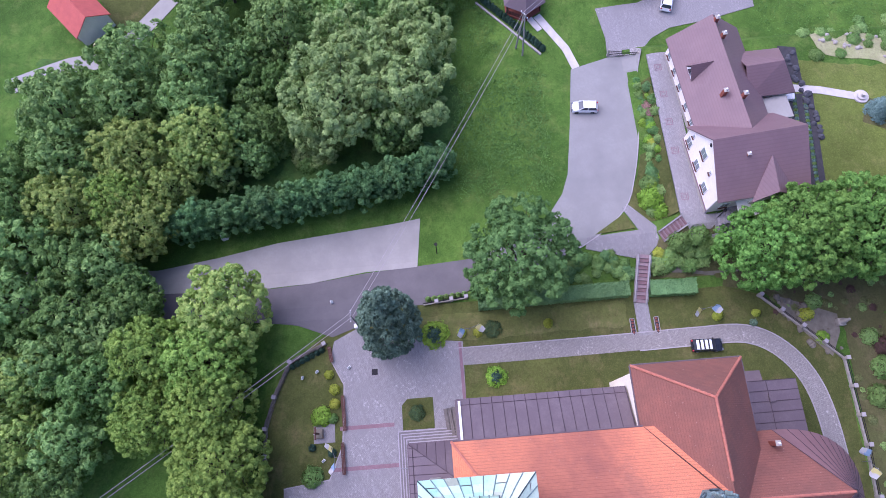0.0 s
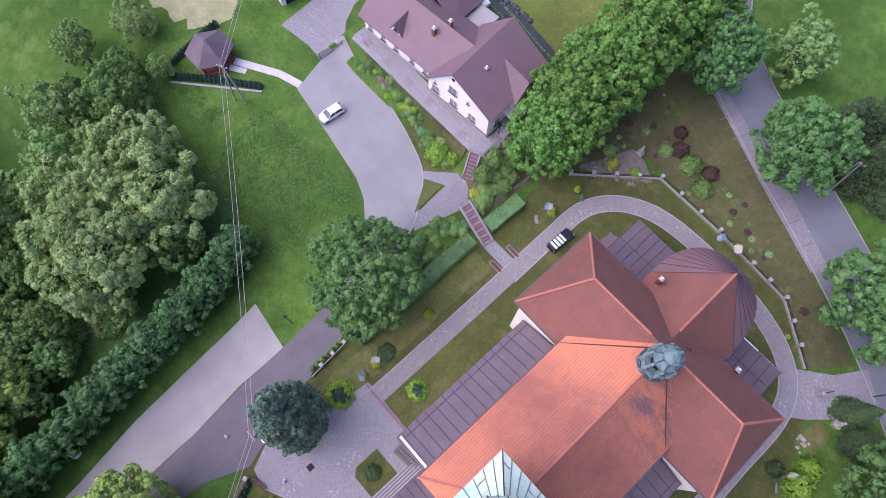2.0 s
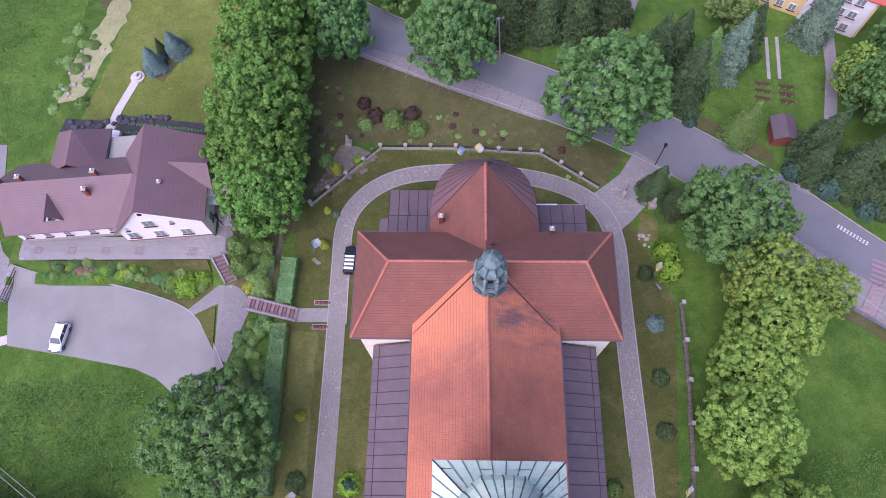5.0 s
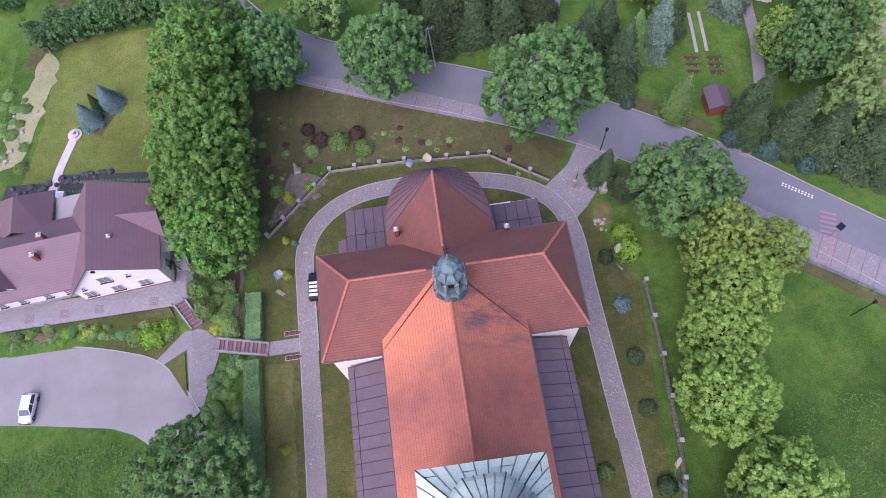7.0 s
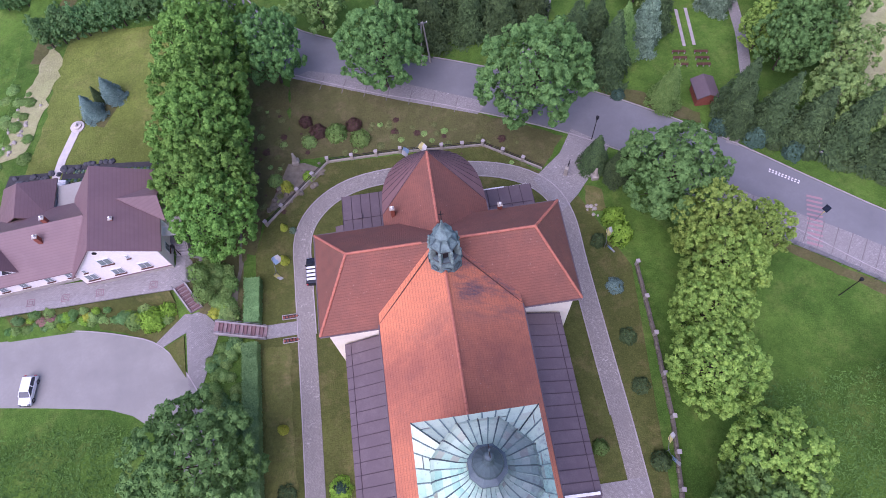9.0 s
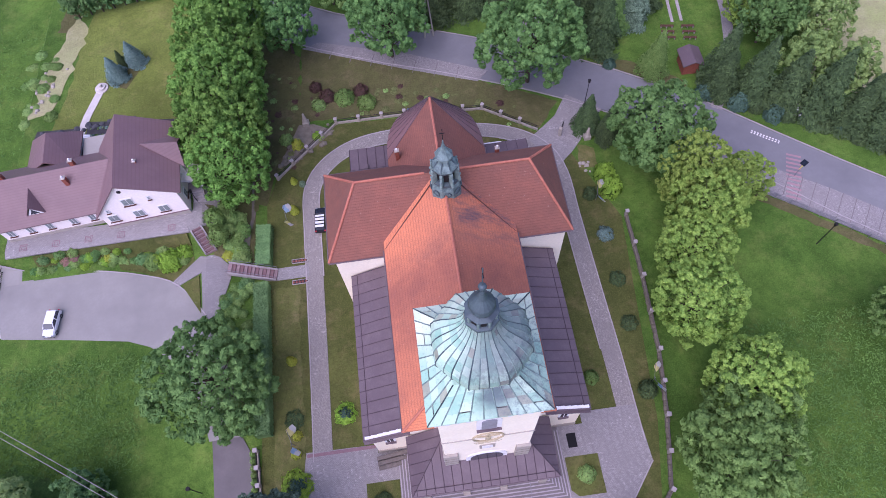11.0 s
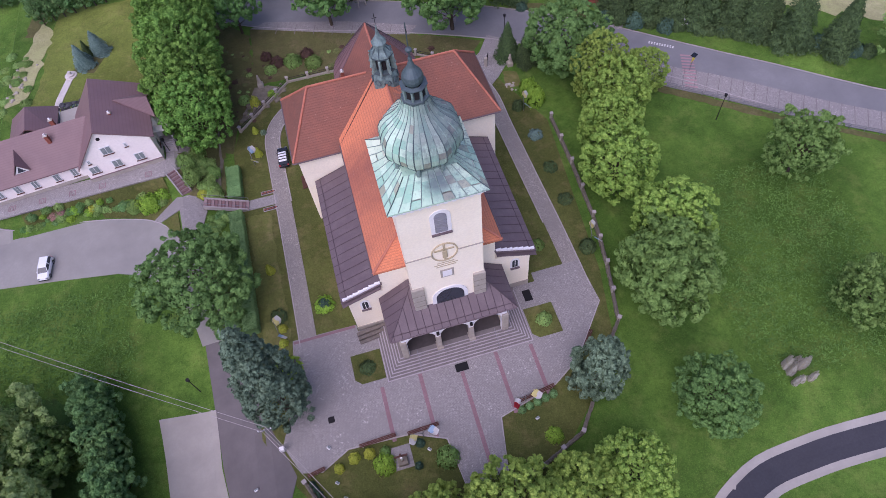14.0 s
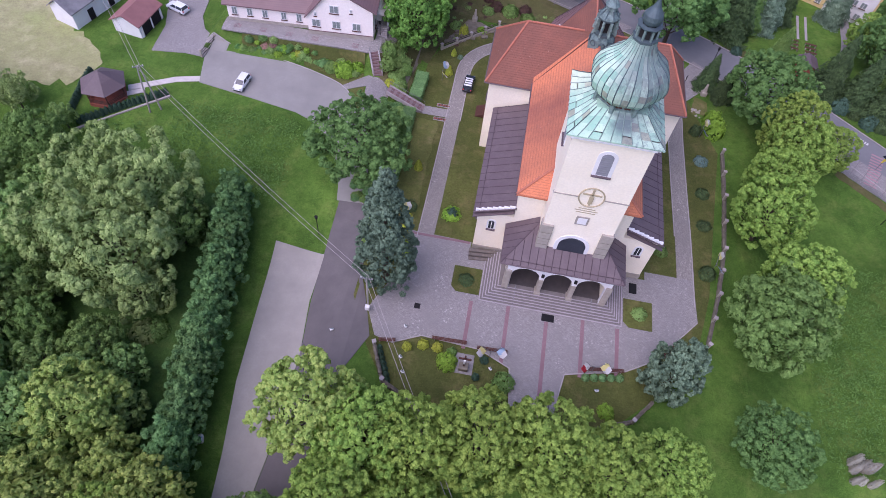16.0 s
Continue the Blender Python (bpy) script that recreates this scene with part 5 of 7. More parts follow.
def flag_stand(x, y, turn, cols):
    """A short post with two staffs set in a V, each with a cloth lifted by the wind."""
    ob = thing("flag_stand", "short post with two small drooping flags", "flags", x, y, g(x, y), turn, group="flag stands round the church")
    ob.matrix_basis = ob.matrix_basis @ Matrix.Diagonal((1.15, 1.15, 1.0, 1))
    bm = bmesh.new()
    add_rod(bm, (0, 0, -0.2), (0, 0, 2.0), 0.04)
    part("post", bm, METAL, ob)
    for s, (c0, c1) in zip((-1, 1), cols):
        bm = bmesh.new()
        add_rod(bm, (0, 0, 1.6), (s * 1.2, 0, 3.1), 0.03)
        st = part("staff", bm, METAL, ob)
        for k, c in ((0, c0), (1, c1)):
            bm = bmesh.new()
            n = 6
            rows = []
            for i in range(n + 1):
                u = i / n
                q = Vector((s * (1.2 - 0.7 * u), 0, 3.1 - 0.88 * u))
                o = 0.42 * k
                rows.append([bm.verts.new(w) for w in (q + Vector((s * (0.05 + o * 0.5), -0.8 * o + 0.12 * math.sin(5 * u + k), -0.05 - 0.55 * o)), q + Vector((s * (0.05 + (o + 0.5) * 0.5), -0.8 * (o + 0.5) + 0.14 * math.sin(5 * u + k + 1), -0.05 - 0.55 * (o + 0.5))))])
            for r0, r1 in zip(rows, rows[1:]):
                bm.faces.new((r0[0], r1[0], r1[1], r0[1]))
            bmesh.ops.solidify(bm, geom=bm.faces[:], thickness=0.015)
            part("flag", bm, c, st)
    return ob


BW, YW, WR = (BLUE, WHITE), (YELLOW, WHITE), (WHITE, RED)
for x, y, t, c in ((-22.9, 37.2, 95, (YW, BW)), (-22.8, 5.3, 100, (BW, YW)), (-2.0, 53.6, 10, (BW, YW)), (22.0, 34.2, 80, (BW, YW)), (22.4, 6.8, 85, (BW, YW)),
                   (-7.6, -13.4, 8, (YW, BW)), (5.6, -12.8, 8, (WR, YW))):
    flag_stand(x, y, t, c)


# ---- buildings in the distance ----
def gabled(name, label, category, x, y, z, turn, w, d, h, rise, wall, roof, windows=(), over=0.4, rows=1, trim=None):
    """A plain gabled building, its ridge along its own x."""
    ob = thing(name, label, category, x, y, z, turn)
    part("wall", prism([(-d / 2, -1.2), (d / 2, -1.2), (d / 2, h), (0, h + rise * (d / 2) / (d / 2 + over)), (-d / 2, h)], -w / 2, w / 2, "x"), wall, ob)
    k = rise / (d / 2 + over)
    part("roof", slab([[(-w / 2 - over, -d / 2 - over, h - 0.05), (w / 2 + over, -d / 2 - over, h - 0.05), (w / 2 + over, 0, h + rise), (-w / 2 - over, 0, h + rise)],
                       [(-w / 2 - over, d / 2 + over, h - 0.05), (-w / 2 - over, 0, h + rise), (w / 2 + over, 0, h + rise), (w / 2 + over, d / 2 + over, h - 0.05)]], 0.16), roof, ob)
    for wx in windows:
        for r in range(rows):
            window(ob, 1.0, 1.1, pose(wx, -d / 2 - 0.02, 1.5 + r * 2.7))
    return ob


gb = gabled("garage", "small white garage with rose metal roof", "garage", -76.2, 35.2, g(-76, 35), 82, 6.4, 5.0, 2.5, 1.5, WHITE, GARROOF)
part("garage_opening", box(-2.7, -2.6, 0, 2.7, -2.48, 2.1), DARK, gb)
for wx in (-2.7, 0, 2.7):
    part("garage_pillar", box(wx - 0.16, -2.68, 0, wx + 0.16, -2.48, 2.3), WHITE, gb)
bn = gabled("barn", "old whitewashed barn with patched grey slate roof", "barn", -85.4, 37.0, g(-85, 37), 74, 12, 4.6, 3.2, 2.1, WHITE, SLATE)
for wx in (-3, 1.5):
    part("barn_door", box(wx, -2.38, 0, wx + 1.2, -2.28, 2.0), DARK, bn)
gabled("shed", "small brown wooden shed behind the garage", "shed", -79.0, 48.6, g(-79, 48), 30, 4, 3, 2.3, 1.0, WOOD_D, GARROOF)
gabled("park_shed", "dark red wooden shed with brown roof", "shed", 42.8, 56.8, 0, 88, 3.2, 2.7, 2.2, 0.8, BRICK, SHEET)
sch = gabled("school", "long yellow and white building with red roof", "building", 52.0, 83.0, 0, -28, 18, 9, 7.4, 2.6, YELLOW_P, REDROOF, (-7.4, -5.4, -3.4, -1.4, 0.6, 2.6, 4.6, 6.6), 0.5, 3)
part("white_bay", box(0.0, -4.75, -1, 8.6, -4.45, 7.2), WHITE, sch, "white plastered bay")
for wx in (1.2, 3.0, 4.8, 6.6):
    for r in range(3):
        window(sch, 1.1, 1.1, pose(wx, -4.78, 1.5 + 2.5 * r))
gabled("cottage", "far white cottage with red roof", "house", -81.4, -54.6, g(-81, -54), 40, 8, 6, 3, 2.4, WHITE, REDROOF, (-2.4, 0, 2.4))

gz = thing("gazebo", "six-sided wooden gazebo with brown shingle roof", "gazebo", -73.8, 18.2, g(-73.8, 18.2))
part("roof", revolve([(3.7, 2.45), (1.8, 3.6), (0.3, 4.5), (0.05, 4.7)], 6), SHEET, gz)
part("floor", revolve([(0.05, 0.2), (3.2, 0.2), (3.2, -0.4)], 6), BRICK, gz)
for k in range(6):
    a = k * math.pi / 3
    bm = bmesh.new()
    add_rod(bm, (3.0 * math.cos(a), 3.0 * math.sin(a), 0), (3.0 * math.cos(a), 3.0 * math.sin(a), 2.6), 0.08)
    part("post", bm, WOOD_D, gz)
    b = a + math.pi / 3
    if k:
        bm = bmesh.new()
        for zr in (0.4, 0.65, 0.9):
            add_rod(bm, (3.0 * math.cos(a), 3.0 * math.sin(a), zr), (3.0 * math.cos(b), 3.0 * math.sin(b), zr), 0.06)
        part("railing", bm, WOOD_D, gz)


# ---- cars ----
def car(x, y, turn, label, paint, roof=None, size=(4.1, 1.72, 1.5), z=None):
    """A hatchback: shaped body, glasshouse, wheels, lamps, bumpers, mirrors; its nose along its own +x."""
    Lc, Wc, Hc = size
    ob = thing("car", label, "car", x, y, (g(x, y) if z is None else z) + 0.08, turn)
    prof = [(-0.5, 0.2), (0.5, 0.2), (0.5, 0.42), (0.46, 0.55), (0.24, 0.64), (-0.46, 0.66), (-0.5, 0.5)]
    body = prism([(u * Lc, v * Hc) for u, v in prof], -Wc / 2, Wc / 2)
    bmesh.ops.bevel(body, geom=body.edges[:], offset=0.09, segments=2, affect="EDGES")
    part("body", body, paint, ob)
    bm = bmesh.new()
    low, top = [(-0.46, 0.64), (0.25, 0.64)], [(-0.4, 0.98), (0.07, 0.98)]
    for (u, v), wd in ((low[0], 0.46), (low[1], 0.46), (top[1], 0.38), (top[0], 0.38)):
        for s in (-1, 1):
            bm.verts.new((u * Lc, s * wd * Wc, v * Hc))
    bm.verts.ensure_lookup_table()
    q = bm.verts
    for f in ((0, 1, 3, 2), (2, 3, 5, 4), (4, 5, 7, 6), (6, 7, 1, 0), (0, 2, 4, 6), (1, 7, 5, 3)):
        bm.faces.new([q[i] for i in f])
    bmesh.ops.recalc_face_normals(bm, faces=bm.faces)
    part("glasshouse", bm, GLASS, ob)
    part("roof", box(-0.41 * Lc, -0.385 * Wc, 0.955 * Hc, 0.09 * Lc, 0.385 * Wc, 1.0 * Hc, 0.03), roof or paint, ob)
    for s in (-1, 1):
        for u0, u1, wd0, wd1 in ((0.255, 0.075, 0.465, 0.385), (-0.465, -0.405, 0.465, 0.385), (-0.1, -0.12, 0.465, 0.385)):
            bm = bmesh.new()
            add_rod(bm, (u0 * Lc, s * wd0 * Wc, 0.64 * Hc), (u1 * Lc, s * wd1 * Wc, 0.97 * Hc), 0.045, n=6)
            part("pillar", bm, paint, ob)
        part("mirror", box(0.17 * Lc, min(s * 0.5, s * 0.58) * Wc, 0.6 * Hc, 0.21 * Lc, max(s * 0.5, s * 0.58) * Wc, 0.68 * Hc, 0.02), paint, ob)
        part("headlight", box(0.455 * Lc, s * 0.36 * Wc - 0.16, 0.42 * Hc, 0.507 * Lc, s * 0.36 * Wc + 0.16, 0.52 * Hc, 0.03), METAL, ob)
        part("tail_light", box(-0.507 * Lc, s * 0.4 * Wc - 0.1, 0.5 * Hc, -0.47 * Lc, s * 0.4 * Wc + 0.1, 0.64 * Hc, 0.02), RED, ob)
        for u in (-0.31, 0.31):
            bm = bmesh.new()
            add_rod(bm, (u * Lc, s * (Wc / 2 - 0.2), 0.3), (u * Lc, s * (Wc / 2 + 0.01), 0.3), 0.3, n=18)
            w = part("tyre", bm, RUBBER, ob)
            bm = bmesh.new()
            add_rod(bm, (u * Lc, s * (Wc / 2 - 0.05), 0.3), (u * Lc, s * (Wc / 2 + 0.025), 0.3), 0.18, n=12)
            part("rim", bm, METAL, w)
    if roof is not None:
        for u in (-0.3, -0.16, -0.02):
            part("roof_bar", box(u * Lc - 0.09, -0.38 * Wc, 1.0 * Hc, u * Lc + 0.09, 0.38 * Wc, 1.03 * Hc, 0.01), IRON, ob)
    part("front_bumper", box(0.48 * Lc, -0.44 * Wc, 0.2 * Hc, 0.512 * Lc, 0.44 * Wc, 0.34 * Hc, 0.03), IRON, ob)
    return ob


car(-54.2, 25.2, -96, "small silver-white hatchback parked on the asphalt yard", CARWHITE, None, (3.8, 1.6, 1.45))
car(-18.1, 36.8, 88, "white and black estate car parked on the church path", CARBLACK, CARWHITE, (4.1, 1.66, 1.55))
car(-71.6, 40.6, 160, "white car parked beside the garage", CARWHITE)
car(56.2, 44.4, -35, "white car parked beside the village road", CARWHITE)
car(-75.4, -50.6, 60, "yellow car parked by the far cottage", YELLOW)


# ---- poles, cables, lamps and street marks ----
def power_pole(x, y, h, label, legs=0.0, turn=0.0):
    ob = thing("power_pole", label, "utility pole", x, y, g(x, y), turn)
    for s in ((-1, 1) if legs else (0,)):
        bm = bmesh.new()
        add_rod(bm, (s * legs, 0, -0.4), (s * 0.12, 0, h), 0.15, 0.1, 10)
        part("mast", bm, CONCRETE, ob)
    bm = bmesh.new()
    add_box(bm, -0.8, -0.06, h - 0.35, 0.8, 0.06, h - 0.22)
    arm = part("crossarm", bm, METAL, ob)
    for k in (-0.7, 0, 0.7):
        bm = bmesh.new()
        add_cyl(bm, 0.06, 0.05, h - 0.22, h, k, 0, 8)
        part("insulator", bm, WHITE, arm)
    return ob


def cable(a, b, sag, label):
    bm = bmesh.new()
    a, b = Vector(a), Vector(b)
    n = 14
    pts = [a.lerp(b, i / n) - Vector((0, 0, sag * 4 * (i / n) * (1 - i / n))) for i in range(n + 1)]
    side = (b - a).cross(Vector((0, 0, 1))).normalized()
    rings = [[bm.verts.new(p + (side * math.cos(w) + Vector((0, 0, 1)) * math.sin(w)) * 0.03) for w in (0.3, 1.55, 2.8, 4.07, 5.3)] for p in pts]
    for r0, r1 in zip(rings, rings[1:]):
        for k in range(5):
            bm.faces.new((r0[k], r0[(k + 1) % 5], r1[(k + 1) % 5], r1[k]))
    return single("power_cable", bm, KERB, label, "cable", group="overhead cables")


power_pole(-65.4, 16.8, 9.0, "A-shaped concrete power pole in the grass", 0.9, 30)
power_pole(-24.5, -9.8, 8.0, "concrete power pole beside the church gate")
power_pole(2.0, 71.0, 9.0, "A-shaped concrete power pole beside the road", 0.8, 10)
power_pole(-96, 52, 9.0, "A-shaped concrete power pole beyond the hay field", 0.9, 30)
power_pole(2, -52, 8.0, "concrete power pole beyond the southern trees")
for dx in (-0.3, 0.3):
    za, zb = g(-65.4, 16.8) + 9.0, g(-24.5, -9.8) + 8.0
    cable((-65.4 + dx * 0.6, 16.8 + dx * 0.8, za), (-24.5 + dx * 0.6, -9.8 + dx * 0.8, zb), 1.0, "thin grey overhead cable between poles")
    cable((-65.4 + dx * 0.6, 16.8 + dx * 0.8, za), (-96 + dx * 0.6, 52 + dx * 0.8, g(-96, 52) + 9.0), 1.0, "thin grey overhead cable between poles")
    cable((-24.5 + dx * 0.6, -9.8 + dx * 0.8, zb), (2 + dx * 0.6, -52 + dx * 0.8, g(2, -52) + 8.0), 0.8, "thin grey overhead cable between poles")
bm = bmesh.new()
add_box(bm, -0.3, -0.25, 5.2, 0.3, 0.25, 6.0, 0.04)
single("meter_box", bm, WHITE, "pale metal box fixed to the gate pole", "box", Matrix.Translation((-24.5, -10.15, g(-24.5, -9.8) - 4.6)))


def street_lamp(x, y, h, turn, label):
    ob = thing("street_lamp", label, "street lamp", x, y, g(x, y), turn)
    bm = bmesh.new()
    add_rod(bm, (0, 0, -0.2), (0, 0, h), 0.07, 0.05)
    part("pole", bm, IRON, ob)
    bm = bmesh.new()
    add_cyl(bm, 0.18, 0.26, h, h + 0.45, 0, 0, 8)
    part("shade", bm, IRON, ob)
    return ob


street_lamp(-34.8, 1.6, 4.0, 0, "black iron lamp post in the grass")
street_lamp(-34.6, 40.0, 2.4, 0, "black iron lamp post on the terrace")


YELLOW_SIGN = simple("yellow_sign_paint", srgb(236, 214, 70), srgb(222, 198, 60), 2, 0.5)


def road_sign(x, y, label):
    ob = thing("road_sign", label, "road sign", x, y, g(x, y), 30)
    bm = bmesh.new()
    add_rod(bm, (0, 0, -0.2), (0, 0, 3.2), 0.04)
    part("post", bm, METAL, ob)
    part("plate", box(-0.5, -0.06, 2.1, 0.5, -0.03, 3.2, 0.01), YELLOW_SIGN, ob)
    part("solar_panel", box(-0.55, -0.4, 3.3, 0.55, 0.4, 3.36, 0.01), CARBLACK, ob, "dark solar panel")
    return ob


road_sign(51.4, 33.6, "yellow crossing sign on a grey post")
for i in range(11):
    k = i / 10
    patch("crossing_stripe", [p for p in ribbon([(50.0 + k * 2.6 - 0.9, 30.6 + k * 6.9), (50.0 + k * 2.6 + 1.0, 30.6 + k * 6.9 - 0.9)], 0.32)],
          PINK, "worn red crossing stripe painted on the road", "road marking", 0.115)
for i in range(10):
    for r in range(2):
        x, y = 48.0 + 0.36 * i + 0.2 * r, 42.2 - 0.28 * i + 0.28 * r
        patch("road_mark", [(x, y), (x + 0.18, y - 0.15), (x + 0.29, y), (x + 0.11, y + 0.15)], WHITE, "white painted block on the road", "road marking", 0.1)


# ---- churchyard things ----
def flat_mat(x, y, w, d, label):
    single("door_mat", box(-w / 2, -d / 2, 0, w / 2, d / 2, 0.04, 0.01), RUBBER, label, "mat", Matrix.Translation((x, y, g(x, y) + 0.1)))


flat_mat(-0.6, -6.1, 1.7, 1.1, "black rubber mat before the church steps")
flat_mat(10.9, 1.2, 1.1, 1.7, "black rubber mat beside the church steps")
single("manhole_cover", box(-0.4, -0.4, 0, 0.4, 0.4, 0.03, 0.01), IRON, "dark square drain cover in the paving", "drain cover", Matrix.Translation((-18.2, -8.0, 0.1)))


def bench(x, y, turn, length, label):
    ob = thing("bench", label, "bench", x, y, g(x, y) + 0.1, turn, group="benches in the churchyard")
    for k in range(3):
        part("slat", box(-length / 2, -0.24 + k * 0.17, 0.42, length / 2, -0.1 + k * 0.17, 0.46, 0.01), WOOD_D, ob)
    for k in (-1, 0, 1):
        part("leg", box(k * length * 0.42 - 0.06, -0.22, 0, k * length * 0.42 + 0.06, 0.22, 0.42), CONCRETE, ob)
    return ob


bench(-13.1, -12.3, 2, 4.6, "long low dark wooden bench along the garden")
bench(-7.4, -12.5, 2, 4.0, "long low dark wooden bench along the garden")
bench(7.2, -12.3, 8, 5.2, "long low dark wooden bench along the garden")
bench(16.0, -7.5, 50, 3.2, "low dark wooden bench beside the east lawn")
bench(-21.0, -13.9, 10, 2.2, "short dark wooden bench beside the gate")


def ground_spot(x, y):
    """A small white floodlight on a stub, tilted up at the church."""
    ob = thing("ground_spot", "small white floodlight on a short stub", "floodlight", x, y, g(x, y), (x * 31) % 360, group="ground floodlights")
    bm = bmesh.new()
    add_rod(bm, (0, 0, 0), (0, 0, 0.34), 0.04)
    part("stub", bm, METAL, ob)
    part("housing", box(-0.24, -0.16, 0.3, 0.24, 0.16, 0.52, 0.04), WHITE, ob, m=Matrix.Rotation(0.35, 4, "X"))
    part("glass", box(-0.19, -0.12, 0.522, 0.19, 0.12, 0.53), GLASS_PALE, ob, m=Matrix.Rotation(0.35, 4, "X"))


for x, y in ((-19.2, -11.5), (-18.2, -17.9), (-7.4, -15.2), (6.4, -15.4), (-28.4, -13.8), (-18.9, -15.9)):
    ground_spot(x, y)
for k in range(3):
    bench(41.6 + k * 0.2, 63.2 + k * 1.3, -10, 2.2, "brown park bench on the lawn")
    bench(45.0 + k * 0.2, 62.6 + k * 1.3, -10, 2.2, "brown park bench on the lawn")

cr = thing("wayside_cross", "dark wooden cross with a pale figure on a stone base", "cross", -10.7, -15.6, g(-10.7, -15.6))
part("base", box(-0.6, -0.5, -0.2, 0.6, 0.5, 0.8, 0.06), STONE, cr)
part("shaft", box(-0.11, -0.1, 0.8, 0.11, 0.1, 3.6, 0.02), WOOD_D, cr)
part("beam", box(-0.8, -0.1, 2.7, 0.8, 0.1, 2.92, 0.02), WOOD_D, cr)
bm = bmesh.new()
add_cyl(bm, 0.1, 0.15, 1.7, 2.75, 0, -0.16, 8)
part("figure", bm, WHITE, cr)
patch("cross_paving", [(-11.9, -13.6), (-9.5, -13.6), (-9.5, -16.4), (-11.9, -16.4)], PAVER, "small paved square before the wayside cross", "paving", 0.08)


def pale_statue(x, y, h, label):
    bm = bmesh.new()
    add_box(bm, -0.5, -0.5, -0.2, 0.5, 0.5, 0.8, 0.06)
    add_cyl(bm, 0.42, 0.26, 0.8, 0.8 + h * 0.55, n=12)
    add_cyl(bm, 0.3, 0.16, 0.8 + h * 0.5, 0.8 + h * 0.85, n=12)
    vs = bmesh.ops.create_uvsphere(bm, u_segments=12, v_segments=8, radius=0.2)["verts"]
    bmesh.ops.translate(bm, verts=vs, vec=(0, 0, 0.8 + h * 0.95))
    return single("statue", bm, STONE_PALE, label, "statue", Matrix.Translation((x, y, g(x, y))))


pale_statue(-19.8, 55.4, 1.7, "pale sandstone statue in the rock garden")
pale_statue(23.4, 45.4, 1.5, "pale stone statue among small conifers by the gate")


def boulder(x, y, r, seed, label, mat=None, group="rock garden boulders"):
    rng = random.Random(seed)
    bm = bmesh.new()
    bmesh.ops.create_icosphere(bm, subdivisions=2, radius=r)
    for v in bm.verts:
        v.co *= rng.uniform(0.78, 1.15)
        v.co.z *= 0.7
    return single("boulder", bm, mat or STONE, label, "rock", Matrix.Translation((x, y, g(x, y) + r * 0.25)), group)


rr = random.Random(5)
for i in range(22):
    k = rr.random()
    boulder(-23.6 + k * 7.4 + rr.uniform(-0.8, 0.8), 48.4 + k * 5.2 + rr.uniform(-1.6, 1.8), rr.uniform(0.22, 0.5), i, "grey boulder in the rock garden")
for i in range(26):
    boulder(-59 + i * 0.55 + rr.uniform(-0.2, 0.2), 55.6 + 0.05 * i + rr.uniform(-0.7, 0.7), rr.uniform(0.3, 0.55), 50 + i, "dark boulder in the bank behind the house", BASALT, "dark boulders behind the house")
for i in range(18):
    boulder(-61.6 + rr.uniform(-1.6, 2.0) + i * 0.16, 60 + i * 0.6 + rr.uniform(-1, 1), rr.uniform(0.15, 0.4), 90 + i, "pale rubble stone in the meadow", STONE_PALE, "rubble heap in the meadow")
for i in range(9):
    boulder(21.6 + rr.uniform(-1, 1), 40.6 + rr.uniform(-1.4, 1.4), rr.uniform(0.15, 0.35), 130 + i, "pale stone at the gate bed", STONE_PALE, "stones at the gate bed")
patch("gate_bed", [(21.2, 40.0), (23.6, 39.8), (24.0, 43.4), (21.6, 44.4)], DRYLAWN, "bare stony bed beside the gate", "soil", 0.06, 0.5)

pd = thing("garden_pedestal", "round white pedestal at the end of the garden path", "pedestal", -51.0, 64.0, g(-51.0, 64.0))
for k, (r, z) in enumerate(((1.1, 0.2), (0.7, 0.45), (0.3, 0.9))):
    bm = bmesh.new()
    add_cyl(bm, r, r * 0.95, -0.1, z, n=18)
    part("tier", bm, PALE_SLAB, pd)
gst = thing("garden_steps", "white concrete steps up from the house to the garden", "stairs", -52.3, 52.0, g(-52, 53), 80)
for i in range(7):
    part("step", box(i * 0.34, -0.7, -0.3, (i + 1) * 0.34 + 0.03, 0.7, 0.12 + 0.1 * i), WHITE, gst)

wb = thing("waste_bag", "white bulk bag of rubble at the parking edge", "bag", -40.4, -30.0, g(-40.4, -30), 20)
part("bag", box(-0.55, -0.5, 0, 0.55, 0.5, 0.95, 0.14), WHITE, wb)
part("handle_strap", box(-0.5, -0.06, 0.9, 0.5, 0.06, 1.05, 0.02), BLUE, wb)

gt = thing("yard_gate", "low dark metal gate across the yard entrance", "gate", -62.6, 32.2, g(-62.6, 31), 80)
for zr in (0.25, 0.7, 1.15):
    part("rail", box(-2.1, -0.03, zr, 2.1, 0.03, zr + 0.06), IRON, gt)
for k in range(17):
    part("bar", box(-2.05 + k * 0.254, -0.015, 0.1, -2.02 + k * 0.254, 0.015, 1.25), IRON, gt)
for s in (-1, 1):
    part("gate_post", box(s * 2.2 - 0.15, -0.15, -0.3, s * 2.2 + 0.15, 0.15, 1.5, 0.02), STONE_PALE, gt)
cg = thing("churchyard_gate", "open dark iron churchyard gate leaf on a stone pillar", "gate", 19.4, 46.6, 0.05, 60)
part("gate_post", box(-0.25, -0.25, -0.2, 0.25, 0.25, 1.8, 0.03), STONE_PALE, cg)
for k in range(8):
    part("bar", box(0.35 + k * 0.2, -0.02, 0.15, 0.39 + k * 0.2, 0.02, 1.5), IRON, cg)
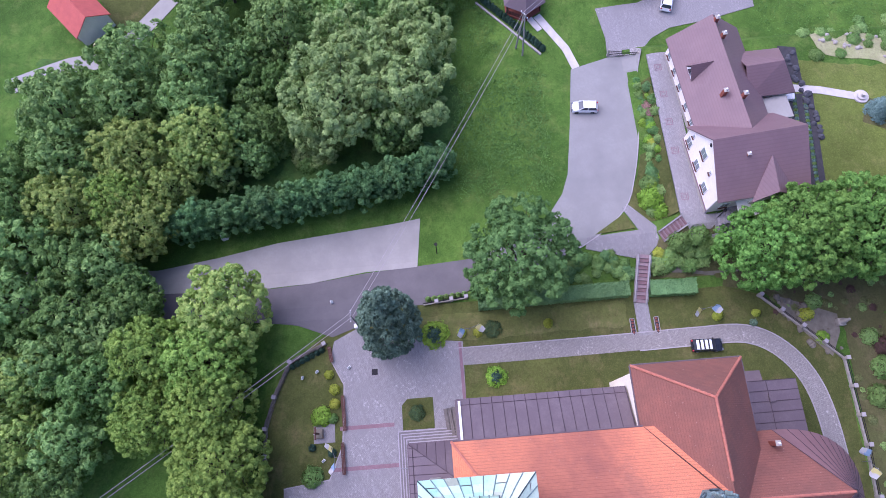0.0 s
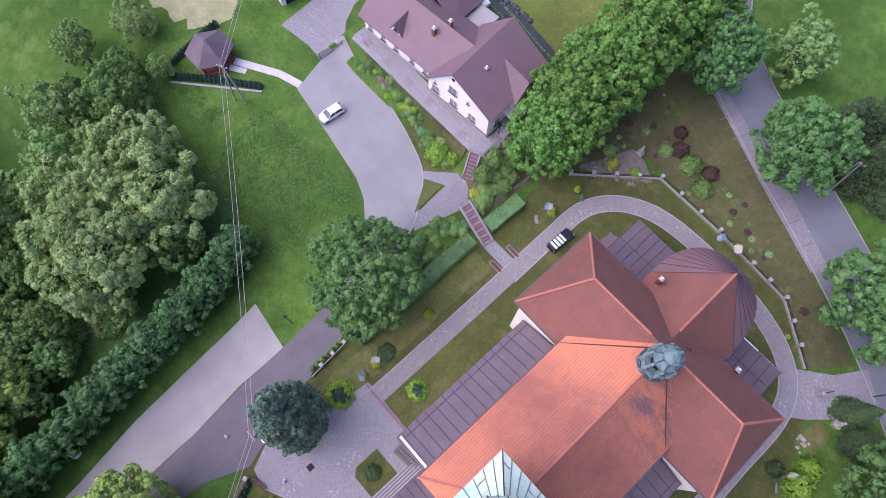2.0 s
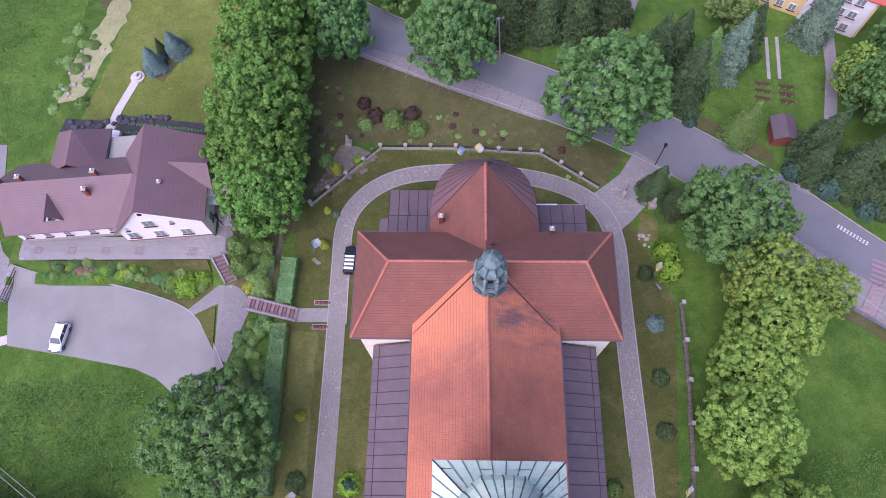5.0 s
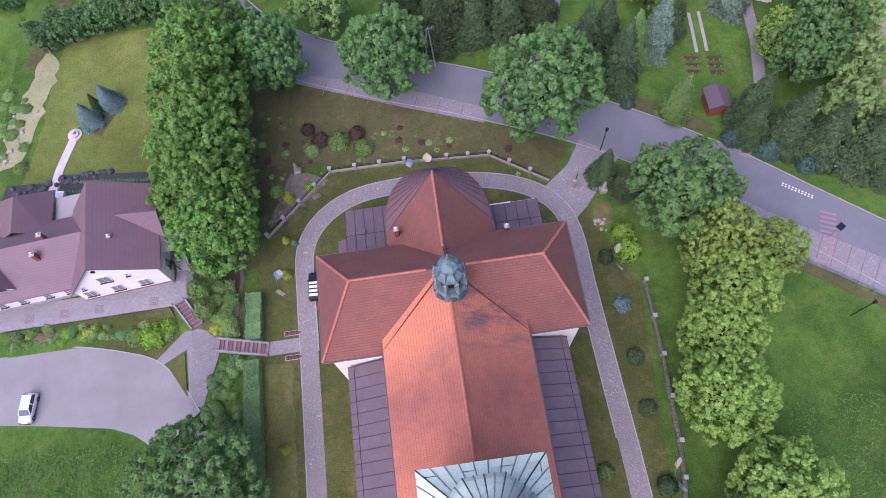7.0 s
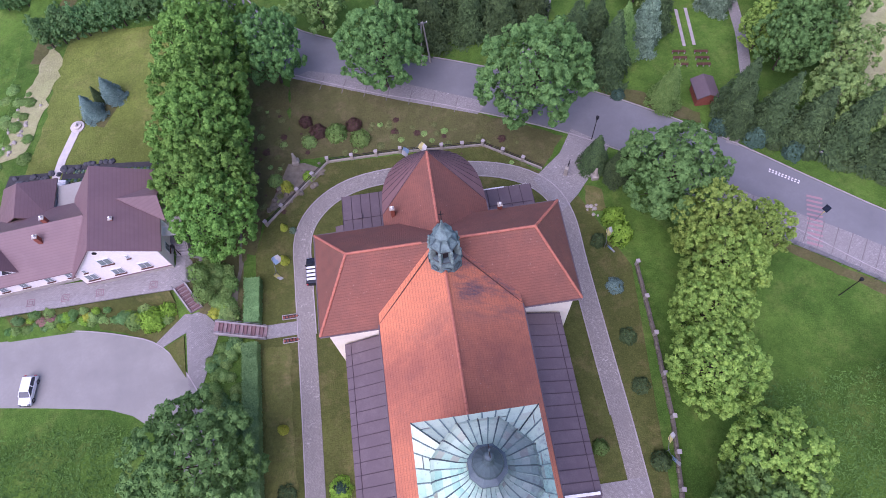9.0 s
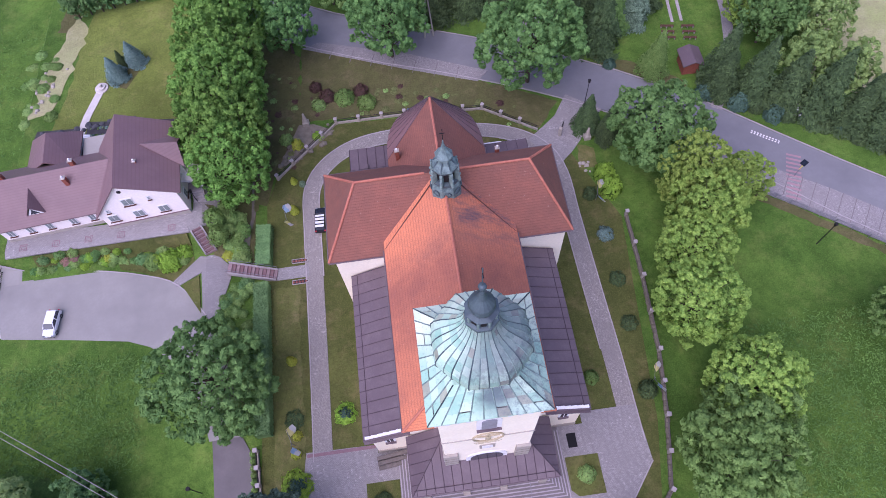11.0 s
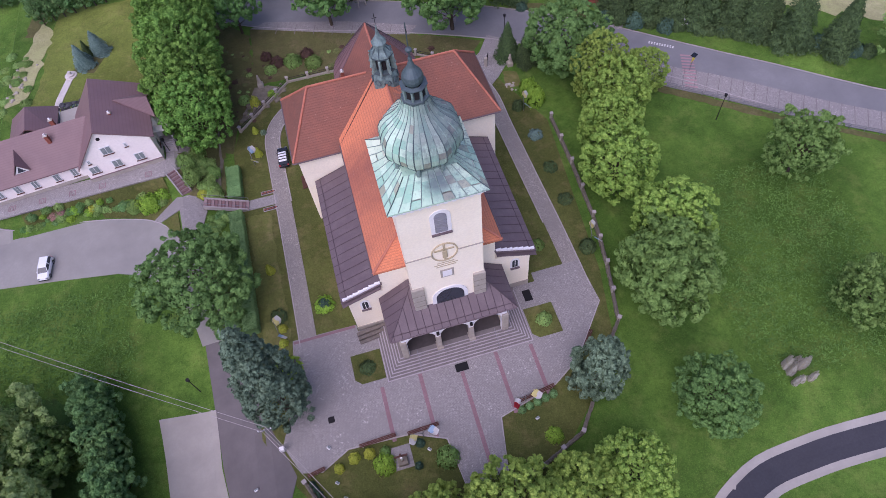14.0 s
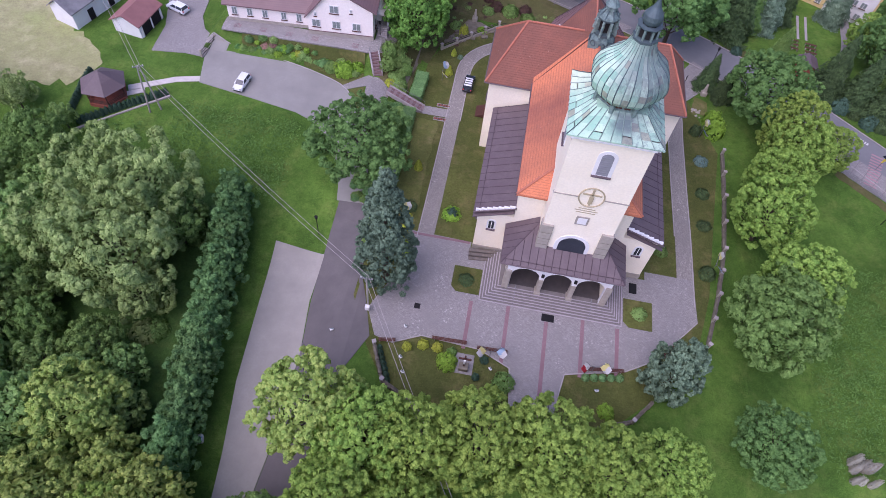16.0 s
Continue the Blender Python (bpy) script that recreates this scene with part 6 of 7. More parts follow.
for zr in (0.25, 1.4):
    part("rail", box(0.25, -0.03, zr, 1.85, 0.03, zr + 0.06), IRON, cg)

# side entrances of the church and the planted bed behind the house
sd = thing("side_steps", "low brown wooden steps at the transept side door", "steps", -15.6, 31.0, 0.06, 90)
for i in range(4):
    part("step", box(-1.3, -0.5 + 0.4 * i - 0.8, 0, 1.3, 0.4 * i - 0.8, 0.2 * (4 - i) * 0.9, 0.02), WOOD_D, sd)
rp = thing("side_ramp", "weathered grey planked ramp beside the church steps", "ramp", -10.6, 1.9, 0.1, 6)
for i in range(3):
    part("plank", box(-2.1, 0.55 * i - 0.8, 0, 2.1, 0.55 * i - 0.33, 0.2 + 0.22 * i, 0.02), WOOD_G, rp)
patch("garden_bed", [(-60.5, 54.2), (-54.6, 53.9), (-54.2, 56.4), (-60, 56.8)], MULCH, "dark mulched bed with rows of small plants", "flower bed", 0.06)
patch("garden_bed", [(-52.4, 53.9), (-37.6, 52.2), (-37.4, 55.6), (-52.2, 57.4)], MULCH, "dark mulched bed with rows of small plants", "flower bed", 0.06)
patch("back_patio", [(-52.6, 49.6), (-46.0, 49.6), (-45.6, 53.2), (-52.6, 53.7)], CONCRETE, "pale concrete patio behind the house", "patio", 0.12)
patch("far_lane", ribbon(smooth([(-70, -66), (-73, -57), (-73.6, -51), (-78, -46), (-88, -38)], 3), 3.0), CONCRETE, "pale village lane beyond the wood", "lane", 0.08)
patch("cottage_garden", [(-80, -50), (-77, -46.5), (-90, -40), (-92, -56)], LAWN, "small lawn beside the far cottage", "lawn", 0.05)
kerb([(-75.8, 11.0), (-64.3, 20.0)], "dark kerb along the gazebo hedge", 0.3, 0.3)
for i in range(7):
    k = i / 6
    x, y = -14.6 + 20.6 * k, 71.4 - 8.2 * k
    patch("bay_line", ribbon([(x, y), (x - 0.9, y - 2.6)], 0.12), STEP, "dark paver line between two parking bays", "paving band", 0.125)
for i in range(22):
    k = i / 21
    x, y = 42.0 + 33.0 * k, 38.2 - 23.6 * k
    patch("bay_line", ribbon([(x + 1.1, y + 1.7), (x - 1.2, y - 1.8)], 0.1), STEP, "dark paver line between two parking bays", "paving band", 0.125)


def road_railing(line, label):
    """A low steel railing: round posts with three rails."""
    ob = thing("railing", label, "railing")
    for a, b in zip(line, line[1:]):
        d = Vector((b[0] - a[0], b[1] - a[1]))
        n = max(1, round(d.length / 2.2))
        turn = math.degrees(math.atan2(d.y, d.x))
        for i in range(n):
            x, y = a[0] + d.x * i / n, a[1] + d.y * i / n
            m = pose(x, y, g(x, y), 0, 0, turn)
            part("post", box(-0.04, -0.04, -0.2, 0.04, 0.04, 1.05), METAL, ob, "", m)
            for zr in (0.35, 0.68, 1.0):
                part("rail", box(0.04, -0.025, zr, d.length / n - 0.04, 0.025, zr + 0.05), METAL, ob, "", m)
    return ob


road_railing([(45.6, 31.8), (54.4, 25.6), (64.0, 18.6), (80, 7.0)], "low grey steel railing along the paved strip")
patch("railing_verge", ribbon([(44.8, 31.6), (54.0, 25.0), (63.6, 18.0), (80, 6.2)], 1.2), SOIL, "bare brown verge below the railing", "soil", 0.05, 0.4)
patch("bare_ground", [(-62, 59.5), (-58.6, 61), (-56.6, 68), (-55.2, 78), (-56.6, 82), (-59, 76), (-60.6, 68)], HAY, "bare pale stony ground in the meadow", "bare ground", 0.05, 1.6)
patch("spruce_bed", [(-51.0, 64.8), (-47.0, 63.2), (-44.0, 69.6), (-46.8, 70.6)], SOIL, "brown bed below the blue spruces", "soil", 0.06)
street_lamp(50.9, 22.9, 5.2, 0, "tall thin grey lamp post beside the road")
street_lamp(24.6, 52.0, 5.0, 0, "thin dark pole at the churchyard gate")
for x0, x1 in ((43.4, 44.4), (45.0, 46.0)):
    patch("park_strip", ribbon([(x0, 67.0), (x1, 75.0)], 0.5), KERB, "narrow pale strip laid in the park lawn", "paving", 0.07)
patch("bare_verge", [(28.6, 62.4), (33.0, 59.8), (37.5, 57.4), (42.0, 53.8), (41.2, 51.8), (36.6, 55.0), (32.4, 57.6), (28.2, 60.4)], SOIL, "bare brown earth along the park fence", "soil", 0.1, 0.5)


# ---- plants ----
def leaf_cards(points, normals, size, rng, droop=0.3, narrow=0.6):
    """Small leaf sprays, each pointed, turned its own way and an island of its own."""
    n = len(points)
    nrm = normals + rng.normal(0, 0.3, (n, 3))
    nrm /= np.linalg.norm(nrm, axis=1)[:, None] + 1e-9
    t = rng.normal(0, 1, (n, 3))
    t[:, 2] -= droop * 2
    t -= nrm * (t * nrm).sum(1)[:, None]
    t /= np.linalg.norm(t, axis=1)[:, None] + 1e-9
    b = np.cross(nrm, t)
    s = (size * rng.uniform(0.6, 1.35, n))[:, None]
    w = s * narrow * 0.5
    lift = nrm * s * rng.uniform(-0.2, 0.25, (n, 1))
    a0 = points - t * s * 0.45
    v = np.stack([a0 + b * w, points + t * s * 0.6 + lift, a0 - b * w], 1).reshape(-1, 3)
    return v, np.arange(n * 3).reshape(-1, 3)


def np_mesh(name, v, f, mat):
    me = bpy.data.meshes.new(name)
    me.vertices.add(len(v))
    me.vertices.foreach_set("co", np.asarray(v, dtype=np.float32).ravel())
    me.loops.add(f.size)
    me.loops.foreach_set("vertex_index", np.asarray(f, dtype=np.int32).ravel())
    me.polygons.add(len(f))
    me.polygons.foreach_set("loop_start", np.arange(0, f.size, f.shape[1], dtype=np.int32))
    me.update(calc_edges=True)
    me.materials.append(mat)
    return me


def crown_broad(seed, R, H, base, count, size, mat, lobes=26, lumpy=0.3, twigs=18, bough=(0.26, 0.4), reach=0.7, taper=0.0):
    """A broad crown: boughs spread over an uneven egg, each a cluster of leafy tufts with gaps between them."""
    rng = np.random.default_rng(seed)
    cz, hz = base + (H - base) * 0.5, (H - base) * 0.5
    egg = np.array([R, R, hz])
    k = np.arange(lobes) + 0.5
    up = 1 - (1.95 if taper else 1.75) * k / lobes
    around = k * 2.39996 + rng.normal(0, 0.25, lobes)
    flat = np.sqrt(1 - up ** 2)
    if taper:
        flat = np.where(up < 0, flat ** 0.45, flat ** 1.25)
    d = np.stack([flat * np.cos(around), flat * np.sin(around), up], 1)
    c = d * egg * (reach + rng.normal(0, lumpy * 0.16, (lobes, 1)))
    slim = 1 - taper * np.clip(0.5 + 0.5 * up, 0, 1) ** 0.85
    c[:, :2] *= slim[:, None] * (1 + 0.35 * taper)
    lr = R * rng.uniform(*bough, lobes) * (0.5 + 0.5 * slim)
    # tufts over the outer side of every bough
    owner = np.repeat(np.arange(lobes), twigs)
    tn = d[owner] * 0.75 + rng.normal(0, 0.62, (len(owner), 3))
    tn /= np.linalg.norm(tn, axis=1)[:, None]
    tc = c[owner] + tn * lr[owner][:, None] * rng.uniform(0.62, 1.0, (len(owner), 1))
    tr = lr[owner] * rng.uniform(0.2, 0.38, len(owner))
    m = int(count * 0.9)
    q = rng.choice(len(owner), m, p=tr ** 2 / (tr ** 2).sum())
    n = tn[q] * 0.7 + rng.normal(0, 0.75, (m, 3))
    n[:, 2] += 0.3
    n /= np.linalg.norm(n, axis=1)[:, None]
    p = tc[q] + n * (tr[q] * rng.uniform(0.75, 1.05, m))[:, None]
    # a thinner inner layer that closes the crown
    n2 = rng.normal(0, 1, (count - m, 3))
    n2 /= np.linalg.norm(n2, axis=1)[:, None]
    inner = n2 * egg * rng.uniform(0.55, 0.72, (count - m, 1))
    if taper:
        inner[:, 2] = hz * rng.uniform(-0.92, 0.7, count - m)
        inner[:, :2] = n2[:, :2] / np.linalg.norm(n2[:, :2], axis=1)[:, None] * R * rng.uniform(0.5, 0.7, (count - m, 1))
    inner[:, :2] *= (1 - taper * np.clip(0.5 + 0.5 * inner[:, 2:] / hz, 0, 1) ** 0.85)
    p = np.concatenate([p, inner])
    n = np.concatenate([n, n2])
    p[:, 2] += cz
    keep = p[:, 2] > max(0.05, base * 0.55)
    v, f = leaf_cards(p[keep], n[keep], np.where(np.arange(count) < m, size, size * 1.35)[keep], rng)
    return np_mesh("crown", v, f, mat), c + np.array([0, 0, cz])


def crown_cone(seed, R, H, base, count, size, mat, flare=0.9, layers=12):
    """A conifer: whorls of drooping boughs, thinner to the top."""
    rng = np.random.default_rng(seed)
    u = 1 - np.sqrt(rng.uniform(0, 1, count))
    lay = (np.floor(u * layers) + rng.uniform(0, 0.6, count)) / layers
    nb = 11
    bough = rng.integers(0, nb, count)
    ang = (bough + 0.37 * np.floor(u * layers)) / nb * 2 * np.pi + rng.normal(0, 0.16, count)
    reach = np.sqrt(rng.uniform(0.12, 1, count)) * (1 + 0.22 * np.sin(bough * 2.1 + np.floor(u * layers) * 1.7))
    r = R * (1 - lay) ** flare * reach + 0.1
    z = base + (H - base) * lay - reach * 0.09 * (H - base) / layers * 4 + rng.normal(0, 0.12, count)
    p = np.stack([r * np.cos(ang), r * np.sin(ang), z], 1)
    n = np.stack([np.cos(ang) * 0.7, np.sin(ang) * 0.7, np.full(count, 0.8)], 1)
    v, f = leaf_cards(p, n, size, rng, droop=0.5, narrow=0.42)
    return np_mesh("crown", v, f, mat)


def trunk_mesh(seed, H, base, r, tips):
    rng = random.Random(seed)
    bm = bmesh.new()
    z, x, y = 0.0, 0.0, 0.0
    steps = 5
    top = H * 0.72
    prev = Vector((0, 0, -0.4))
    spine = [prev]
    for i in range(1, steps + 1):
        q = Vector((rng.uniform(-0.12, 0.12) * r * 4, rng.uniform(-0.12, 0.12) * r * 4, top * i / steps))
        add_rod(bm, prev, q, r * (1 - 0.8 * (i - 1) / steps), r * (1 - 0.8 * i / steps), 8)
        prev = q
        spine.append(q)
    for t in tips:
        t = Vector(t)
        k = min(len(spine) - 1, max(1, int(t.z * 0.62 / top * steps)))
        a = spine[k]
        mid = (a + t) / 2 + Vector((0, 0, -0.3))
        add_rod(bm, a, mid, r * 0.3, r * 0.18, 5)
        add_rod(bm, mid, t, r * 0.18, r * 0.06, 5)
    return mesh_from("trunk", bm, BARK)


PROTO = {}


def tree_kind(key, kind, leaf, R, H, base, count, size, seed, name, label, category="tree", **kw):
    """Builds one tree far below the land's edge of use; copies of it are planted, and the first planting moves it."""
    PROTO[key] = dict(kind=kind, leaf=leaf, R=R, H=H, base=base, count=count, size=size, seed=seed, name=name, label=label, category=category, kw=kw, ob=None)


def plant(key, x, y, s=1.0, turn=None, label="", group="", tall=1.0, z=None):
    d = PROTO[key]
    turn = random.uniform(0, 360) if turn is None else turn
    zz = g(x, y) if z is None else z
    m = pose(x, y, zz, 0, 0, turn) @ Matrix.Diagonal((s, s, s * tall, 1))
    if d["ob"] is None:
        ob = thing(d["name"], label or d["label"], d["category"], group=group)
        if d["kind"] == "broad":
            crown, lobes = crown_broad(d["seed"], d["R"], d["H"], d["base"], d["count"], d["size"], LEAF[d["leaf"]], **d["kw"])
            tips = [] if d["kw"].get("taper") else [tuple(p) for p in lobes[::3]]
        else:
            crown = crown_cone(d["seed"], d["R"], d["H"], d["base"], d["count"], d["size"], LEAF[d["leaf"]], **d["kw"])
            tips = []
        part("trunk", trunk_mesh(d["seed"], d["H"], d["base"], max(0.06, d["H"] * 0.022), tips), BARK, ob)
        part("crown", crown, LEAF[d["leaf"]], ob)
        ob.matrix_basis = m
        d["ob"] = ob
        return ob
    ob = copy_thing(d["ob"], Matrix.Identity(4))
    ob.matrix_basis = m
    return tagged(ob, label or d["label"], d["category"], group)


tree_kind("linden_a", "broad", "linden", 4.6, 13, 0.8, 25000, 0.31, 1, "linden_tree", "tall round linden with bright yellow-green leaves", lobes=130, lumpy=0.26, twigs=7, bough=(0.12, 0.2), reach=0.86)
tree_kind("linden_b", "broad", "linden", 4.6, 13, 0.8, 25000, 0.31, 2, "linden_tree", "tall round linden with bright yellow-green leaves", lobes=130, lumpy=0.26, twigs=7, bough=(0.12, 0.2), reach=0.86)
tree_kind("linden_c", "broad", "hornbeam", 4.6, 13, 0.8, 25000, 0.3, 22, "linden_tree", "tall dense linden with deep green leaves", lobes=150, lumpy=0.24, twigs=7, bough=(0.11, 0.18), reach=0.87)
tree_kind("linden_d", "broad", "hornbeam", 4.6, 13, 0.8, 25000, 0.3, 23, "linden_tree", "tall dense linden with deep green leaves", lobes=150, lumpy=0.24, twigs=7, bough=(0.11, 0.18), reach=0.87)
tree_kind("yellow_a", "broad", "yellow", 4.8, 12, 1.2, 22000, 0.36, 3, "chestnut_tree", "broad tree with pale yellow flowering crown", lobes=84, lumpy=0.4, twigs=9, bough=(0.14, 0.24), reach=0.82)
tree_kind("yellow_b", "broad", "yellow", 4.8, 12, 1.2, 22000, 0.36, 4, "chestnut_tree", "broad tree with pale yellow flowering crown", lobes=84, lumpy=0.4, twigs=9, bough=(0.14, 0.24), reach=0.82)
tree_kind("maple_a", "broad", "maple", 5.6, 13, 2.5, 22500, 0.37, 5, "maple_tree", "large maple with dense cool green crown", lobes=84, lumpy=0.4, twigs=9, bough=(0.13, 0.24), reach=0.82)
tree_kind("maple_b", "broad", "maple", 5.6, 13, 2.5, 22500, 0.37, 6, "maple_tree", "large maple with dense cool green crown", lobes=84, lumpy=0.4, twigs=9, bough=(0.13, 0.24), reach=0.82)
tree_kind("ash_a", "broad", "ash", 5.2, 12, 2.0, 17000, 0.38, 7, "ash_tree", "ash tree with loose mid-green crown", lobes=64, lumpy=0.6, twigs=10, bough=(0.14, 0.27), reach=0.79)
tree_kind("ash_b", "broad", "ash", 5.2, 12, 1.5, 17000, 0.38, 8, "ash_tree", "ash tree with loose mid-green crown", lobes=64, lumpy=0.6, twigs=10, bough=(0.14, 0.27), reach=0.79)
tree_kind("dark_a", "broad", "dark", 4.6, 12, 1.0, 7600, 0.46, 9, "woodland_tree", "woodland tree with dark green crown", lobes=42, lumpy=0.9, twigs=11, bough=(0.16, 0.3), reach=0.78)
tree_kind("dark_b", "broad", "dark", 4.6, 12, 1.0, 7600, 0.46, 10, "woodland_tree", "woodland tree with dark green crown", lobes=36, lumpy=1.0, twigs=11, bough=(0.17, 0.32), reach=0.76)
tree_kind("dark_c", "broad", "dark", 4.6, 12, 1.0, 4200, 0.66, 19, "woodland_tree", "woodland tree with dark green crown", lobes=20, lumpy=1.00)
tree_kind("willow_a", "broad", "willow", 5.6, 13, 1.0, 20000, 0.37, 11, "willow_tree", "grey-green willow with billowing crown", lobes=46, lumpy=0.9, twigs=12, bough=(0.17, 0.3), reach=0.78)
tree_kind("thorn_a", "broad", "thorn", 2.1, 7.6, 0.1, 6600, 0.36, 12, "hedge_tree", "mid-green bushy tree in a tall hedge row", lobes=34, lumpy=1.2, twigs=9, bough=(0.2, 0.34), reach=0.78)
tree_kind("thorn_b", "broad", "thorn", 2.0, 8.6, 0.1, 6600, 0.36, 13, "hedge_tree", "mid-green bushy tree in a tall hedge row", lobes=34, lumpy=1.2, twigs=9, bough=(0.2, 0.34), reach=0.78)
tree_kind("spruce_a", "cone", "spruce", 3.6, 14, 0.6, 9500, 0.50, 14, "spruce_tree", "dark green spruce with drooping boughs")
tree_kind("spruce_b", "cone", "spruce", 3.2, 12, 0.5, 9500, 0.50, 15, "spruce_tree", "dark green spruce with drooping boughs")
tree_kind("blue_a", "cone", "blue", 3.0, 8, 0.3, 13000, 0.34, 16, "blue_spruce", "dense silvery blue spruce tree")
tree_kind("cypress_a", "broad", "cypress", 4.3, 24, 0.1, 26000, 0.38, 17, "cypress_tree", "dense grey-green conical cypress", lobes=170, lumpy=0.3, twigs=8, bough=(0.16, 0.27), reach=0.83, taper=0.74)
tree_kind("silver_a", "broad", "silver", 3.4, 10, 0.1, 15000, 0.34, 20, "silver_fir", "broad silvery grey-green fir tree", lobes=80, lumpy=0.6, twigs=8, bough=(0.18, 0.32), reach=0.8, taper=0.62)
tree_kind("greyfir_a", "cone", "silver", 2.9, 13, 0.3, 14000, 0.4, 21, "grey_spruce", "tall dark grey-green spruce tree")
tree_kind("larch_a", "cone", "ash", 3.0, 12, 1.0, 9000, 0.40, 18, "larch_tree", "light green larch with thin boughs")


def clump(seed, R, H, count, size, mat, flat=1.0, top=0.3, cone=False):
    """A rounded shrub of small leaf clumps down to the soil, uneven all over."""
    rng = np.random.default_rng(seed)
    n = rng.normal(0, 1, (count, 3))
    n[:, 2] = np.abs(n[:, 2]) * flat
    n /= np.linalg.norm(n, axis=1)[:, None]
    lump = 1 + 0.13 * np.sin(n[:, 0] * 5 + seed) * np.cos(n[:, 1] * 6 + seed * 2) + rng.normal(0, 0.06, count)
    p = n * lump[:, None] * rng.uniform(0.72, 1.0, count)[:, None] ** 0.5 * np.array([R, R, H])
    if cone:
        u = rng.uniform(0, 1, count)
        r = (1 - u) ** 0.6 * (0.85 + 0.15 * u) * rng.uniform(0.85, 1.0, count)
        a = rng.uniform(0, 2 * np.pi, count)
        p = np.stack([R * r * np.cos(a), R * r * np.sin(a), H * u], 1)
        n = np.stack([np.cos(a), np.sin(a), np.full(count, 0.4)], 1)
    v, f = leaf_cards(p, n, size, rng)
    return np_mesh("shrub", v, f, mat)


SHRUBS = {}


def shrub(leaf, x, y, R, H, label, name="shrub", category="shrub", group="", z=None):
    key = (leaf, name)
    if key not in SHRUBS:
        SHRUBS[key] = [clump(40 + len(SHRUBS) * 3 + k, 1.0, 1.0, 260 if name in ("bed_plant", "weed_clump") else 760, 0.4 if name in ("bed_plant", "weed_clump") else 0.245, LEAF[leaf], cone=name.endswith("thuja")) for k in range(2)]
    me = SHRUBS[key][int(abs(x * 7 + y * 3)) % 2]
    ob = new(name, me)
    ob.matrix_basis = pose(x, y, (g(x, y) if z is None else z) - 0.05, 0, 0, (x * 37 + y * 11) % 360) @ Matrix.Diagonal((R, R, H, 1))
    return tagged(ob, label, category, group)


def hedge(points, width, high, label):
    """A clipped hedge along a line: a trimmed body whose skin is thick with small leaves."""
    rng = np.random.default_rng(77)
    vs, fs, n0 = [], [], 0
    for a, b in zip(points, points[1:]):
        a, b = np.array(a, float), np.array(b, float)
        length = np.linalg.norm(b - a)
        d, nn = (b - a) / length, np.array([-(b - a)[1], (b - a)[0]]) / length
        cnt = int(length * (width + 2 * high) * 110)
        u, w = rng.uniform(0, length, cnt), rng.uniform(-(width / 2 + high), width / 2 + high, cnt)
        side = np.abs(w) > width / 2
        off = np.clip(w, -width / 2, width / 2)
        z = np.where(side, high - (np.abs(w) - width / 2), high) + rng.normal(0, 0.05, cnt)
        xy = a + u[:, None] * d + (off + rng.normal(0, 0.05, cnt))[:, None] * nn
        nor = np.where(side[:, None], np.sign(w)[:, None] * np.append(nn, 0.2), np.array([0, 0, 1.0]))
        zz = np.array([g(*p) for p in xy]) + z
        v, f = leaf_cards(np.column_stack([xy, zz]), nor, 0.2, rng)
        vs.append(v)
        fs.append(f + n0)
        n0 += len(v)
        # the dense inside of the hedge
        hw, k = width / 2 - 0.06, max(2, int(length / 2))
        for q in range(k):
            p0, p1 = a + d * length * q / k, a + d * length * (q + 1) / k
            z0, z1 = g(*p0), g(*p1)
            c8 = [(*(p + nn * sgn * hw), zz + up) for p, zz in ((p0, z0), (p1, z1)) for sgn in (-1, 1) for up in (0, high - 0.06)]
            fc = [(1, 5, 7), (1, 7, 3), (0, 1, 5), (0, 5, 4), (2, 7, 6), (2, 3, 7), (0, 2, 3), (0, 3, 1), (4, 5, 7), (4, 7, 6)]
            vs.append(np.array(c8))
            fs.append(np.array(fc) + n0)
            n0 += 8
    me = np_mesh("hedge", np.concatenate(vs), np.concatenate(fs), LEAF["box"])
    return tagged(new("hedge", me), label, "hedge")


# trees beside the house and along the road
for x, y, s, k in ((-28.9, 43.2, 1.2, "linden_d"), (-29.6, 48.2, 1.35, "linden_c"), (-30.0, 54.4, 1.4, "linden_d"), (-30.2, 61.5, 1.4, "linden_c"), (-30.2, 69, 1.4, "linden_d"), (-29.6, 76, 1.3, "linden_c")):
    plant(k, x, y, s, group="linden row beside the house", tall=0.9)
plant("maple_b", -21.6, 71.4, 0.95, tall=1.15, label="dark slender tree beside the road")
plant("maple_a", -4.7, 67.5, 1.15)
plant("maple_b", 16.6, 58.2, 1.4, tall=0.9)
plant("maple_a", 31.4, 40.2, 1.2, tall=0.85)
plant("linden_a", 34.0, 32.0, 1.05, turn=200)
plant("linden_b", 33.8, 26.6, 1.08)
plant("linden_a", 31.0, 21.6, 1.05, turn=80, tall=0.9)
plant("linden_b", 29.2, 14.6, 1.15, tall=0.85)
plant("linden_a", 41.4, 31.6, 0.8, tall=0.85)
plant("linden_a", 32.6, 3.8, 1.2, tall=0.8)
plant("ash_a", 27.2, -4.4, 1.2, tall=0.85)
plant("ash_b", 29.8, -1.2, 1.1, tall=0.85)
plant("maple_a", 26.2, -19.8, 0.85, tall=0.8, label="round green tree below the garden wall")
plant("ash_b", 55.6, 9.8, 0.95)
plant("ash_a", 50.6, -14, 0.9)
plant("linden_b", 13.8, -25.0, 0.95, tall=0.85)
plant("linden_b", 7.4, -26.8, 1.15, tall=0.8)
plant("linden_a", 0.0, -25.6, 1.2, tall=0.9)
plant("linden_b", -7.6, -26.6, 1.25, tall=0.9)
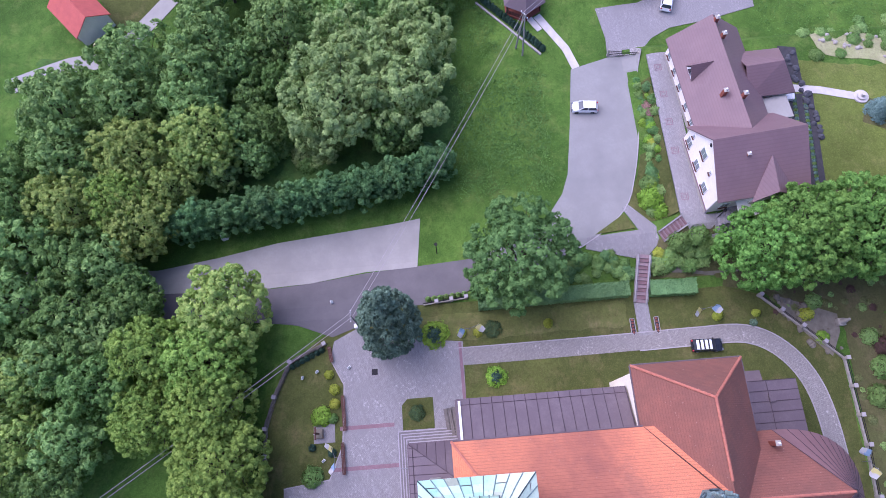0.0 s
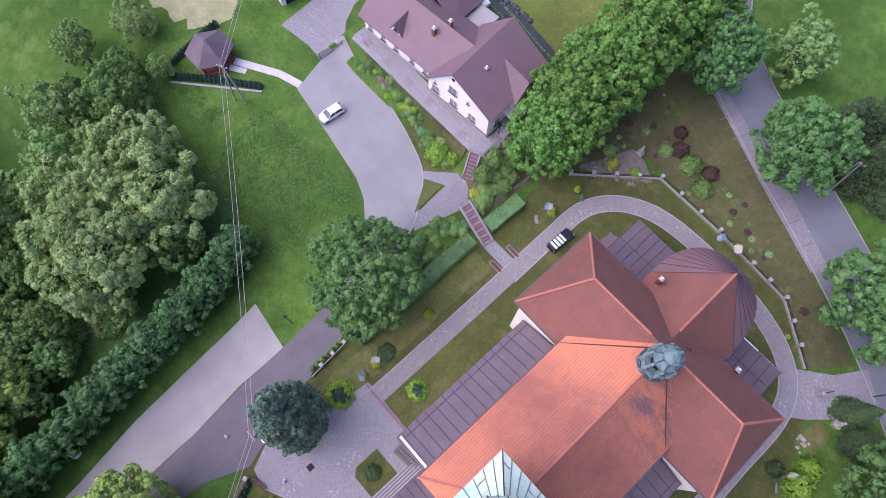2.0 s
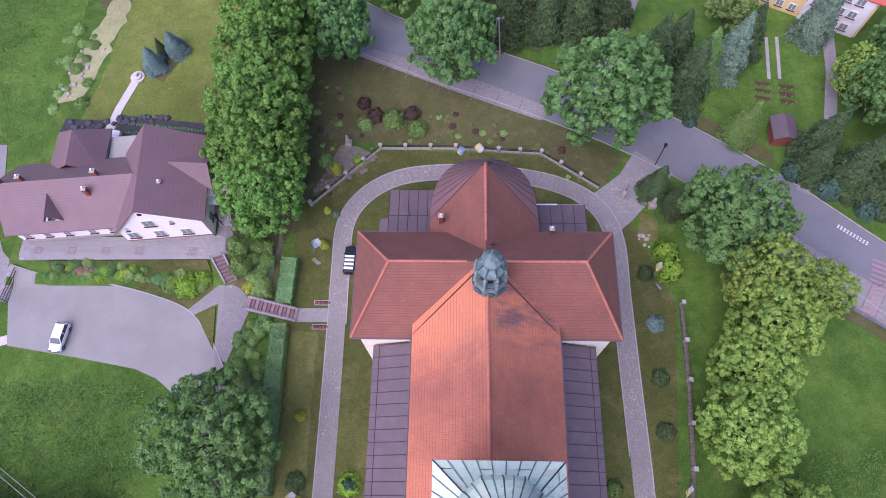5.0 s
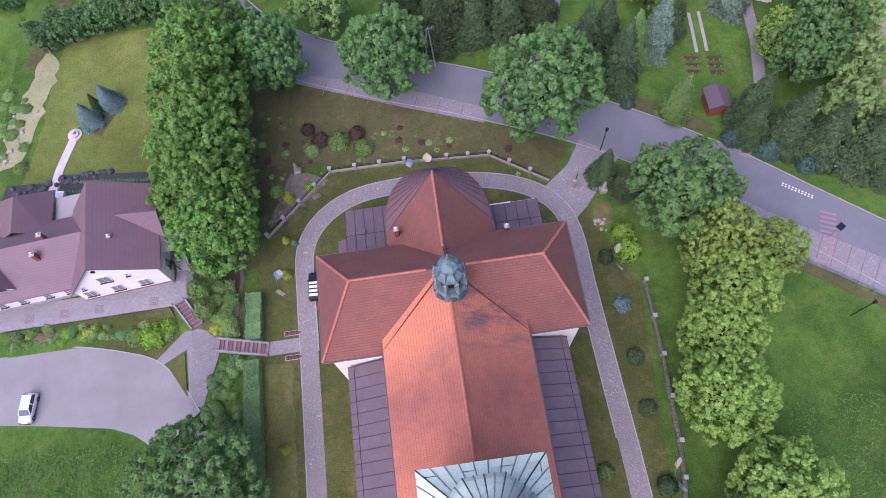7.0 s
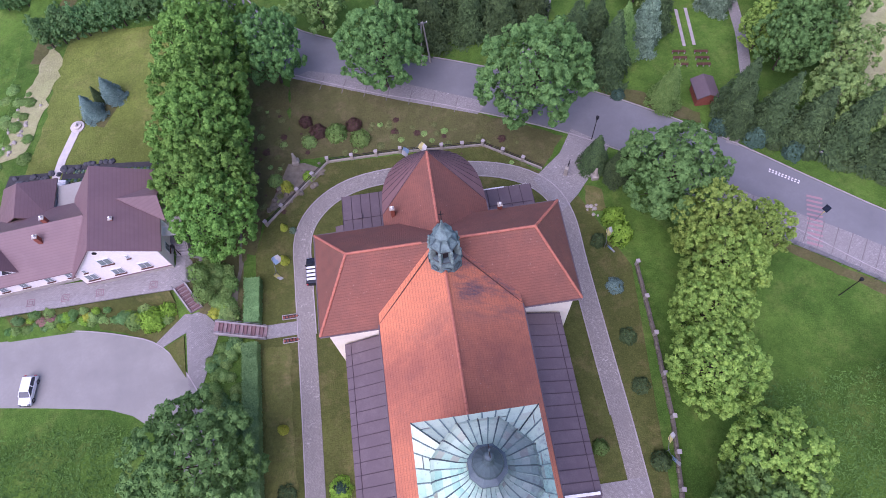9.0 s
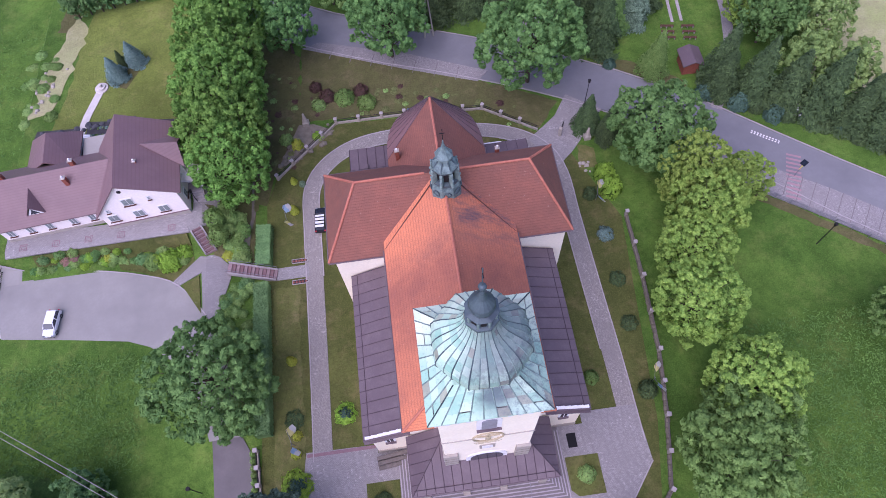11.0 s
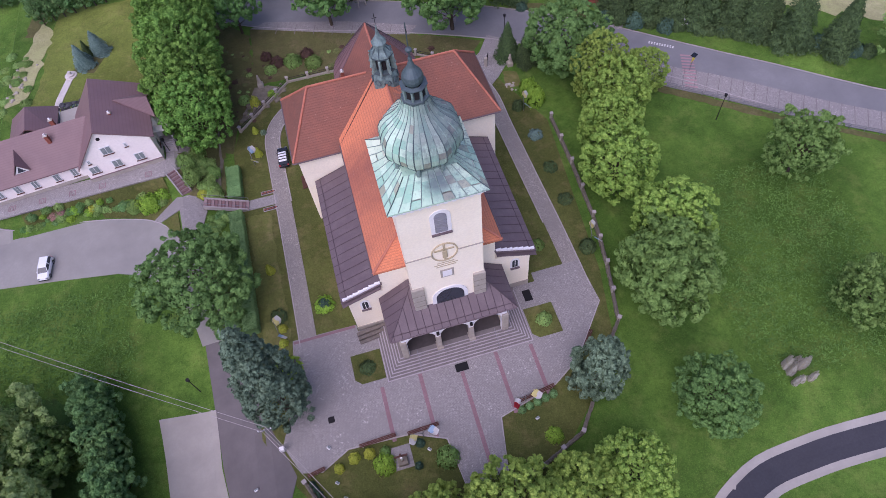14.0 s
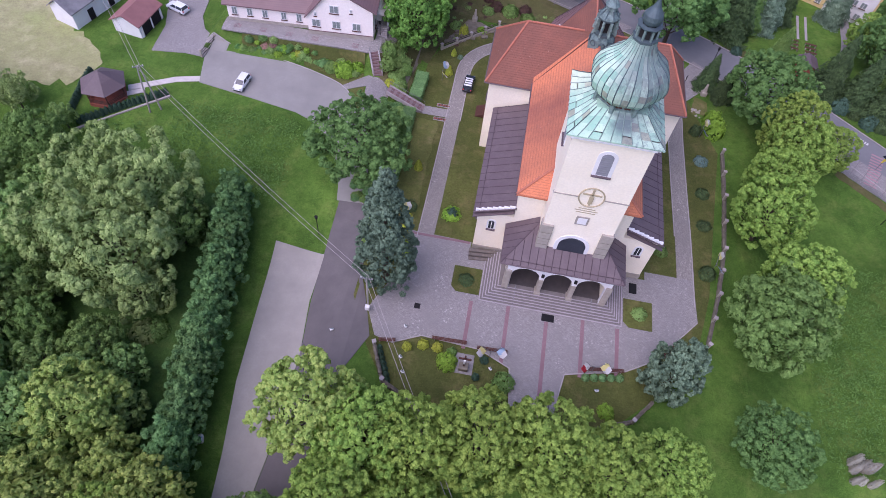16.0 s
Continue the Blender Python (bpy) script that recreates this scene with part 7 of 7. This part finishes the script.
plant("linden_b", -14.4, -28.0, 1.15, tall=0.95)
plant("linden_a", -20.4, -28.6, 1.2, tall=0.95)
plant("yellow_a", -27.0, -26.4, 1.2, tall=1.0)
plant("linden_a", -22.0, -36.0, 1.1)
for k, x, y, s in (("dark_a", -25.4, -42.6, 1.0), ("ash_b", -19, -43.6, 1.0), ("dark_b", -12, -46, 1.0), ("yellow_a", -40.8, -39.4, 1.0), ("dark_b", -34.6, -43.6, 1.0), ("ash_a", -28.4, -40.6, 0.9)):
    plant(k, x, y, s, group="trees beyond the lane")
for k, x, y, s in (("willow_a", -85, 12.6, 0.5), ("dark_b", -77, 11, 0.4), ("ash_a", -81, 7, 0.5), ("dark_a", -93, 14, 0.6), ("ash_b", -82, -1, 0.6), ("dark_b", -88, 4, 0.7)):
    plant(k, x, y, s, group="bushes beyond the gazebo")
for k, x, y, s in (("yellow_b", -37, -61, 1.1), ("dark_a", -31, -55.6, 1.1), ("ash_a", -25.6, -58.4, 1.0), ("yellow_a", -19.4, -55, 1.0), ("dark_b", -13, -60, 1.1), ("yellow_b", -12.6, -53.4, 0.9),
                   ("ash_b", -7.6, -48.6, 0.8), ("dark_a", -5, -57, 0.9), ("dark_b", -21, -64, 1.2), ("dark_a", -30, -65, 1.2)):
    plant(k, x, y, s, group="trees beyond the lane")
plant("linden_b", -14.0, -36.0, 1.0)
plant("maple_b", -30.8, 12.6, 1.3, tall=0.75, label="broad ash tree with dense cool green crown")
plant("cypress_a", -23.2, -4.9, 1.0)
plant("silver_a", 14.8, -13.0, 1.05, tall=1.2)
# the western wood
for k, x, y, s in (("willow_a", -57.4, -1.6, 1.25), ("willow_a", -66, 0.6, 1.0), ("willow_a", -56.6, -11.0, 1.3), ("ash_b", -53.2, -3.4, 0.85), ("willow_a", -65, -9, 1.1), ("willow_a", -53.6, -14.6, 0.7),
                   ("dark_b", -61.4, -25.4, 0.6), ("ash_a", -55.6, -22.6, 0.7), ("dark_a", -51.4, -24.4, 0.65), ("dark_b", -48.8, -29, 0.6),
                   ("yellow_a", -52.6, -31, 1.1), ("yellow_b", -47, -36.4, 0.85), ("dark_a", -58.4, -32.6, 1.1), ("dark_b", -64.6, -33.2, 1.1), ("dark_a", -70.6, -31, 1.1),
                   ("yellow_a", -51.4, -41.2, 1.1), ("linden_b", -44, -42, 1.0), ("dark_b", -60, -43, 1.1), ("dark_a", -67, -42, 1.2), ("yellow_b", -44, -49.6, 1.1),
                   ("ash_a", -36, -48, 1.0), ("dark_b", -52, -51, 1.1), ("dark_a", -60, -53, 1.2), ("ash_b", -28, -47, 1.0), ("dark_b", -22, -50, 1.0), ("ash_a", -31, -41, 0.8),
                   ("dark_a", -72, -20, 1.1), ("dark_b", -73, -8, 1.0), ("ash_a", -76, 3.6, 0.9), ("dark_a", -80, -4, 1.0), ("dark_b", -38.6, -55, 1.1), ("ash_b", -45, -58, 1.1)):
    plant(k, x, y, s, group="western wood")
for i in range(25):
    k = i / 24
    y = -35.5 + 39.0 * k
    x = -41.2 - 5.8 * max(0.0, (y + 34) / 37) ** 1.1 + 0.25 * math.sin(i * 2.3)
    plant("thorn_a" if i % 2 else "thorn_b", x, y, 0.95 + 0.1 * (i % 3), group="tall hedge row")
wr = random.Random(21)
edge = [(-50, -34), (-56, -26), (-68, -12), (-72, 2), (-76, -4), (-72, -30), (-68, -58), (-42, -60)]
stood = [(o.matrix_basis.translation.x, o.matrix_basis.translation.y) for o in scene.objects if o.parent is None and o.name.endswith("tree") or ".0" in o.name and "tree" in o.name]


def within(x, y, poly):
    hit = False
    for (x0, y0), (x1, y1) in zip(poly, poly[1:] + poly[:1]):
        if (y0 > y) != (y1 > y) and x < x0 + (y - y0) / (y1 - y0) * (x1 - x0):
            hit = not hit
    return hit


for i in range(900):
    x, y = wr.uniform(-76, -42), wr.uniform(-60, 5)
    if within(x, y, edge) and all((x - a) ** 2 + (y - b) ** 2 > 17 for a, b in stood):
        stood.append((x, y))
        plant(wr.choice(("dark_a", "dark_b", "ash_b", "dark_a")), x, y, wr.uniform(0.55, 0.85), group="western wood")
for x, y, s in ((-90, -28, 1.0), (-83, -29.5, 1.0), (-77.4, -33, 0.9), (-81, -21.6, 0.9), (-91, -21, 0.9), (-77.6, -15.6, 0.5), (-88, -35, 1.1), (-98, -25, 1.0), (-87, -17.6, 0.4)):
    plant("dark_c", x, y, s, group="western wood")
# conifers and trees across the road
for k, x, y, s in (("spruce_a", 3.4, 75.6, 1.0), ("spruce_b", 9.6, 76, 1.0), ("spruce_a", 15.0, 76, 0.95), ("spruce_b", -3, 77, 1.1), ("spruce_a", 29.4, 63.4, 1.0), ("larch_a", 32, 66.6, 1.0),
                   ("greyfir_a", 36.4, 68.4, 1.0), ("larch_a", 36.6, 56.4, 0.8), ("spruce_a", 46.4, 53.6, 0.85), ("spruce_b", 45.4, 50.6, 0.8), ("spruce_a", 50.4, 49.6, 0.9), ("spruce_b", 54.4, 47, 1.0),
                   ("spruce_a", 58.6, 44.4, 1.0), ("spruce_b", 63, 41.4, 1.0), ("spruce_a", 67, 38.6, 1.0), ("maple_b", 55.4, 60, 0.9), ("maple_a", 59.6, 66, 1.0), ("linden_a", 53.4, 64.6, 0.7),
                   ("dark_a", 63, 57, 0.9), ("spruce_b", 20, 78, 1.1), ("spruce_a", 15.6, 82, 1.1), ("greyfir_a", 50.6, 74.6, 1.0), ("dark_b", 66, 66, 1.0),
                   ("spruce_b", 23.6, 47.4, 0.66), ("spruce_b", 26.4, 45.0, 0.66), ("dark_a", -14, 82, 1.0), ("spruce_a", 66, 39, 1.0), ("dark_a", 57.6, 50, 0.9), ("dark_b", 62.6, 47, 0.9), ("spruce_b", 39.6, 72, 0.9), ("spruce_a", 25, 68, 0.95), ("spruce_b", 28.6, 70, 1.0), ("dark_a", 38, 78, 0.8), ("spruce_a", 6, 78, 1.1), ("spruce_b", 0, 82, 1.1), ("spruce_a", 70, 34, 1.0), ("spruce_b", 76, 30, 1.0), ("dark_b", 84, 25, 1.0)):
    plant(k, x, y, s, group="trees across the road")
plant("blue_a", -48.4, 65.7, 0.6)
plant("blue_a", -45.8, 68.6, 0.6)
plant("spruce_b", -47.8, 68.3, 0.3)
for i in range(11):
    plant("thorn_b", -37.6 - i * 1.9, 84.4 - 0.02 * i * i - 0.16 * i, 0.72 + 0.06 * (i % 3), label="bushy green tree in a garden screen", group="conifer screen behind the garden")
for i in range(7):
    plant("thorn_a", -55.6 - i * 2.0, 92.4 + 0.25 * i, 0.62 + 0.04 * (i % 2), label="bushy green tree in a garden screen", group="conifer screen behind the garden")

hedge([(-26.4, 30.4), (-26.2, 36.8)], 2.0, 1.6, "clipped green hedge beside the garden stairs")
hedge([(-26.6, 27.6), (-26.4, 6.8)], 1.9, 1.7, "long clipped green hedge along the churchyard")


def tufts(count, regions, size):
    """Tall grass over the meadows: bent blades in clumps, too many to count."""
    rng = np.random.default_rng(31)
    pts = []
    for x0, x1, y0, y1, share in regions:
        n = int(count * share)
        c = rng.uniform((x0, y0), (x1, y1), (n // 6 + 1, 2))
        p = np.repeat(c, 6, axis=0)[:n] + rng.normal(0, 0.55, (n, 2))
        pts.append(p)
    p = np.concatenate(pts)
    z = np.array([g(x, y) for x, y in p]) + 0.1
    nor = np.tile(np.array([0.0, 0.0, 1.0]), (len(p), 1)) + rng.normal(0, 0.4, (len(p), 3))
    v, f = leaf_cards(np.column_stack([p, z]), nor, size, rng, droop=0.0, narrow=0.35)
    me = np_mesh("meadow_tufts", v, f, LEAF["grass"])
    return tagged(new("meadow_tufts", me), "uneven tufts of tall meadow grass", "grass", kind="stuff")


tufts(26000, ((-62, -42.5, 6, 19.5, 0.2), (36, 60, -19, 13, 0.5), (-90, -63, 54, 84, 0.14), (-84, -66, 2, 14, 0.1)), 0.42)

# ---- shrubs ----
Y = "clipped golden thuja in the churchyard lawn"
for x, y, r, h in ((-22.0, 39.2, 0.85, 1.8), (-22.0, 44.5, 0.7, 1.3), (-22.9, 16.1, 0.85, 1.9)):
    shrub("gold", x, y, r, h, Y, "golden_thuja")
for x, y in ((-22.6, 4.2), (-22.4, 6.4)):
    shrub("gold", x, y, 0.65, 0.9, "clipped golden-green ball beside the flags", "golden_ball")
for x, y, r, h in ((-22.6, 0.4, 2.0, 1.0), (-16.3, 8.3, 1.45, 0.9)):
    shrub("lime", x, y, r, h, "low spreading yellow-green juniper", "juniper")
    shrub("bluegreen", x + 0.1, y, r * 0.56, h * 1.7, "dark blue-green dwarf spruce among yellow-green juniper", "dwarf_spruce", "conifer")
shrub("silver", -20.7, 43.9, 0.55, 0.7, "small grey-blue ball shrub in the lawn")
for i in range(7):
    shrub("bluegreen", -21.7 + 0.32 * i, -15.1 - 0.68 * i, 0.4, 1.0, "small dark conifer along the garden wall", "dwarf_conifer", "conifer", "garden wall conifers")
for x, y, n in ((-21.9, 27.6, 5), (-21.9, 30.9, 5)):
    for i in range(n):
        shrub("redflower", x - 0.5 + 0.42 * i, y, 0.22, 0.3, "small red-flowering bedding plant", "bed_plant", "plant", "stair bed flowers")
for x, y, r, h, lf, lb in ((-22.7, 8.5, 1.3, 0.6, "spruce", "flat dark juniper in the dry lawn"), (22.0, 28.4, 1.25, 0.9, "blue", "round blue-grey juniper in the lawn"),
                           (21.9, 21.4, 1.2, 0.7, "spruce", "low dark juniper in the lawn"), (21.8, 14.9, 1.2, 0.6, "spruce", "low dark juniper in the lawn"),
                           (15.0, 8.4, 1.0, 1.2, "ash", "round green shrub beside the aisle"), (21.4, 35.2, 1.1, 1.6, "spruce", "dark clipped shrub near the flags"),
                           (24.4, 35.6, 1.8, 3.2, "lime", "large bright green shrub by the wall"), (24.2, 38.2, 1.6, 2.6, "lime", "large bright green shrub by the wall"),
                           (21.6, 5.9, 1.2, 1.6, "spruce", "dark clipped shrub near the flags"), (-12.4, -2.6, 1.1, 0.9, "spruce", "low shrub in the lawn bed"), (11.8, -2.9, 1.1, 0.9, "dark", "low shrub in the lawn bed"),
                           (-12.9, -15.3, 1.4, 1.4, "lime", "bright yellow-green shrub in the front garden"), (-5.4, -16.6, 1.4, 1.5, "ash", "round green shrub in the front garden"),
                           (7.6, -17.8, 1.1, 1.1, "lime", "bright green shrub in the front garden"), (-18.3, -14.2, 0.65, 0.9, "gold", "small clipped yellow-green ball in the front garden"),
                           (-16.3, -13.5, 0.75, 0.95, "gold", "small clipped yellow-green ball in the front garden"), (-14.4, -13.5, 0.75, 0.95, "gold", "small clipped yellow-green ball in the front garden"),
                           (-12.5, -13.8, 0.7, 0.9, "ash", "small clipped green ball in the front garden"), (-8.2, -14.0, 0.6, 0.8, "bluegreen", "small dark shrub beside the cross"), (-9.0, -16.6, 0.5, 1.1, "bluegreen", "small dark conifer beside the cross"),
                           (-21.2, 51.0, 0.9, 1.9, "gold", "golden thuja in the rock garden"), (-18.0, 52.6, 1.0, 0.8, "lime", "low green plant in the rock garden"),
                           (-23.0, 52.6, 1.1, 1.1, "dark", "dark juniper in the rock garden"), (-18.0, 62.6, 1.1, 1.2, "purple", "dark purple shrub on the bank"),
                           (-16.2, 60.4, 1.4, 1.3, "purple", "dark purple shrub on the bank"), (-10.6, 60.7, 1.3, 1.4, "purple", "dark purple shrub on the bank"), (-13.4, 59.6, 1.7, 1.6, "ash", "green shrub on the bank"),
                           (-9.8, 58.0, 1.6, 1.4, "ash", "green shrub on the bank"), (-17.6, 58.8, 1.2, 1.0, "dark", "green shrub on the bank")):
    shrub(lf, x, y, r, h, lb)
for i in range(7):
    shrub("dark", -27.9 + 0.05 * i, 5.0 - 0.85 * i, 0.45, 1.1, "small dark conifer in a row by the lane", "dwarf_conifer", "conifer", "dwarf conifer row")
for i in range(5):
    shrub("box", 4.9 + i * 1.1, -13.7 + 0.2 * i, 0.55, 0.75, "small round box shrub behind the bench", "box_ball", "shrub", "box shrubs behind the bench")
for i in range(34):
    gx, gy = (-75.8 + 0.56 * i, 12.2 + 0.43 * i) if i < 20 else (-78.3 + 0.04 * (i - 20), 21.8 - 0.66 * (i - 20))
    shrub("bluegreen", gx, gy, 0.46, 1.3, "small conifer in the gazebo hedge", "dwarf_conifer", "conifer", "gazebo hedge")
# the planted bank below the terrace and the slopes beside the stairs
rs = random.Random(9)
kinds = (("dark", "dark green"), ("ash", "mid-green"), ("lime", "bright green"), ("maple", "fresh green"), ("dark", "dark green"), ("ash", "mid-green"), ("thorn", "cool green"))
for i in range(46):
    k = i / 45
    x = -58 + 21.5 * k
    lf, nm = kinds[rs.randrange(7)]
    r = rs.uniform(0.45, 0.85) + 0.5 * k * rs.random()
    shrub(lf, x, 34.1 - max(0, (x + 46) * 0.13) + rs.uniform(-0.75, 0.75), r, r * rs.uniform(0.7, 1.2), nm + " shrub on the planted bank", group="bank shrubs")
for x, y, r, h, lf, lb in ((-53.2, 34.2, 0.8, 0.7, "pink", "pink-flowering shrub on the planted bank"), (-51.9, 34.4, 0.7, 0.6, "pink", "pink-flowering shrub on the planted bank"), (-47.4, 34.0, 0.8, 0.8, "gold", "pale yellow bush on the planted bank"),
                           (-38.8, 32.2, 1.7, 2.0, "lime", "large bright green shrub below the terrace"), (-41.2, 32.6, 1.4, 1.3, "ash", "round green shrub below the terrace"), (-36.9, 33.4, 1.2, 1.5, "lime", "bright green shrub below the terrace"),
                           (-32.4, 37.2, 1.5, 2.2, "ash", "round clipped shrub beside the stairs"), (-32.0, 34.8, 1.5, 2.0, "ash", "round clipped shrub beside the stairs"), (-31.2, 32.4, 0.9, 1.0, "gold", "golden shrub beside the stairs"),
                           (-30.4, 33.4, 1.1, 1.0, "lime", "bright green shrub beside the stairs")):
    shrub(lf, x, y, r, h, lb)
for i in range(44):
    x, y = rs.uniform(-31.6, -28.9), rs.uniform(32.0, 45)
    r = rs.uniform(0.7, 1.4)
    shrub(("dark", "ash", "dark")[i % 3], x, y, r, r * 0.9, "green shrub on the shady bank", group="shady bank shrubs")
for i in range(76):
    x, y = rs.uniform(-31.6, -28.3), rs.uniform(8, 28.4)
    if x < -30.6 and y > 27:
        continue
    r = rs.uniform(0.6, 1.0)
    shrub(("dark", "ash", "thorn")[i % 3], x, y, r, r * 0.9, "green shrub behind the clipped hedge", group="shrubs behind the hedge")
for i in range(70):
    k = rs.random()
    x, y = rs.uniform(-72, -50), rs.uniform(-58, 2)
    r = rs.uniform(1.0, 2.2)
    shrub(("dark", "ash", "thorn", "willow")[i % 4], x, y, r, r * 0.9, "undergrowth shrub in the western wood", group="undergrowth shrubs")
for i in range(26):
    x = 26 + i * 2.2
    y = 61.6 - (x - 26) * 0.6 + rs.uniform(-0.8, 0.8)
    if x < 43.5 and i != 2:
        continue
    r = rs.uniform(0.8, 1.5)
    shrub(("bluegreen", "spruce")[i % 2], x, y - 0.4, r * 1.2, r * 1.5, "dark shrub along the far side of the road", group="roadside shrubs")
for i in range(12):
    shrub("pale", 40.0 + rs.uniform(-1.4, 1.4), -18.6 + rs.uniform(-1.4, 1.4), rs.uniform(0.35, 0.6), rs.uniform(1.6, 3.4), "dry pale grass clump on the slope", group="dry grass clumps")
for i in range(24):
    x, y = rs.uniform(-66, -58), rs.uniform(58, 74)
    r = rs.uniform(0.5, 1.1)
    shrub(("ash", "dark")[i % 2], x, y, r, r * 0.6, "weedy clump in the meadow", group="meadow weeds")
for i in range(60):
    k = i % 30
    x = -51.6 + 0.47 * k
    y = 54.6 - 0.115 * (x + 52) + 1.5 * (i // 30)
    shrub(("ash", "blue")[i % 2], x, y, 0.32, 0.35, "small grey-green plant in the mulched bed", "bed_plant", "plant", "bed plants behind the house")
for i in range(110):
    k = rs.random()
    x, y = (rs.uniform(-19, 14), 0) if i % 2 else (rs.uniform(-27.4, -21.6), rs.uniform(47, 68))
    if i % 2:
        y = 57.2 - 0.2 * max(0, x - 2) + rs.uniform(-1.4, 3.6) - 0.28 * max(0, x + 4)
    r = rs.uniform(0.25, 0.7)
    shrub(("weed", "dark", "weed", "purple", "weed")[i % 5], x, y, r, r * 0.4, "low weedy clump on the rough bank", "weed_clump", "weed", "weeds on the bank")
